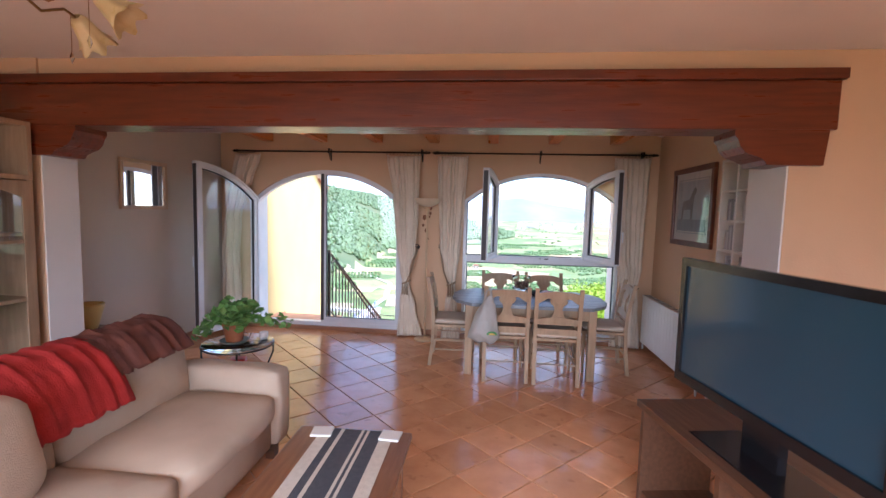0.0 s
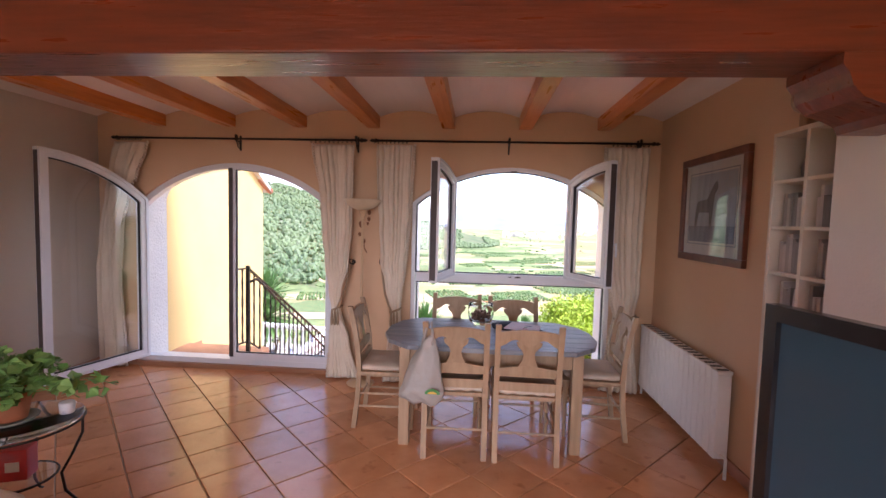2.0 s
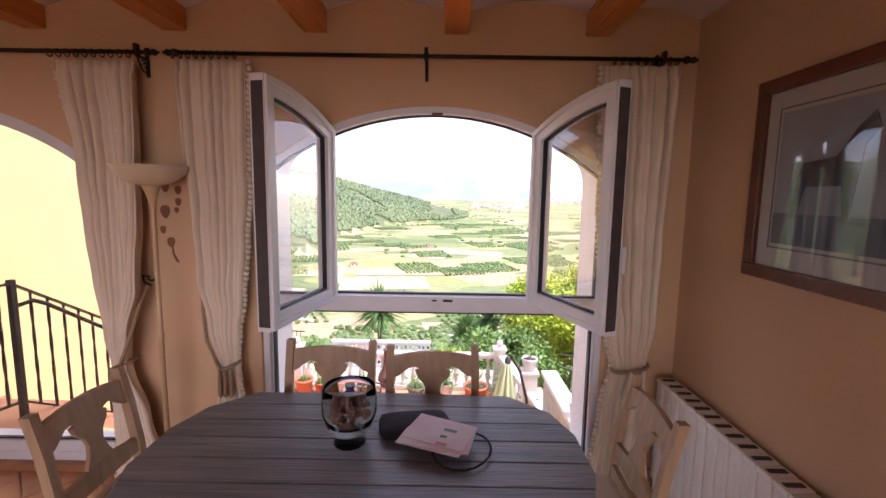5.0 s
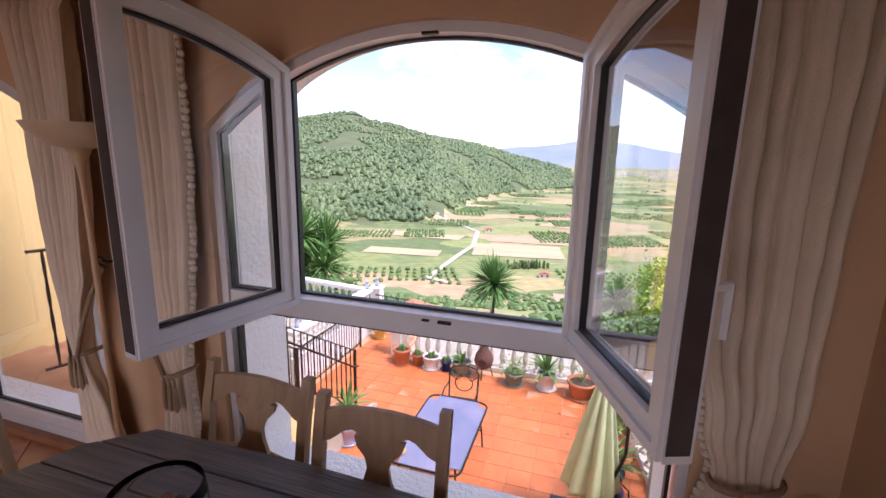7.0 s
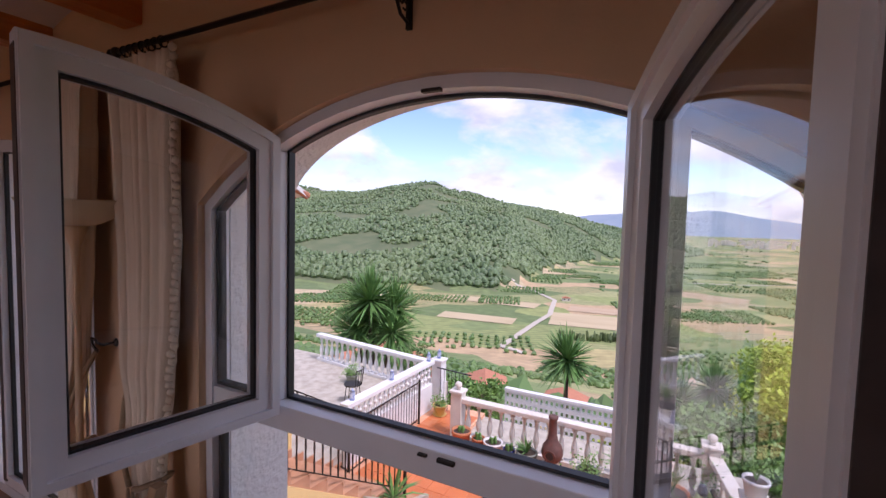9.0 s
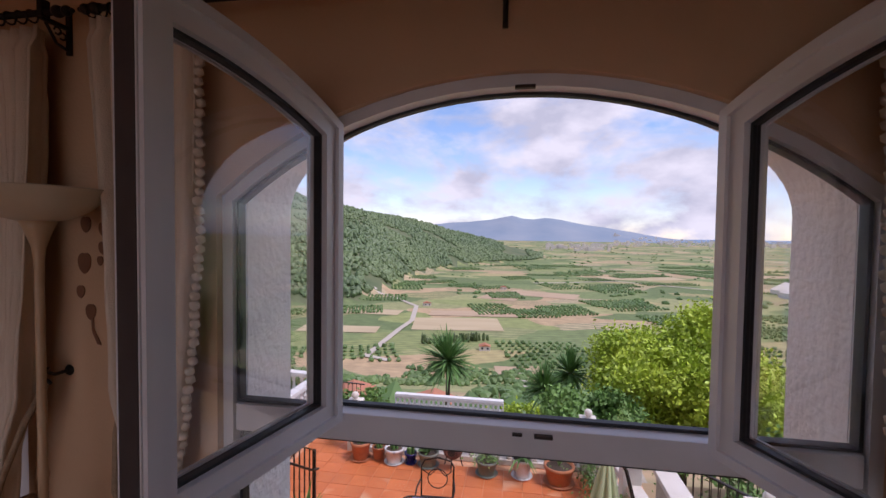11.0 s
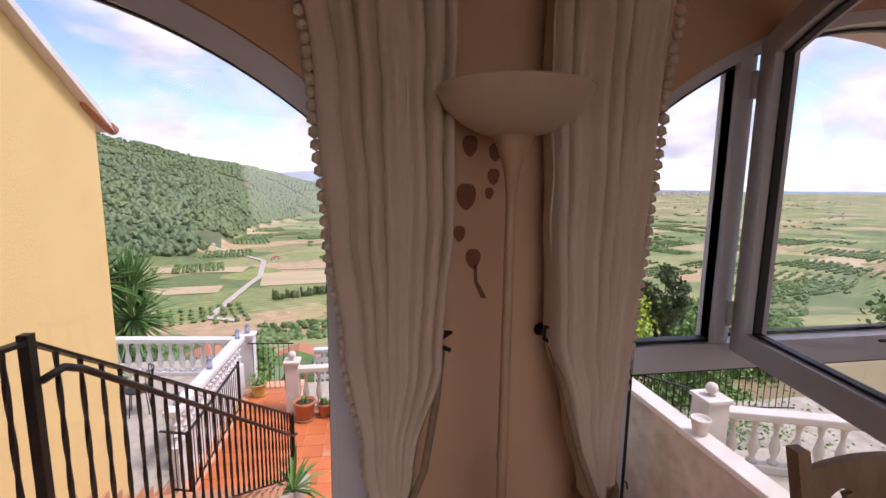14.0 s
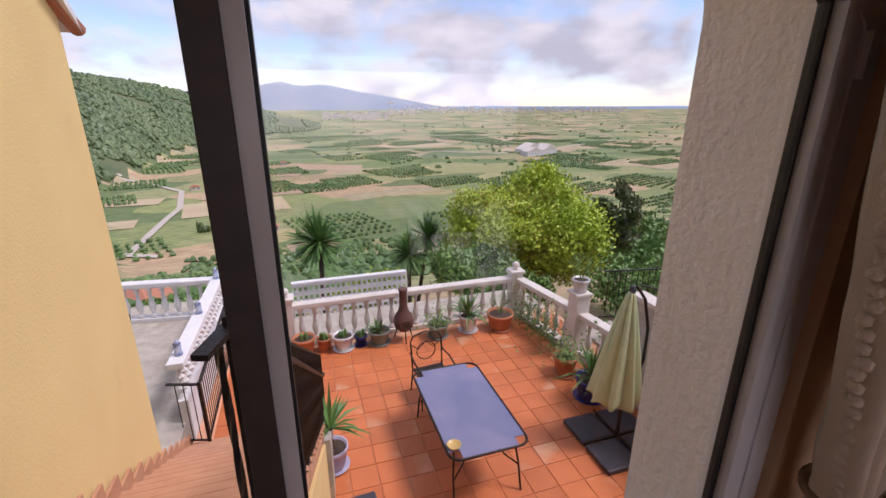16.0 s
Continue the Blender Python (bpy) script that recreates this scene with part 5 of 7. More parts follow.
ch = thing("chandelier", pose(1.25, -4.22, 2.62), "brass chandelier with amber glass tulip shades", "ceiling lamp")
part("canopy", lathe([(0.06, 0.0), (0.055, -0.03), (0.02, -0.045), (0.012, -0.16), (0.03, -0.19), (0.02, -0.23)][::-1], 18), M_BRASS, ch, "", True)
for k in range(5):
    a = k * 2 * math.pi / 5 + 0.35
    ca, sa = math.cos(a), math.sin(a)
    part("arm", tube([(0.02 * ca, 0.02 * sa, -0.2), (0.12 * ca, 0.12 * sa, -0.24), (0.22 * ca, 0.22 * sa, -0.19), (0.27 * ca, 0.27 * sa, -0.20)], 0.006, 6), M_BRASS, ch, "", True)
    bm = bmesh.new()
    rings, n = [], 30
    for r, z in ((0.018, 0.0), (0.035, 0.02), (0.045, 0.06), (0.05, 0.10), (0.075, 0.135)):
        ring = []
        for i in range(n):
            q = 2 * math.pi * i / n
            w = 1 + (0.16 * math.sin(6 * q) if z > 0.09 else 0.03 * math.sin(6 * q))
            ring.append(bm.verts.new((r * w * math.cos(q), r * w * math.sin(q), z + (0.012 * math.sin(6 * q) if z > 0.12 else 0))))
        rings.append(ring)
    for p, q in zip(rings, rings[1:]):
        for i in range(n):
            bm.faces.new((p[i], p[(i + 1) % n], q[(i + 1) % n], q[i]))
    s = part("shade", bm, M_TULIP, ch, "amber frosted glass tulip shade", True)
    s.matrix_basis = pose(0.275 * ca, 0.275 * sa, -0.195) @ Euler((0, radians(128), a), "XYZ").to_matrix().to_4x4()
    s.modifiers.new("thick", "SOLIDIFY").thickness = 0.003
    part("crystal_drop", lathe([(0.001, -0.40), (0.009, -0.375), (0.002, -0.35)], 6, 0.25 * ca, 0.25 * sa), M_BOWL, ch, "clear crystal drop")
    part("drop_wire", tube([(0.25 * ca, 0.25 * sa, -0.352), (0.25 * ca, 0.25 * sa, -0.20)], 0.0012, 4), M_BRASS, ch)


# ---- land ----
def lerp_keys(keys, t):
    if t <= keys[0][0]:
        return keys[0][1]
    for (a, va), (b, vb) in zip(keys, keys[1:]):
        if t <= b:
            return va + (vb - va) * (t - a) / (b - a)
    return keys[-1][1]


SLOPE = [(0, -3.3), (7.9, -3.3), (9.5, -5.6), (14, -7.6), (30, -13.5), (100, -40), (200, -68), (245, -75), (1100, -75), (4800, -33)]
RIDGE = [(-3.0, 60), (-1.5, 100), (-0.93, 112), (-0.72, 96), (-0.5, 135), (-0.42, 104), (-0.33, 76), (-0.137, 20), (-0.02, -24), (0.117, -75)]
FOOT = [(-3.0, 420), (-0.64, 430), (-0.32, 465), (-0.25, 560), (-0.19, 790), (-0.02, 1150), (0.117, 1200)]
BACK = [(-3.0, 1300), (-0.33, 1300), (-0.137, 1400), (-0.02, 1500), (0.117, 1500)]
PEAKS = [(-0.6, 0.012), (-0.3, 0.016), (-0.15, 0.020), (-0.036, 0.030), (0.0, 0.034), (0.027, 0.041), (0.07, 0.034), (0.12, 0.036), (0.18, 0.024), (0.25, 0.014), (0.376, -0.0085), (0.5, -0.0095)]


def hill(az, y):
    f, b, r = lerp_keys(FOOT, az), lerp_keys(BACK, az), lerp_keys(RIDGE, az)
    s = (y - f) / (b - f)
    if s <= 0 or az > 0.117:
        return 0.0
    s = s if s < 1 else max(0.0, 2 - s)
    return (r + 75) * s ** 0.85


def land_z(x, y):
    az = x / max(y, 1.0)
    z = lerp_keys(SLOPE, y)
    if y > 300:
        z += hill(az, y) * (1 + 0.10 * noise.noise(Vector((x * 0.006, y * 0.004, 0)))) if y > 400 else 0
        z += 1.5 * noise.noise(Vector((x * 0.01, y * 0.01, 3)))
        top = lerp_keys(PEAKS, az) * 4200 * (1 + 0.10 * noise.noise(Vector((az * 24, 1, 0))) + 0.05 * noise.noise(Vector((az * 70, 2, 0))))
        if y > 3300 and top > z:
            s = min(1.0, (y - 3300) / 900)
            z += (top - z) * (s * s * (3 - 2 * s)) * (1 + 0.12 * noise.noise(Vector((x * 0.003, y * 0.003, 7))) * (1 - s))
    elif y > 20:
        z += 0.8 * noise.noise(Vector((x * 0.05, y * 0.05, 3)))
    return z


LAND = pose(0, 0, 0, 0, 0, 2.6)
NA, NY = 260, 150
AZ = [-3.2 + 6.0 * (i / NA) for i in range(NA + 1)]
YS = [-40 + 48 * j / 10 for j in range(10)] + [8 + 4790 * (j / (NY - 10)) ** 2.6 for j in range(NY - 9)]
verts, kinds = [], []
for y in YS:
    for a in AZ:
        reach = max(y, 0) + 30
        x = a * reach
        verts.append((x, y, land_z(x, y) if y > 0 else -3.3))
faces = []
for j in range(len(YS) - 1):
    for i in range(NA):
        faces.append((j * (NA + 1) + i, j * (NA + 1) + i + 1, (j + 1) * (NA + 1) + i + 1, (j + 1) * (NA + 1) + i))
ground = setting(raw("ground", verts, faces, M_LAND, None, True))
ground.matrix_basis = LAND
for m in (M_HILL, M_MOUNT, M_SEA):
    ground.data.materials.append(m)
for k, p in enumerate(ground.data.polygons):
    x, y, z = p.center
    az = x / max(y, 1)
    if y > 3150:
        # slot 2: far mountains, tinted with painted haze
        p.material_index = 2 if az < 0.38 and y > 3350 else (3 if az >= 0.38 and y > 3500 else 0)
    elif y > 400 and hill(az, y) > 4:
        p.material_index = 1


def blob_field(name, spots, material, label, category, low=0.75):
    """Many small uneven crowns joined into one mesh."""
    t = (1 + 5 ** 0.5) / 2
    ico = np.array([(-1, t, 0), (1, t, 0), (-1, -t, 0), (1, -t, 0), (0, -1, t), (0, 1, t), (0, -1, -t), (0, 1, -t), (t, 0, -1), (t, 0, 1), (-t, 0, -1), (-t, 0, 1)]) / 1.902
    tri = np.array([(0, 11, 5), (0, 5, 1), (0, 1, 7), (0, 7, 10), (0, 10, 11), (1, 5, 9), (5, 11, 4), (11, 10, 2), (10, 7, 6), (7, 1, 8), (3, 9, 4), (3, 4, 2), (3, 2, 6), (3, 6, 8), (3, 8, 9), (4, 9, 5), (2, 4, 11), (6, 2, 10), (8, 6, 7), (9, 8, 1)])
    rng = np.random.RandomState(len(spots))
    v, f = [], []
    for k, (x, y, z, r, h) in enumerate(spots):
        q = ico * (1 + rng.uniform(-0.32, 0.32, (12, 1)))
        v.append(q * (r, r, h) + (x, y, z + h * low))
        f.append(tri + 12 * k)
    ob = raw(name, np.concatenate(v).tolist(), np.concatenate(f).tolist(), material)
    ob.matrix_basis = LAND
    return tagged(ob, label, category, kind="stuff")


rng = random.Random(11)
spots = []
while len(spots) < 15000:
    az, y = rng.uniform(-1.6, 0.1), 420 + 980 * rng.random() ** 1.25
    x = az * y
    if hill(az, y) < 4 or noise.noise(Vector((x * 0.008, y * 0.008, 5))) < -0.28:
        continue
    r = rng.uniform(2.6, 5.2)
    spots.append((x, y, land_z(x, y) - 1, r, r * rng.uniform(0.8, 1.3)))
far_rng = random.Random(12)
for k in range(6000):
    az = far_rng.uniform(-0.30, 0.1)
    f, b = lerp_keys(FOOT, az), lerp_keys(BACK, az)
    y = f + (b - f) * far_rng.random()
    x = az * y
    if hill(az, y) < 4 or noise.noise(Vector((x * 0.008, y * 0.008, 5))) < -0.30:
        continue
    r = far_rng.uniform(2.8, 5.4)
    spots.append((x, y, land_z(x, y) - 1, r, r * far_rng.uniform(0.8, 1.2)))
blob_field("pine_forest", spots, M_FOREST, "dense green pine forest covering the hillside", "forest")
spots = []
for k in range(120):
    x, y = rng.uniform(-330, 700), 255 + 900 * rng.random() ** 1.3
    az = x / y
    if hill(az, y) > 2 or (abs(x + 40) < 75 and 290 < y < 430):
        continue
    turn, rows_n, cols = rng.uniform(0.2, 0.5), rng.randint(4, 9), rng.randint(10, 22)
    gap = rng.uniform(4.5, 7)
    for i in range(rows_n):
        for j in range(cols):
            a, b = (j - cols / 2) * gap * 0.75, (i - rows_n / 2) * gap * 1.3
            px, py = x + a * math.cos(turn) - b * math.sin(turn), y + a * math.sin(turn) + b * math.cos(turn)
            if py < 250 or hill(px / py, py) > 2:
                continue
            r = rng.uniform(1.2, 2.0)
            spots.append((px + rng.uniform(-.5, .5), py + rng.uniform(-.5, .5), land_z(px, py), r, r * 0.85))
for k in range(5200):
    y = 30 + 215 * rng.random() ** 0.8
    x = rng.uniform(-0.95, 1.3) * y
    if noise.noise(Vector((x * 0.02, y * 0.02, 9))) < -0.12:
        continue
    r = rng.uniform(0.9, 2.3)
    spots.append((x, y, land_z(x, y) - 0.3, r, r * rng.uniform(0.7, 1.1)))
for k in range(2500):
    y = 500 + 1900 * rng.random()
    x = rng.uniform(-0.1, 1.4) * y
    if noise.noise(Vector((x * 0.012, y * 0.006, 2))) < 0.12 or hill(x / y, y) > 2:
        continue
    r = rng.uniform(2, 4.5)
    spots.append((x, y, land_z(x, y) - 1, r, r * 0.7))
blob_field("orchard_trees", spots, M_ORCHARD, "rows of green orchard trees in the valley", "orchard")
spots = []
for k in range(46):
    t = k / 45
    x, y = -47 + 44 * t + rng.uniform(-1, 1), 300 + 18 * t + rng.uniform(-2, 2)
    spots.append((x, y, land_z(x, y), rng.uniform(0.8, 1.3), rng.uniform(2.2, 4.6)))
blob_field("cypress_row", spots, M_DARKTREE, "row of dark cypresses by the field track", "tree row")


def strip(name, pts, w, material, label):
    v, f = [], []
    fine = []
    for (xa, ya), (xb, yb) in zip(pts, pts[1:]):
        fine += [(xa + (xb - xa) * k / 8, ya + (yb - ya) * k / 8) for k in range(8)]
    fine.append(pts[-1])
    for k, (x, y) in enumerate(fine):
        xn, yn = fine[min(k + 1, len(fine) - 1)]
        xp, yp = fine[max(k - 1, 0)]
        d = Vector((xn - xp, yn - yp)).normalized()
        for s in (-1, 1):
            px, py = x - s * d.y * w / 2, y + s * d.x * w / 2
            v.append((px, py, land_z(px, py) + 0.7))
    f = [(2 * k, 2 * k + 1, 2 * k + 3, 2 * k + 2) for k in range(len(fine) - 1)]
    ob = setting(raw(name, v, f, material))
    ob.matrix_basis = LAND
    return ob


strip("farm_road", [(-60, 255), (-76, 262), (-74, 320), (-73, 345), (-70, 380), (-80, 455), (-110, 500), (-150, 545)], 4.5, M_ROAD, "")
strip("farm_road", [(14, 150), (17, 200), (18, 250)], 3.5, M_ROAD, "")
strip("valley_road", [(60, 700), (200, 760), (330, 640), (480, 690), (700, 800)], 7, M_ROAD, "")
M_EARTH = mat("ploughed_earth", (0.42, 0.29, 0.18), (0.48, 0.36, 0.23), 0.08, 0.95, stretch=(0.3, 2.2, 1))
M_STRAW = mat("straw_stubble", (0.50, 0.40, 0.24), (0.44, 0.34, 0.20), 0.05, 0.95, stretch=(0.5, 2.0, 1))


def field(name, cx, cy, w, d, turn, material):
    """A worked field that follows the lie of the land."""
    v, nx, ny = [], 12, 8
    for j in range(ny + 1):
        for i in range(nx + 1):
            a, b = (i / nx - 0.5) * w, (j / ny - 0.5) * d
            x, y = cx + a * math.cos(turn) - b * math.sin(turn), cy + a * math.sin(turn) + b * math.cos(turn)
            v.append((x, y, land_z(x, y) + 0.45))
    f = [(j * (nx + 1) + i, j * (nx + 1) + i + 1, (j + 1) * (nx + 1) + i + 1, (j + 1) * (nx + 1) + i) for j in range(ny) for i in range(nx)]
    setting(raw(name, v, f, material, None, True)).matrix_basis = LAND


for a in ((-30, 372, 74, 48, 0.12, M_STRAW), (-135, 415, 95, 26, -0.05, M_STRAW), (-18, 420, 84, 26, 0.05, M_EARTH), (17, 238, 26, 36, 0.1, M_EARTH), (60, 575, 88, 44, -0.35, M_EARTH), (10, 545, 46, 60, -0.3, M_EARTH), (-120, 335, 62, 24, 0.1, M_STRAW), (430, 660, 130, 40, 0.2, M_EARTH), (250, 820, 150, 46, 0.1, M_STRAW), (520, 900, 180, 50, 0.1, M_EARTH)):
    field("worked_field", *a)


def house(x, y, w, d, h, turn, wall, roof_m, label, windows=2):
    z = land_z(x, y) - 1.0
    b = thing("house", LAND @ pose(x, y, z, 0, 0, turn), label, "house")
    part("wall", bx(-w / 2, w / 2, -d / 2, d / 2, 0, h), wall, b)
    part("roof", prism([(-w / 2 - 0.4, h), (w / 2 + 0.4, h), (0, h + w * 0.2)], -d / 2 - 0.4, d / 2 + 0.4), roof_m, b)
    for k in range(windows):
        cx = -w / 2 + w * (k + 0.5) / windows
        part("window", bx(cx - 0.6, cx + 0.6, -d / 2 - 0.06, -d / 2 + 0.02, h * 0.5, h * 0.5 + 1.3), M_SEAL, b)
    return b


for a in ((-21, 43, 6, 6, 4.2, 10, M_REDHOUSE, M_ROOF, "red rendered village house on the slope"), (-26, 42, 7, 7, 4.5, -15, M_HOUSE, M_ROOF, "white village house on the slope"), (-14, 52, 5, 5, 4.0, 20, M_REDHOUSE, M_ROOF, "small red village house on the slope"),
          (-5, 58, 5, 5, 3.6, 0, M_HOUSE, M_ROOF, "small pale house among the orchards"), (-4, 290, 7, 5, 4, 5, M_HOUSE, M_ROOF, "pale farmhouse by the cypress row"), (-70, 462, 8, 6, 4, 20, M_HOUSE, M_ROOF, "white farmhouse at the road junction"), (12, 610, 8, 6, 5, 0, M_HOUSE, M_ROOF, "farmhouse on the far terraces"), (34, 72, 4, 4, 5, 0, M_HOUSE, M_ROOF, "white tower house below the garden")):
    house(*a)
for k, (x, y, w, d) in enumerate(((372, 600, 30, 16), (404, 612, 34, 18), (392, 640, 46, 20), (430, 655, 30, 20))):
    f = house(x, y, w, d, 8, 10 + 4 * k, M_WHITECONC, M_HOUSE, "long white factory hall in the valley", 5)
spots_rng = random.Random(31)
town = []
for k in range(420):
    az = spots_rng.uniform(0.1, 0.9)
    y = spots_rng.uniform(2500, 3800) if az > 0.25 else spots_rng.uniform(1900, 2700)
    x = az * y
    w = spots_rng.uniform(8, 24)
    town.append((x, y, land_z(x, y), w, spots_rng.uniform(5, 16)))
v, f = [], []
for x, y, z, w, h in town:
    k = len(v)
    v += [(x + sx * w / 2, y + sy * 6, z + sz * h) for sz in (0, 1) for sx, sy in ((-1, -1), (1, -1), (1, 1), (-1, 1))]
    f += [(k, k + 1, k + 5, k + 4), (k + 1, k + 2, k + 6, k + 5), (k + 2, k + 3, k + 7, k + 6), (k + 3, k, k + 4, k + 7), (k + 4, k + 5, k + 6, k + 7)]
town_ob = raw("distant_town", v, f, M_HOUSE)
town_ob.matrix_basis = LAND
tagged(town_ob, "pale buildings of a distant coastal town", "town", kind="stuff")


# ---- terrace ----
TZ = -2.75


def gx(x, y):
    """The garden runs a little askew to the house."""
    return x - 0.045 * (y - 0.42)


terrace = setting(part("terrace", bx(-0.80, 5.9, 0.42, 7.25, TZ - 0.3, TZ - 0.012), M_TERRGROUT))
setting(part("terrace_passage", bx(-0.80, 0.50, 7.253, 8.6, TZ - 0.3, TZ - 0.012), M_TERRGROUT))
setting(part("garden_strip", bx(0.503, 5.9, 7.254, 8.6, TZ - 0.6, TZ - 0.09), M_STONE))


# ---- outer stair, yellow neighbour house ----
def yw(y):
    return -0.26 - 0.128 * (y - 0.42)


house_y = thing("yellow_house", pose(0, 0, 0), "tall yellow rendered house wall beside the stair", "house")
o = [(0.42, -3.3), (3.7, -3.3), (3.7, 2.17), (0.42, 3.60)]
bm = bmesh.new()
near = [bm.verts.new((yw(y), y, z)) for y, z in o]
back = [bm.verts.new((yw(y) - 3.0, y, z)) for y, z in o]
bm.faces.new(near)
bm.faces.new(back[::-1])
for i in range(4):
    bm.faces.new((near[(i + 1) % 4], near[i], back[i], back[(i + 1) % 4]))
bmesh.ops.recalc_face_normals(bm, faces=bm.faces)
part("wall", bm, M_YELLOW, house_y)
bm = bmesh.new()
slope = (3.60 - 2.17) / 3.28
for dx0, dx1, dz0, dz1, nm in ((0.09, -3.2, 0.0, 0.07, "verge"),):
    q = [(0.42, 3.60), (3.94, 3.60 - slope * 3.52)]
    f = [bm.verts.new((yw(y) + dx0, y, z + dz)) for dz in (dz0, dz1) for y, z in q]
    g = [bm.verts.new((yw(y) + dx1, y, z + dz)) for dz in (dz0, dz1) for y, z in q]
    for a, b, c, d in ((f[0], f[1], f[3], f[2]), (g[0], g[2], g[3], g[1]), (f[2], f[3], g[3], g[2]), (f[0], g[0], g[1], f[1]), (f[1], g[1], g[3], f[3]), (f[0], f[2], g[2], g[0])):
        bm.faces.new((a, b, c, d))
part("verge", bm, M_WHITECONC, house_y, "white painted roof verge")
for k in range(11):
    y = 3.80
    x = yw(3.7) + 0.02 - 0.24 * k
    bm = tube([(x, y - 0.35, 2.19 + slope * 0.25), (x, y + 0.17, 2.19 - slope * 0.22)], 0.055, 10)
    part("eave_tile", bm, M_ROOF, house_y, "terracotta eave tile")
part("antenna", tube([(yw(2.2) - 0.3, 2.2, 2.8), (yw(2.2) - 0.3, 2.2, 3.35)], 0.012, 6), M_IRON, house_y)
for k in range(6):
    part("antenna_rod", tube([(yw(2.2) - 0.5, 1.8 + 0.14 * k, 3.30), (yw(2.2) - 0.1, 1.8 + 0.14 * k, 3.30)], 0.005, 5), M_IRON, house_y)
part("antenna_boom", tube([(yw(2.2) - 0.3, 1.7, 3.29), (yw(2.2) - 0.3, 2.65, 3.29)], 0.008, 5), M_IRON, house_y)

setting(part("landing", bx(-0.30, 0.76, 0.424, 0.95, -2.74, -0.03, bevel=0.004), M_STEP))
stair = thing("outer_stair", pose(0, 0, 0), "terracotta tiled outdoor stair down to the terrace", "stair")
NS = 15
for k in range(NS):
    y0, y1 = 0.95 + 0.268 * k, 0.95 + 0.268 * (k + 1)
    zt = -0.03 - (k + 1) * (2.72 / 15.2)
    xr0, xr1 = 0.70 + 0.06 * (y0 - 0.95), 0.70 + 0.06 * (y1 - 0.95)
    bm = bmesh.new()
    pts = [(yw(y0) - 0.02, y0), (xr0, y0), (xr1, y1), (yw(y1) - 0.02, y1)]
    lo = [bm.verts.new((x, y, max(zt - 0.36, TZ))) for x, y in pts]
    hi = [bm.verts.new((x, y, zt)) for x, y in pts]
    bm.faces.new(lo[::-1])
    bm.faces.new(hi)
    for i in range(4):
        bm.faces.new((lo[i], lo[(i + 1) % 4], hi[(i + 1) % 4], hi[i]))
    part("step", bm, M_STEP, stair)
    part("nosing", bx(yw(y1), xr1 + 0.015, y1 - 0.03, y1 + 0.012, zt - 0.022, zt + 0.003, bevel=0.004), M_STEP, stair)
    part("stair_skirting", bx(yw(y0) - 0.01, yw(y0) + 0.012, y0 + 0.02, y1 + 0.03, zt + 0.004, zt + 0.13), M_STEP, stair)
bm = bmesh.new()
prism([(0.95, TZ), (4.7, TZ), (4.7, TZ + 0.06), (0.95, -0.24)], 0.700, 0.728, "x", bm)
for v in bm.verts:
    v.co.x += 0.06 * (v.co.y - 0.95)
part("stair_side", bm, M_YELLOW, stair, "yellow rendered stair side")
bm = prism([(3.45, TZ), (4.95, TZ), (4.95, TZ + 0.16), (4.45, TZ + 0.30), (3.45, TZ + 0.92)], 0.86, 0.93, "x")
for v in bm.verts:
    v.co.x += 0.06 * (v.co.y - 3.45)
    v.co += noise.noise_vector(v.co * 3) * 0.012
part("stone_facing", bm, M_STONE, stair, "pale rough stone facing")
tub = thing("storage_box", pose(1.12, 2.70, TZ, 0, 0, 3), "dark grey plastic garden storage box beside the stair", "box")
part("tub", bx(-0.20, 0.20, -0.36, 0.36, 0, 0.42, bevel=0.02), M_SLAB, tub)
part("lid", bx(-0.22, 0.22, -0.38, 0.38, 0.42, 0.47, bevel=0.015), M_SLAB, tub)


def railing(name, pts, posts, gap, label, twist=True, top=0.95, low=0.10):
    """An iron railing along a line of (x, y, base z): a flat handrail, a lower bar, twisted bars."""
    r = thing(name, pose(0, 0, 0), label, "railing")
    P = [Vector(p) for p in pts]
    for a, b in zip(P, P[1:]):
        d = (b - a)
        n = max(2, round(Vector((d.x, d.y)).length / gap))
        side = Vector((-d.y, d.x, 0)).normalized()
        for h, w, t in ((top, 0.02, 0.008), (low, 0.012, 0.008)):
            bm = bmesh.new()
            q = [a + Vector((0, 0, h)), b + Vector((0, 0, h))]
            vs = [bm.verts.new(p + side * s * w + Vector((0, 0, u * t))) for p in q for s in (-1, 1) for u in (-1, 1)]
            for i in ((0, 1, 3, 2), (4, 6, 7, 5), (0, 4, 5, 1), (2, 3, 7, 6), (1, 5, 7, 3), (0, 2, 6, 4)):
                bm.faces.new([vs[k] for k in i])
            part("handrail" if h == top else "lower_bar", bm, M_IRON, r)
        for k in range(1, n):
            p = a.lerp(b, k / n)
            if not twist:
                bm = tube([p + Vector((0, 0, low)), p + Vector((0, 0, top))], 0.007, 4)
            else:
                bm = bmesh.new()
                rings = []
                m = 12
                for j in range(m + 1):
                    z, ang = low + (top - low) * j / m, j * 0.55
                    rr = 0.0115
                    rings.append([bm.verts.new(p + Vector((rr * math.cos(ang + c * math.pi / 2), rr * math.sin(ang + c * math.pi / 2), z))) for c in range(4)])
                for e, f in zip(rings, rings[1:]):
                    for c in range(4):
                        bm.faces.new((e[c], e[(c + 1) % 4], f[(c + 1) % 4], f[c]))
            part("baluster", bm, M_IRON, r)
    for x, y, z, h in posts:
        part("post", bx(x - 0.02, x + 0.02, y - 0.02, y + 0.02, z, z + h, bevel=0.003), M_IRON, r)
    return r


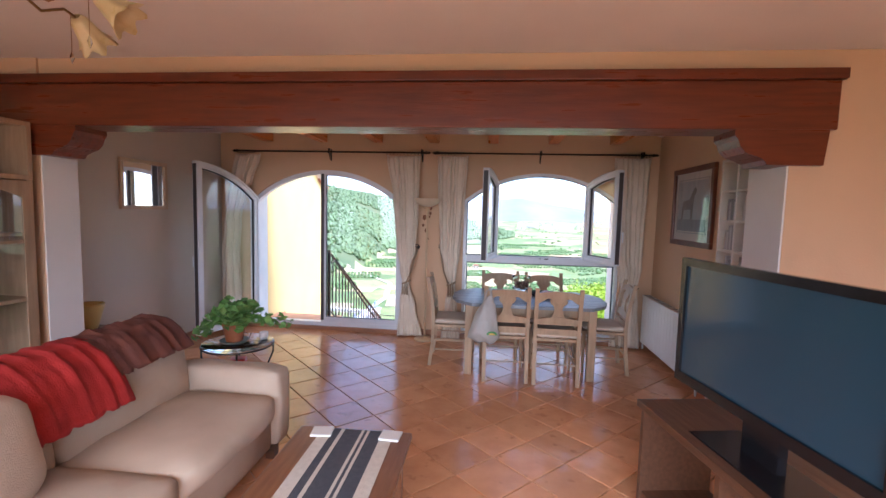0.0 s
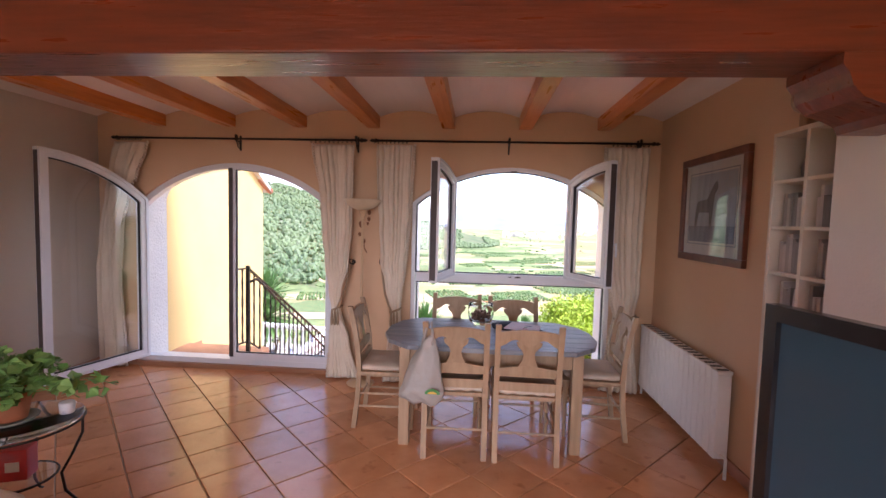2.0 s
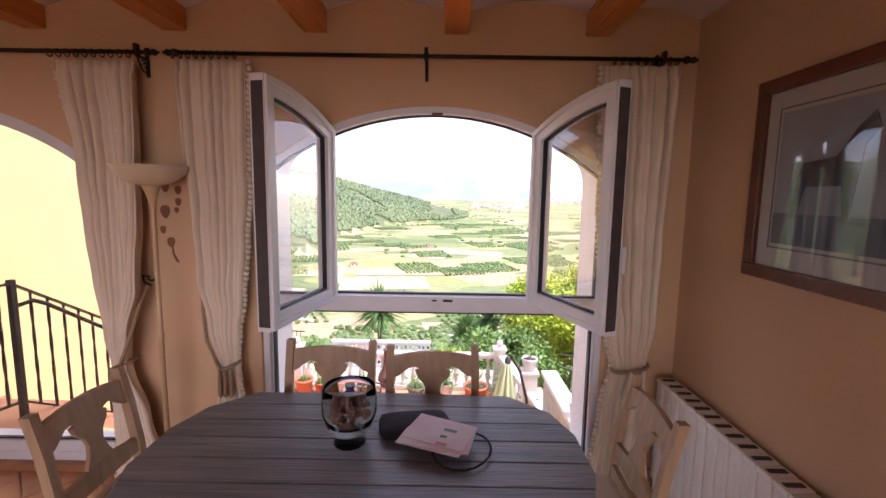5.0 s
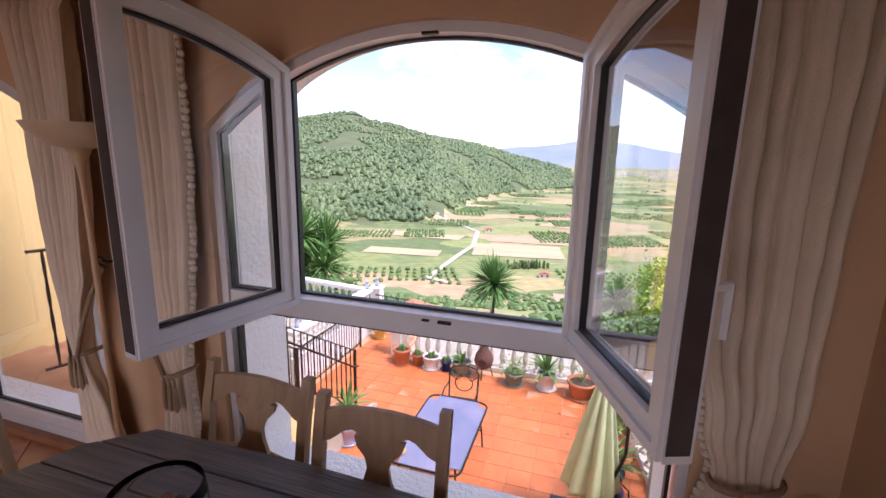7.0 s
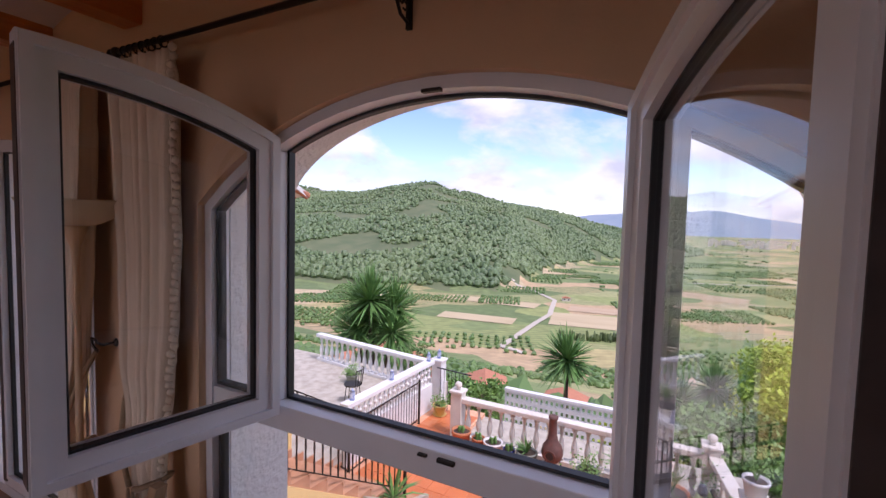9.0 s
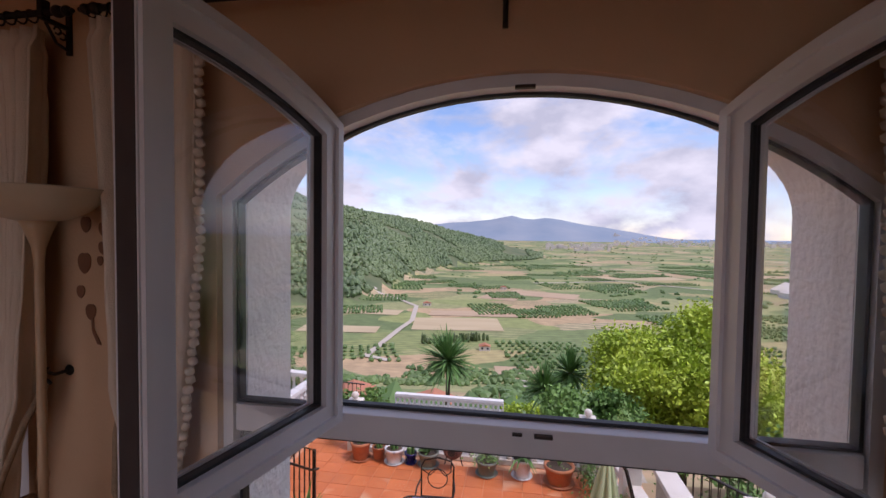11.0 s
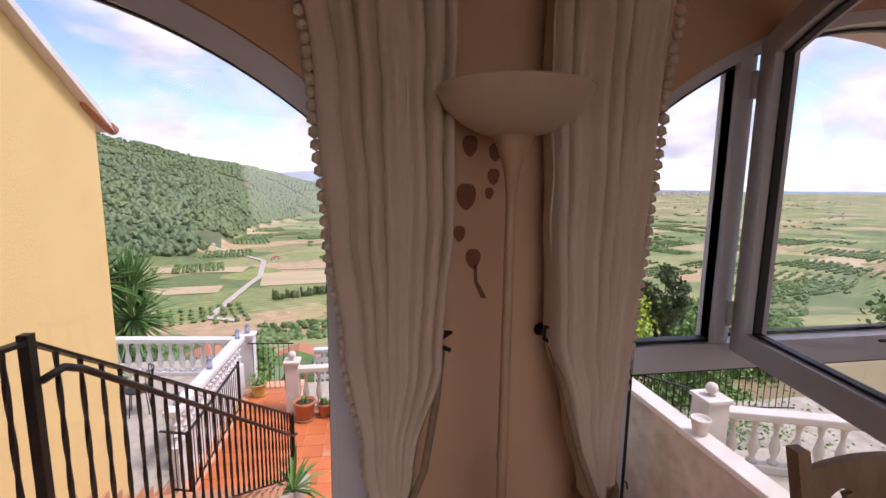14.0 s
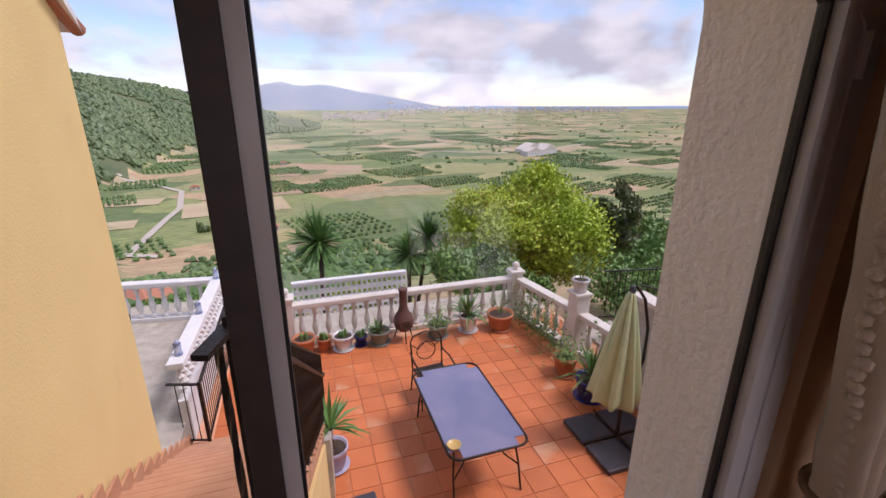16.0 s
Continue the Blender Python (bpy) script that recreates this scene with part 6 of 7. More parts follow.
rl = railing("stair_railing", [(0.67, 0.60, -0.03), (0.905, 4.40, -2.40)], [(0.67, 0.60, -0.03, 1.06), (0.905, 4.40, -2.42, 1.06)], 0.125, "black wrought iron stair railing with twisted bars", True, 1.03, 0.16)
part("handrail", tube([(0.69, 0.62, 0.84), (0.72, 0.70, 0.86), (0.725, 0.80, 0.81), (0.93, 4.30, -1.60), (0.94, 4.46, -1.66)], 0.016, 8), M_IRON, rl, "round black handrail", True)
railing("landing_railing", [(0.67, 0.60, -0.03), (0.62, 0.44, -0.03)], [], 0.09, "short black iron railing on the stair landing", True, 1.03, 0.16)
railing("terrace_railing", [(-0.95, 5.02, TZ), (-0.56, 4.90, TZ), (-0.56, 7.30, TZ)], [(-0.56, 4.90, TZ, 0.98), (-0.56, 7.30, TZ, 1.0)], 0.105, "black iron railing along the terrace", False)
railing("iron_gate", [(-0.63, 8.25, TZ - 0.2), (0.31, 8.15, TZ - 0.2)], [], 0.10, "black iron fence behind the terrace balustrade", False, 1.2)


# ---- balustrades ----
BAL = [(0.062, 0.0), (0.062, 0.05), (0.035, 0.07), (0.03, 0.10), (0.055, 0.20), (0.062, 0.27), (0.048, 0.36), (0.028, 0.47), (0.026, 0.54), (0.038, 0.60), (0.03, 0.63), (0.055, 0.66), (0.055, 0.72)]
bal_mesh = None


def balustrade(name, a, b, z, gap, label, material, plinth=0.12, height=0.72):
    """Turned balusters between a plinth and a moulded coping, from a to b."""
    t = thing(name, pose(0, 0, 0), label, "balustrade", "stone balustrades")
    a, b = (gx(*a), a[1]), (gx(*b), b[1])
    A, B = Vector((*a, 0)), Vector((*b, 0))
    d = B - A
    yaw = math.atan2(d.y, d.x)
    L = d.length
    m = Matrix.Translation((a[0], a[1], z)) @ Matrix.Rotation(yaw, 4, "Z")
    s = height / 0.72
    part("plinth", bx(0, L, -0.09, 0.09, 0, plinth, bevel=0.01), material, t).matrix_basis = m
    part("coping", bx(-0.03, L + 0.03, -0.10, 0.10, plinth + height, plinth + height + 0.10, bevel=0.02), material, t).matrix_basis = m
    n = max(2, int(L / gap))
    first = None
    for k in range(n):
        q = m @ Matrix.Translation(((k + 0.5) * L / n, 0, plinth)) @ Matrix.Diagonal((1, 1, s, 1))
        if first is None:
            first = part("baluster", lathe(BAL, 12), material, t, "", True)
            first.matrix_basis = q
        else:
            o = new("baluster", first.data)
            o.parent = t
            o.matrix_basis = q
    return t


def pillar(x, y, z, h, w, material, finial=True, label="cast stone balustrade pillar with a ball finial"):
    t = thing("pillar", pose(gx(x, y), y, z), label, "pillar", "balustrade pillars")
    part("shaft", bx(-w / 2, w / 2, -w / 2, w / 2, 0, h, bevel=0.008), material, t)
    part("cap", bx(-w / 2 - 0.03, w / 2 + 0.03, -w / 2 - 0.03, w / 2 + 0.03, h, h + 0.06, bevel=0.015), material, t)
    if finial:
        bm = lathe([(0.06, h + 0.06), (0.035, h + 0.08), (0.04, h + 0.095)], 14)
        ball(0.075, Matrix.Translation((0, 0, h + 0.155)), bm, 16, 12)
        part("finial", bm, material, t, "", True)
    return t


balustrade("balustrade", (0.86, 7.22), (5.18, 7.22), TZ, 0.24, "cream cast stone balustrade at the end of the terrace", M_CONC, 0.10, 0.66)
pillar(0.74, 7.22, TZ, 0.95, 0.24, M_CONC)
pillar(5.31, 7.22, TZ, 0.95, 0.24, M_CONC)
balustrade("balustrade", (5.36, 7.08), (5.55, 5.60), TZ, 0.24, "cream cast stone balustrade beside the terrace creeper", M_CONC, 0.10, 0.66)
pillar(5.56, 5.45, TZ, 1.14, 0.26, M_CONC, False, "cream cast stone pillar carrying a potted plant")
balustrade("balustrade", (5.58, 5.30), (5.66, 4.35), TZ, 0.24, "short cream balustrade behind the parasol", M_CONC, 0.12, 0.62)
low = setting(part("garden_wall", bx(5.30, 5.46, 0.45, 4.15, TZ, -1.10, bevel=0.01), M_STONE))
cap = setting(part("garden_wall_coping", bx(5.26, 5.50, 0.45, 4.19, -1.098, -1.03, bevel=0.012), M_CONC))
wp = tagged(part("white_flowerpot", pot_body(0.10, 0.18), M_CONC, None, "", True), "empty cream clay pot on the garden wall", "flower pot")
wp.matrix_basis = pose(5.39, 2.75, -1.029)
pillar(6.35, 3.55, TZ - 0.4, 2.05, 0.30, M_CONC, True, "cream gate pillar with an urn beyond the garden wall")
balustrade("balustrade", (6.52, 3.50), (7.9, 3.0), TZ + 0.75, 0.22, "cream balustrade beside the upper path", M_CONC, 0.10, 0.6)
setting(part("path_wall", bx(6.5, 8.2, 2.6, 3.75, TZ - 0.5, TZ + 0.748), M_STONE))
railing("garden_railing", [(5.62, 4.4, -2.1), (6.2, 3.6, -2.1)], [], 0.10, "black iron railing beyond the garden wall", False, 1.05)
railing("garden_railing", [(5.9, 5.6, -2.3), (9.2, 5.0, -2.3)], [], 0.11, "black iron railing along the lower garden path", False, 1.0)

# white neighbour terrace with its openwork wall
setting(part("neighbour_terrace", bx(-9, -0.84, 3.74, 9.3, -3.2, -2.45), M_STONE))
ww = thing("openwork_wall", pose(-0.83, 5.10, -2.75, 0, 0, 88.6), "white openwork parapet between the two terraces", "wall")
part("base_wall", bx(0, 3.05, -0.06, 0.06, 0, 0.62), M_WHITECONC, ww)
part("coping", bx(-0.03, 3.08, -0.10, 0.10, 1.10, 1.19, bevel=0.012), M_WHITECONC, ww)
first = None
for k in range(19):
    for q in range(3):
        m = Matrix.Translation((0.08 + 0.16 * k, 0, 0.62 + 0.16 * q))
        if first is None:
            bm = lathe([(0.055, 0.0), (0.03, 0.03), (0.018, 0.08), (0.03, 0.13), (0.055, 0.16)], 6)
            first = part("openwork_block", bm, M_WHITECONC, ww)
            first.matrix_basis = m
        else:
            o = new("openwork_block", first.data)
            o.parent = ww
            o.matrix_basis = m
for x, y in ((-0.825, 5.30), (-0.795, 6.55), (-0.76, 8.05), (-0.66, 8.40)):
    jr = thing("ceramic_lantern", pose(x, y, -1.559), "small blue and white ceramic lantern on the white parapet", "ornament", "parapet ornaments")
    part("body", lathe([(0.05, 0), (0.055, 0.02), (0.04, 0.05), (0.05, 0.12), (0.025, 0.16)], 12), M_BLUEWHITE, jr, "", True)
    part("lid", lathe([(0.05, 0.16), (0.02, 0.19), (0.012, 0.22)], 12), M_BLUEWHITE, jr, "", True)
pillar(-0.30, 8.40, TZ - 0.3, 1.42, 0.26, M_WHITECONC, False, "white pillar at the end of the parapet")
balustrade("balustrade", (-4.6, 8.9), (-0.45, 8.35), -2.45, 0.22, "white balustrade round the neighbouring terrace", M_WHITECONC, 0.08, 0.62)
gu = thing("green_parasol", pose(-3.85, 6.6, -2.45), "closed dark green parasol on the neighbouring terrace", "parasol")
part("pole", lathe([(0.022, 0), (0.022, 2.2)], 10), M_IRON, gu)
part("canopy", lathe([(0.10, 0.55), (0.16, 0.7), (0.13, 1.4), (0.05, 2.1), (0.01, 2.2)], 14), M_UMBGREEN, gu, "", True)
gc = thing("metal_chair", pose(-2.1, 6.9, -2.45, 0, 0, 200), "dark lattice metal garden chair on the white terrace", "chair")
part("seat", lathe([(0.20, 0.42), (0.21, 0.435), (0.20, 0.45)], 20), M_IRON, gc)
for k in range(4):
    a = k * math.pi / 2 + 0.78
    part("leg", tube([(0.16 * math.cos(a), 0.16 * math.sin(a), 0.42), (0.21 * math.cos(a), 0.21 * math.sin(a), 0)], 0.01, 6), M_IRON, gc)
for k in range(7):
    a = 2.2 + 0.3 * k
    part("back_bar", tube([(0.20 * math.cos(a), 0.20 * math.sin(a), 0.44), (0.25 * math.cos(a), 0.25 * math.sin(a), 0.80)], 0.008, 5), M_IRON, gc)
part("back_rim", tube([(0.25 * math.cos(2.2 + 0.1 * k), 0.25 * math.sin(2.2 + 0.1 * k), 0.80) for k in range(19)], 0.012, 6), M_IRON, gc)

# lower garden wall beyond the terrace
lg = thing("lattice_wall", pose(0.45, 10.2, -3.65), "grey pierced block wall in the lower garden", "wall")
part("coping", bx(0, 2.9, -0.08, 0.08, 0.92, 1.0, bevel=0.01), M_WHITECONC, lg)
first = None
for k in range(22):
    for q in range(4):
        m = Matrix.Translation((0.066 + 0.132 * k, 0, 0.23 * q))
        if first is None:
            bm = ring_plate([(-0.066, 0), (0.066, 0), (0.066, 0.23), (-0.066, 0.23)], [(-0.04, 0.05), (0.04, 0.05), (0.04, 0.18), (-0.04, 0.18)], -0.05, 0.05)
            first = part("pierced_block", bm, M_WHITECONC, lg)
            first.matrix_basis = m
        else:
            o = new("pierced_block", first.data)
            o.parent = lg
            o.matrix_basis = m
setting(part("lower_garden_terrace", bx(-0.4, 6.5, 8.7, 10.3, -5.8, -3.66), M_STONE))


# ---- terrace furniture ----
pt = thing("patio_table", pose(2.59, 3.82, TZ), "frosted glass patio table on a dark metal frame", "table")
bm = bx(-0.46, 0.46, -0.85, 0.85, 0.705, 0.713)
es = [e for e in bm.edges if abs(e.verts[0].co.z - e.verts[1].co.z) > 0.001]
bmesh.ops.bevel(bm, geom=es, offset=0.13, segments=6, affect="EDGES")
part("tabletop", bm, M_FROST, pt, "frosted lilac grey glass top")


def rounded(hx, hy, r, n=6):
    pts = []
    for cx, cy, a0 in ((hx - r, hy - r, 0), (-hx + r, hy - r, 90), (-hx + r, -hy + r, 180), (hx - r, -hy + r, 270)):
        pts += [(cx + r * math.cos(radians(a0 + 90 * k / n)), cy + r * math.sin(radians(a0 + 90 * k / n))) for k in range(n + 1)]
    return pts


q = rounded(0.468, 0.858, 0.135)
part("rim", tube([(x, y, 0.708) for x, y in q + q[:1]], 0.015, 8), M_IRON, pt, "dark metal rim", True)
for sx in (-1, 1):
    for sy in (-1, 1):
        part("leg", tube([(sx * 0.36, sy * 0.62, 0.70), (sx * 0.40, sy * 0.72, 0.35), (sx * 0.41, sy * 0.80, 0.0)], 0.013, 8), M_IRON, pt, "", True)
        part("brace", tube([(sx * 0.10, sy * 0.55, 0.70), (sx * 0.26, sy * 0.64, 0.42), (sx * 0.39, sy * 0.72, 0.32)], 0.010, 8), M_IRON, pt, "", True)
ash = tagged(part("ashtray", lathe([(0.06, 0), (0.075, 0.012), (0.08, 0.03), (0.072, 0.03), (0.06, 0.012), (0.01, 0.01)], 24), M_YELPOT, None, "", True), "round cream ashtray on the patio table", "ashtray")
ash.matrix_basis = pose(2.22, 3.17, TZ + 0.7135)


def patio_chair(m):
    c = thing("patio_chair", m, "dark wrought metal patio armchair at the table end", "chair")
    part("back_frame", tube([(-0.24, 0.20, 0.40), (-0.25, 0.26, 0.85), (-0.20, 0.28, 0.93), (0, 0.30, 0.97), (0.20, 0.28, 0.93), (0.25, 0.26, 0.85), (0.24, 0.20, 0.40)], 0.013, 8), M_IRON, c, "", True)
    part("back_scroll", tube([(0.15 * math.cos(a), 0.26, 0.66 + 0.15 * math.sin(a)) for a in [i * math.pi / 12 for i in range(25)]], 0.009, 6), M_IRON, c, "", True)
    part("back_scroll", tube([(-0.24, 0.25, 0.80), (-0.12, 0.27, 0.70), (0, 0.27, 0.82), (0.12, 0.27, 0.70), (0.24, 0.25, 0.80)], 0.009, 6), M_IRON, c, "", True)
    part("seat", bx(-0.24, 0.24, -0.24, 0.20, 0.40, 0.425, bevel=0.01), M_IRON, c)
    for s in (-1, 1):
        part("armrest", tube([(s * 0.25, 0.26, 0.66), (s * 0.28, 0.0, 0.66), (s * 0.27, -0.24, 0.64), (s * 0.25, -0.26, 0.40), (s * 0.26, -0.28, 0.0)], 0.013, 8), M_IRON, c, "", True)
        part("leg", tube([(s * 0.24, 0.20, 0.40), (s * 0.25, 0.28, 0.0)], 0.013, 8), M_IRON, c)
    return c


patio_chair(pose(2.52, 5.02, TZ, 0, 0, 4))

um = thing("parasol", pose(4.60, 3.36, TZ), "closed pale green cantilever parasol on a black slab base", "parasol")
for sx in (-1, 1):
    for sy in (-1, 1):
        part("base_slab", bx(min(0.02 * sx, 0.5 * sx), max(0.02 * sx, 0.5 * sx), min(0.02 * sy, 0.5 * sy), max(0.02 * sy, 0.5 * sy), 0.0, 0.075, bevel=0.02), M_SLAB, um, "black weight slab")
part("cross_bar", bx(-0.5, 0.5, -0.016, 0.016, 0.075, 0.095), M_IRON, um)
part("cross_bar", bx(-0.016, 0.016, -0.5, 0.5, 0.096, 0.115), M_IRON, um)
part("pole", lathe([(0.028, 0.09), (0.026, 0.75)], 12), M_IRON, um)
part("arm", tube([(0.0, 0.0, 0.72), (0.20, 0.03, 0.85), (0.30, 0.05, 1.15), (0.30, 0.06, 1.6), (0.20, 0.07, 2.0), (0.10, 0.12, 2.17)], 0.020, 10), M_IRON, um, "curved dark arm", True)
part("crank", tube([(0.29, 0.02, 0.80), (0.36, -0.04, 0.78), (0.37, -0.05, 0.70)], 0.010, 6), M_IRON, um)
nf, nz = 64, 22
verts = []
for j in range(nz + 1):
    t = j / nz
    z = 2.12 - 1.50 * t
    r0 = 0.025 + 0.255 * t ** 0.8
    for i in range(nf):
        a = 2 * math.pi * i / nf
        r = r0 * (1 + 0.22 * math.sin(8 * a + 0.8 * t) + 0.08 * math.sin(16 * a + 1.3))
        verts.append((0.02 - 0.07 * t + r * math.cos(a), 0.12 - 0.02 * t + r * math.sin(a), z + (0.03 * math.sin(8 * a) if j == nz else 0)))
faces = [(j * nf + i, j * nf + (i + 1) % nf, (j + 1) * nf + (i + 1) % nf, (j + 1) * nf + i) for j in range(nz) for i in range(nf)]
cp = raw("canopy", verts, faces, M_GREENCLOTH, um, True, "folded pale green canvas canopy")
cp.modifiers.new("thick", "SOLIDIFY").thickness = 0.004
part("cap", lathe([(0.04, 2.10), (0.045, 2.13), (0.03, 2.19), (0.01, 2.20)], 12, 0.03, 0.12), M_SLAB, um)

chim = thing("chiminea", pose(2.51, 6.86, TZ), "rust brown clay garden stove on iron legs", "garden stove")
bm = lathe([(0.10, 0.20), (0.17, 0.27), (0.20, 0.38), (0.17, 0.50), (0.10, 0.60), (0.075, 0.72), (0.07, 0.98), (0.085, 1.0), (0.085, 1.05), (0.05, 1.05)], 20)
part("body", bm, M_RUST, chim, "", True)
part("mouth", lathe([(0.105, 0.0), (0.105, 0.02), (0.075, 0.02), (0.07, -0.01)], 16), M_RUST, chim).matrix_basis = pose(0, -0.185, 0.38, 90)
part("mouth_dark", lathe([(0.07, 0.0), (0.07, 0.012)], 16), M_SEAL, chim).matrix_basis = pose(0, -0.192, 0.38, 90)
for k in range(3):
    a = k * 2.094 + 0.5
    part("leg", tube([(0.13 * math.cos(a), 0.13 * math.sin(a), 0.25), (0.20 * math.cos(a), 0.20 * math.sin(a), 0.0)], 0.012, 6), M_IRON, chim)


def spiky(bm, base, n, length, width, rng, rise=(0.2, 1.3), droop=0.25):
    """Sword-shaped leaves that spring from one point."""
    for k in range(n):
        a, e = rng.uniform(0, 6.28), rng.uniform(*rise)
        l = length * rng.uniform(0.75, 1.1)
        d = Vector((math.cos(a) * math.cos(e), math.sin(a) * math.cos(e), math.sin(e)))
        side = Vector((-math.sin(a), math.cos(a), 0)) * width
        p0, p1 = Vector(base), Vector(base) + d * l * 0.5
        p2 = Vector(base) + d * l - Vector((0, 0, droop * l * math.cos(e)))
        v = [bm.verts.new(q) for q in (p0 - side * 0.5, p0 + side * 0.5, p1 + side, p2, p1 - side, p1 - Vector((0, 0, width * 0.5)))]
        bm.faces.new((v[0], v[1], v[5]))
        bm.faces.new((v[1], v[2], v[5]))
        bm.faces.new((v[2], v[3], v[5]))
        bm.faces.new((v[5], v[3], v[4]))
        bm.faces.new((v[0], v[5], v[4]))


def potted(x, y, r, h, pot_m, plant, seed, label, z=TZ, saucer=True):
    """A flower pot with its plant."""
    rng = random.Random(seed)
    t = thing("potted_plant", pose(gx(x, y), y, z, 0, 0, rng.uniform(0, 360)), label, "potted plant", "pots on the terrace")
    lift = 0.0
    if saucer:
        part("saucer", lathe([(r * 0.85, 0), (r * 1.05, 0.03), (r * 0.98, 0.03), (r * 0.8, 0.012)], 20), pot_m, t, "", True)
        lift = 0.013
    part("pot", pot_body(r, h), pot_m, t, "", True).matrix_basis = pose(0, 0, lift)
    part("soil", lathe([(r * 0.84, h * 0.84 + lift), (r * 0.84, h * 0.87 + lift), (r * 0.4, h * 0.90 + lift)], 16), M_SOIL, t, "dark soil")
    bm = bmesh.new()
    top = h * 0.88 + lift
    if plant == "agave":
        spiky(bm, (0, 0, top), 26, 0.34, 0.018, rng, (0.4, 1.4), 0.1)
    elif plant == "yucca":
        part("trunk", tube([(0, 0, top), (0.02, 0, top + 0.16), (0.01, 0.01, top + 0.32)], 0.032, 8, None, 0.026), M_BARK, t, "", True)
        spiky(bm, (0.01, 0.01, top + 0.31), 22, 0.56, 0.026, rng, (0.0, 1.4), 0.22)
    elif plant == "spider":
        spiky(bm, (0, 0, top + 0.04), 46, 0.62, 0.022, rng, (0.2, 1.45), 0.3)
    elif plant == "bush":
        leaf_cloud([Vector((rng.gauss(0, r * 0.7), rng.gauss(0, r * 0.7), top + abs(rng.gauss(0, r * 0.8)))) for _ in range(260)], 0.05, rng, bm)
    elif plant == "twig":
        for k in range(16):
            a = rng.uniform(0, 6.28)
            tube([(0, 0, top), (0.08 * math.cos(a), 0.08 * math.sin(a), top + 0.2), (0.2 * math.cos(a), 0.2 * math.sin(a), top + rng.uniform(0.3, 0.5))], 0.004, 4, bm)
        leaf_cloud([Vector((rng.gauss(0, r * 0.7), rng.gauss(0, r * 0.7), top + rng.uniform(0.1, 0.45))) for _ in range(120)], 0.035, rng, bm)
    elif plant == "cactus":
        for k in range(4):
            a = k * 1.6
            lathe([(0.025, top), (0.03, top + 0.04), (0.026, top + 0.07 + 0.02 * k), (0.008, top + 0.09 + 0.02 * k)], 8, 0.05 * math.cos(a), 0.05 * math.sin(a), bm)
    part("leaves", bm, M_YUCCA if plant in ("agave", "yucca", "spider", "cactus") else M_LEAF, t, "green leaves")["kind"] = "stuff"
    return t


potted(0.98, 6.86, 0.20, 0.34, M_POT, "cactus", 1, "large terracotta pot with a few low succulents on the terrace")
potted(1.33, 6.92, 0.135, 0.24, M_POT, "cactus", 2, "terracotta pot with a low cactus by the balustrade")
potted(1.66, 6.85, 0.19, 0.28, M_WHITEPOT, "cactus", 3, "white and terracotta pot with cacti by the balustrade")
potted(1.98, 6.88, 0.12, 0.20, M_BLUEPOT, "cactus", 4, "small dark blue pot with a cactus")
potted(2.33, 6.86, 0.20, 0.26, M_GREYPOT, "agave", 5, "mossy grey pot with an agave")
potted(3.44, 6.76, 0.20, 0.26, M_GREYPOT, "bush", 6, "mossy grey pot with a small green bush")
potted(4.08, 6.80, 0.19, 0.34, M_WHITEPOT, "spider", 7, "patterned white pot with a spider plant")
potted(4.73, 6.72, 0.27, 0.32, M_POT, "twig", 8, "wide terracotta bowl with a woody plant")
potted(5.00, 4.92, 0.20, 0.34, M_POT, "bush", 9, "brown clay pot with a leafy green plant")
potted(4.98, 4.25, 0.23, 0.34, M_BLUEPOT, "spider", 10, "cobalt blue glazed pot with a palm-like plant")
potted(1.12, 4.05, 0.19, 0.30, M_LILACPOT, "yucca", 12, "lilac glazed pot with a young yucca")
potted(-0.04, 7.95, 0.16, 0.24, M_YELPOT, "bush", 13, "ochre pot with a green shrub by the gate")
potted(5.56, 5.45, 0.15, 0.24, M_WHITEPOT, "twig", 14, "white pot with a woody plant on the pillar", TZ + 1.20, False)
potted(-2.6, 7.9, 0.16, 0.2, M_GREYPOT, "bush", 15, "dark pot with a red flowering plant on the white terrace", -2.45)


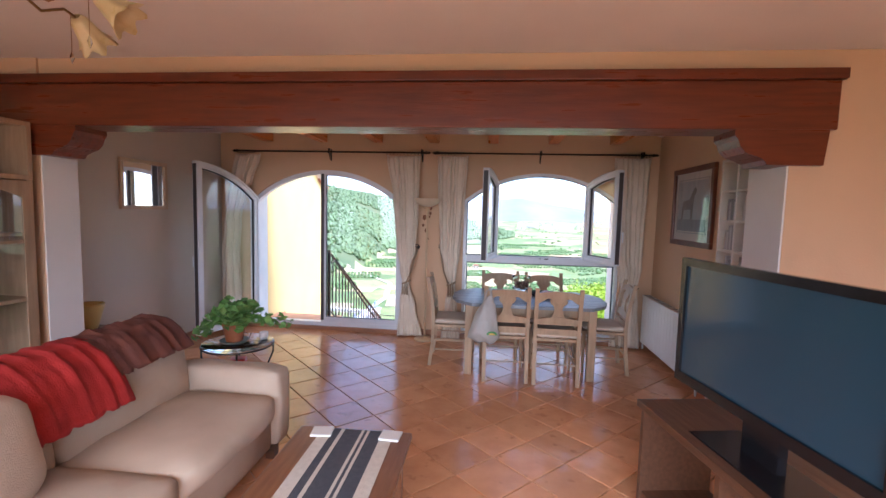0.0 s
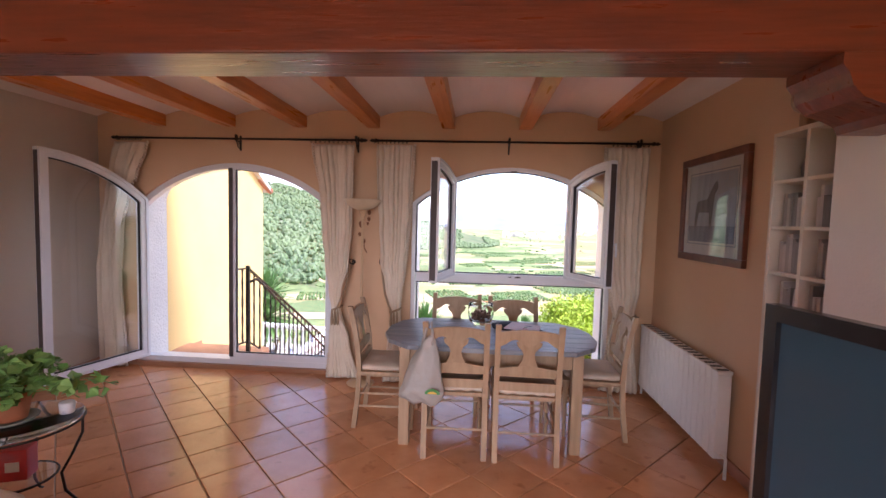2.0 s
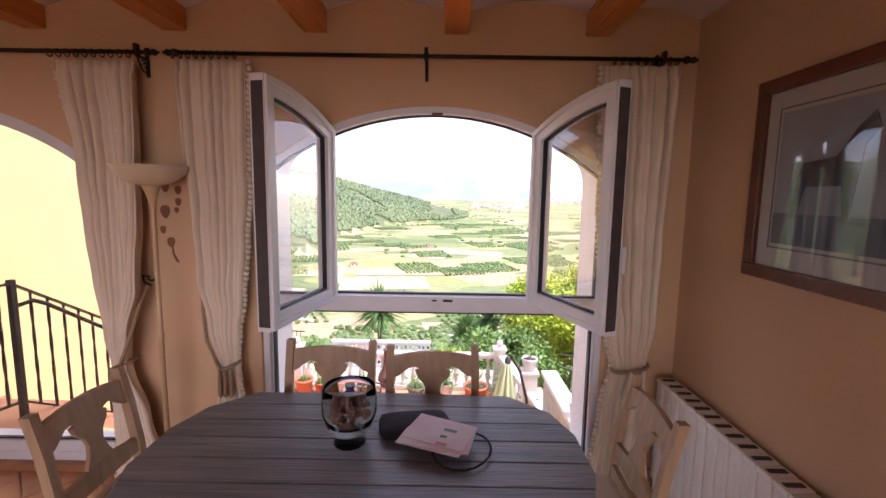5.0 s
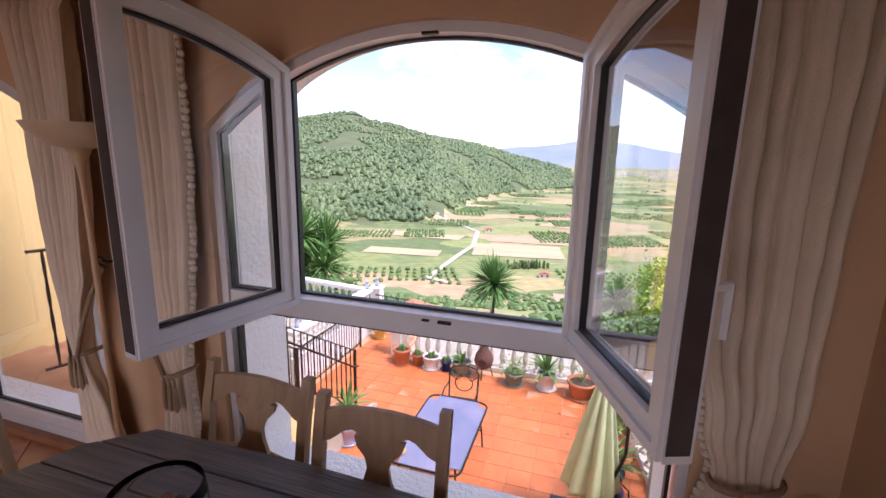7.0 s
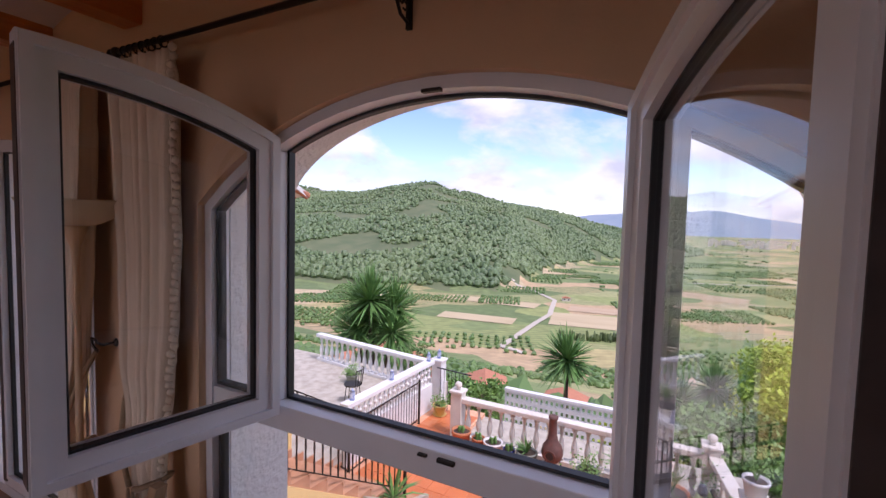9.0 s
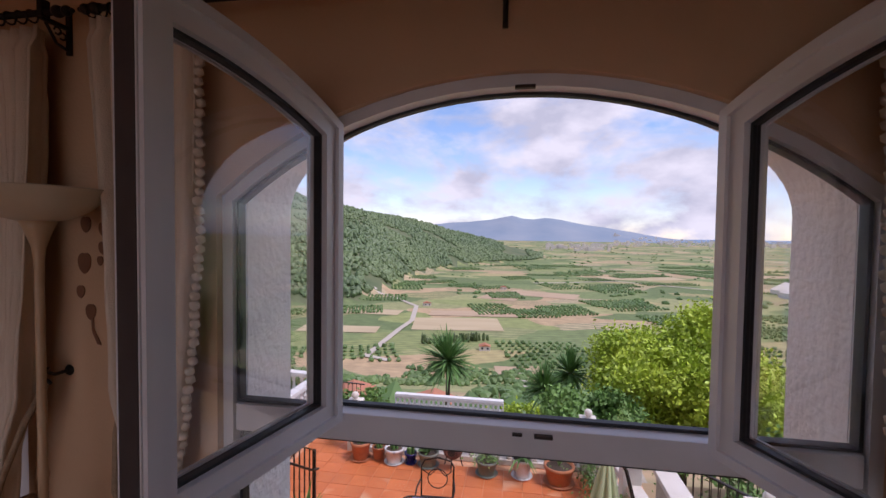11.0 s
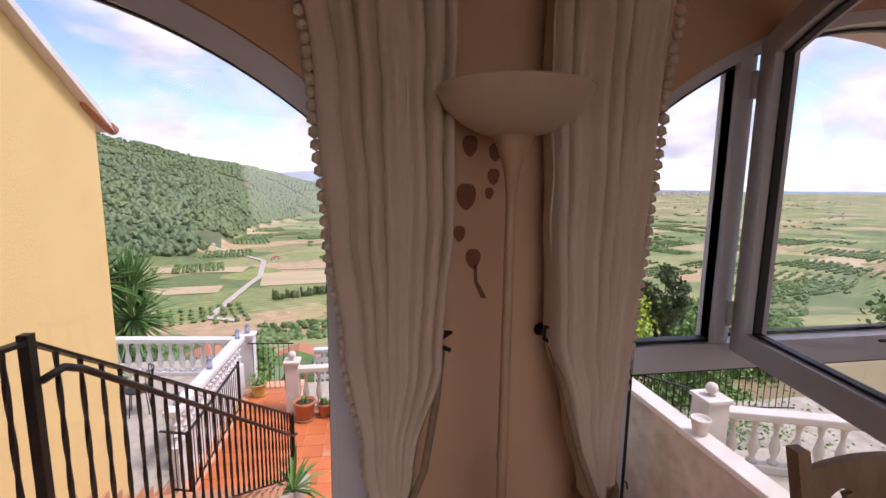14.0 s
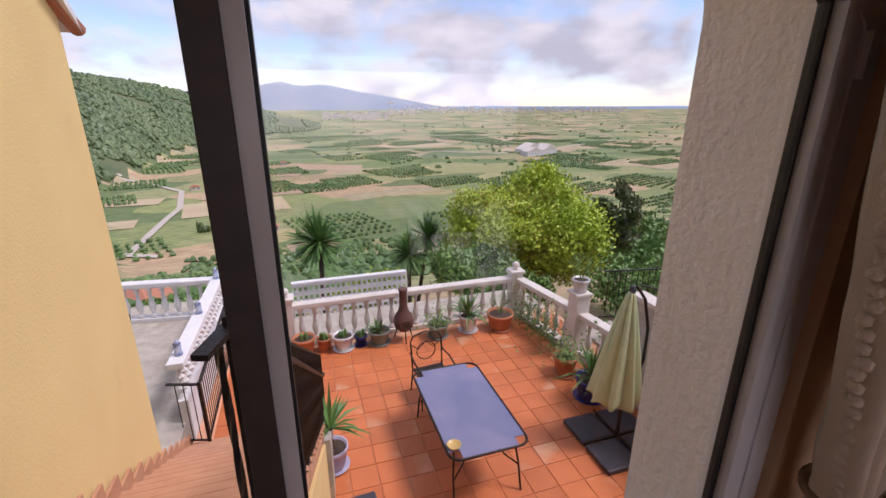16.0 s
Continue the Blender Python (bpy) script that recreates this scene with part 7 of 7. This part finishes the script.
# ---- trees and shrubs ----
def tree(x, y, z, height, crown, clumps, per, size, material, label, seed, tall=1.0, trunk_r=0.18):
    """A tapered trunk with limbs and a crown of many leaves in uneven clumps."""
    rng = random.Random(seed)
    t = thing("tree", pose(gx(x, y), y, z), label, "tree")
    fork = height * 0.35
    part("trunk", tube([(0, 0, 0), (0.1, 0.05, fork * 0.5), (0.05, 0.1, fork), (0.15, 0.0, height * 0.6)], trunk_r, 8, None, trunk_r * 0.45), M_BARK, t, "", True)
    cz = height - crown * tall
    cents, limbs, lobes = [], bmesh.new(), []
    for k in range(13):
        a, up = k * 2.4 + rng.uniform(-0.4, 0.4), rng.uniform(-0.75, 0.8)
        out = crown * math.sqrt(1 - up * up) * rng.uniform(0.45, 0.85) * (0.75 - 0.45 * up if tall > 1.3 else 1)
        lobes.append((Vector((out * math.cos(a), out * math.sin(a), cz + up * crown * 0.72 * tall)), crown * rng.uniform(0.26, 0.46)))
    for k in range(clumps):
        lobe = lobes[k % len(lobes)]
        d = Vector((rng.gauss(0, 1), rng.gauss(0, 1), rng.gauss(0, 1))).normalized()
        r = lobe[1] * rng.uniform(0.5, 1.0)
        c = lobe[0] + Vector((d.x * r, d.y * r, d.z * r * min(tall, 1.0) * 0.8))
        cents.append(c)
        if k % 4 == 0:
            tube([(0.05, 0.1, fork), (c.x * 0.5, c.y * 0.5, (fork + c.z) / 2 + 0.2), c], trunk_r * 0.32, 5, limbs, 0.015)
    part("limbs", limbs, M_BARK, t, "", True)
    n = clumps * per
    v = np.zeros((n * 4, 3))
    R = np.random.RandomState(seed)
    cen = np.array(cents)[np.repeat(np.arange(clumps), per)]
    spread = crown * 0.10
    pos = cen + R.normal(0, 1, (n, 3)) * spread * np.array((1, 1, 0.7))
    u = R.normal(0, 1, (n, 3))
    u /= np.linalg.norm(u, axis=1)[:, None]
    w = np.cross(u, R.normal(0, 1, (n, 3)))
    w /= np.linalg.norm(w, axis=1)[:, None]
    s = size * R.uniform(0.6, 1.3, (n, 1))
    v[0::4], v[1::4], v[2::4], v[3::4] = pos - u * s * 0.6, pos + w * s * 0.35, pos + u * s * 0.6, pos - w * s * 0.35
    ob = raw("crown", v.tolist(), (np.arange(n * 4).reshape(-1, 4)).tolist(), material, t, False, "leafy crown")
    ob["kind"] = "stuff"
    return t


tree(9.7, 14.3, -7.7, 7.3, 3.1, 330, 330, 0.12, M_LIME, "broad lime green tree in the garden below", 41, 0.92)
tree(14.3, 14.6, -8.2, 7.3, 1.3, 80, 200, 0.14, M_DARKTREE, "dark green conifer beside the lime green tree", 42, 1.7, 0.14)
tree(6.3, 11.0, -6.6, 4.3, 1.75, 90, 200, 0.13, M_SHRUB, "dense green shrub behind the balustrade", 43, 0.8, 0.08)
tree(17.5, 15.5, -8.4, 5.6, 2.6, 70, 90, 0.18, M_SHRUB, "green garden tree with a rounded crown", 44, 0.8)
tree(12.5, 10.0, -6.4, 4.4, 2.2, 70, 90, 0.14, M_SHRUB, "green hedge tree beside the lower path", 45, 0.8)
tree(9.0, 6.9, -4.4, 3.0, 1.6, 60, 80, 0.11, M_SHRUB, "leafy shrub beyond the terrace pillar", 46, 0.75, 0.07)
tree(22.0, 9.0, -6.5, 6.0, 3.0, 80, 90, 0.2, M_SHRUB, "green tree at the garden edge", 47, 0.8)
tree(-3.5, 17.5, -9.3, 4.6, 2.2, 70, 80, 0.16, M_SHRUB, "green tree below the terrace", 48, 0.75)
tree(-9.0, 20.0, -10.4, 5.2, 2.6, 70, 80, 0.18, M_ORCHARD, "green tree below the white terrace", 49, 0.75)
tree(4.5, 18.0, -9.4, 3.8, 1.9, 60, 80, 0.15, M_LIME, "light green tree below the terrace", 50, 0.8)
tree(-13, 26.0, -12.6, 5.5, 2.8, 60, 80, 0.2, M_ORCHARD, "green tree among the village houses", 51, 0.75)
rng = random.Random(77)
bm = bmesh.new()
leaf_cloud([Vector((5.03 + rng.gauss(0, 0.13), 6.35 + rng.uniform(-0.75, 0.8), TZ + abs(rng.gauss(0.28, 0.24)))) for _ in range(1500)], 0.045, rng, bm)
tagged(part("creeper", bm, M_SHRUB), "green creeper growing over the balustrade", "creeper", kind="stuff")
bm = bmesh.new()
leaf_cloud([Vector((7.2 + rng.gauss(0, 1.0), 4.9 + rng.gauss(0, 0.5), -2.6 + abs(rng.gauss(0, 0.35)))) for _ in range(2600)], 0.06, rng, bm)
tagged(part("ground_shrubs", bm, M_SHRUB), "low green shrubs beyond the garden wall", "shrub", kind="stuff")
setting(part("garden_bank", bx(5.9, 12, 3.8, 6.2, -5.5, -2.7), M_STONE))


def palm(x, y, z, trunk, crown, heads, label, seed):
    rng = random.Random(seed)
    t = thing("palm", pose(gx(x, y), y, z), label, "palm", "garden palms")
    for hx, hy, hz in heads:
        part("trunk", tube([(0, 0, 0), (hx * 0.5, hy * 0.5, trunk * 0.5), (hx, hy, trunk + hz)], 0.10, 8, None, 0.07), M_BARK, t, "", True)
        bm = bmesh.new()
        spiky(bm, (hx, hy, trunk + hz), 230, crown, 0.045, rng, (-0.85, 1.5), 0.08)
        part("crown", bm, M_YUCCA, t, "spiky green leaf crown")["kind"] = "stuff"
    return t


palm(1.92, 13.84, -7.5, 4.75, 1.25, [(0, 0, 0)], "single-trunk palm in the lower garden", 61)
palm(5.4, 15.6, -8.1, 4.0, 1.1, [(0, 0, 0), (1.0, 0.8, 0.4)], "pair of palms behind the lower garden wall", 62)
palm(-5.6, 13.2, -7.2, 4.9, 1.45, [(0, 0, 0), (0.8, 0.3, 0.6), (-0.8, 0.4, 0.5), (0.3, -0.6, 1.0), (1.1, -0.3, -0.2), (-0.4, -0.5, -0.3)], "clustered yucca palms beside the white terrace", 63)


# ---- floor tiles ----
def clip_rect(poly, x0, x1, y0, y1):
    poly = [(y, x) for x, y in clip_y(poly, y0, y1)]
    return [(y, x) for x, y in clip_y(poly, x0, x1)] if len(poly) > 2 else []


def tile_mesh(poly, thick, edge):
    """A tile of the given outline with softened upper edges."""
    n = len(poly)
    cx, cy = sum(p[0] for p in poly) / n, sum(p[1] for p in poly) / n
    def inner(p, k):
        d = math.hypot(p[0] - cx, p[1] - cy)
        f = 1 - k / d if d > k else 0
        return (cx + (p[0] - cx) * f, cy + (p[1] - cy) * f)
    v = [(x, y, -thick) for x, y in poly] + [(x, y, -edge) for x, y in poly] + [(*inner(p, edge * 1.6), 0.0) for p in poly]
    f = [tuple(range(2 * n, 3 * n))]
    for i in range(n):
        j = (i + 1) % n
        f += [(i, j, n + j, n + i), (n + i, n + j, 2 * n + j, 2 * n + i)]
    return v, f


HALF_D = 0.472 / 2 - 0.005
diamond = [(HALF_D, 0), (0, HALF_D), (-HALF_D, 0), (0, -HALF_D)]
full = None
rest_v, rest_f = [], []
for a in range(-40, 40):
    for b in range(-40, 40):
        s, d = 0.727 + 0.472 * (a + 0.5), 3.113 + 0.472 * (b + 0.5)
        cx, cy = (s + d) / 2, (s - d) / 2
        if not (-1.9 < cx < 6.4 and -7.8 < cy < 0.3):
            continue
        poly = [(cx + x, cy + y) for x, y in diamond]
        cut = clip_rect(poly, -1.6, 6.2, -7.5, 0.0)
        if len(cut) < 3:
            continue
        whole = all(-1.6 < x < 6.2 and -7.5 < y < 0.0 for x, y in poly)
        near = -0.65 < cx < 5.07 and cy > -4.6
        if near and whole:
            if full is None:
                v, f = tile_mesh(diamond, 0.012, 0.003)
                full = raw("tile", v, f, M_TILE, floor)
                full.matrix_basis = pose(cx, cy, 0)
            else:
                o = new("tile", full.data)
                o.parent = floor
                o.matrix_basis = pose(cx, cy, 0, rng.uniform(-0.15, 0.15), rng.uniform(-0.15, 0.15))
        else:
            mx, my = sum(p[0] for p in cut) / len(cut), sum(p[1] for p in cut) / len(cut)
            v, f = tile_mesh([(x - mx, y - my) for x, y in cut], 0.012, 0.003)
            if near:
                raw("tile", v, f, M_TILE, floor).matrix_basis = pose(mx, my, 0)
            else:
                k = len(rest_v)
                rest_v += [(x + mx, y + my, z) for x, y, z in v]
                rest_f += [tuple(i + k for i in q) for q in f]
raw("outer_tiles", rest_v, rest_f, M_TILE, floor)["kind"] = "stuff"

# terrace tiles
TS = 0.335
v, f = tile_mesh([(-TS / 2 + 0.004, -TS / 2 + 0.004), (TS / 2 - 0.004, -TS / 2 + 0.004), (TS / 2 - 0.004, TS / 2 - 0.004), (-TS / 2 + 0.004, TS / 2 - 0.004)], 0.012, 0.003)
full = None
rv, rf = [], []
count = 0
for i in range(-3, 19):
    for j in range(0, 26):
        x, y = -0.05 + TS * i, 0.75 + TS * j
        if not (-0.6 < x < 5.75 and 0.6 < y < 8.45) or (x < 0.7 and y < 4.6) or (x > 0.4 and y > 7.1):
            continue
        if count < 298 and y > 2.0 and y < 7.2 and -0.2 < x < 5.0:
            count += 1
            if full is None:
                full = raw("tile", v, f, M_TERR, terrace)
                full.matrix_basis = pose(x, y, TZ)
            else:
                o = new("tile", full.data)
                o.parent = terrace
                o.matrix_basis = pose(x, y, TZ + rng.uniform(-0.001, 0.001), rng.uniform(-0.2, 0.2), rng.uniform(-0.2, 0.2))
        else:
            k = len(rv)
            rv += [(a + x, b + y, c + TZ) for a, b, c in v]
            rf += [tuple(q + k for q in g) for g in f]
raw("outer_tiles", rv, rf, M_TERR, terrace)["kind"] = "stuff"
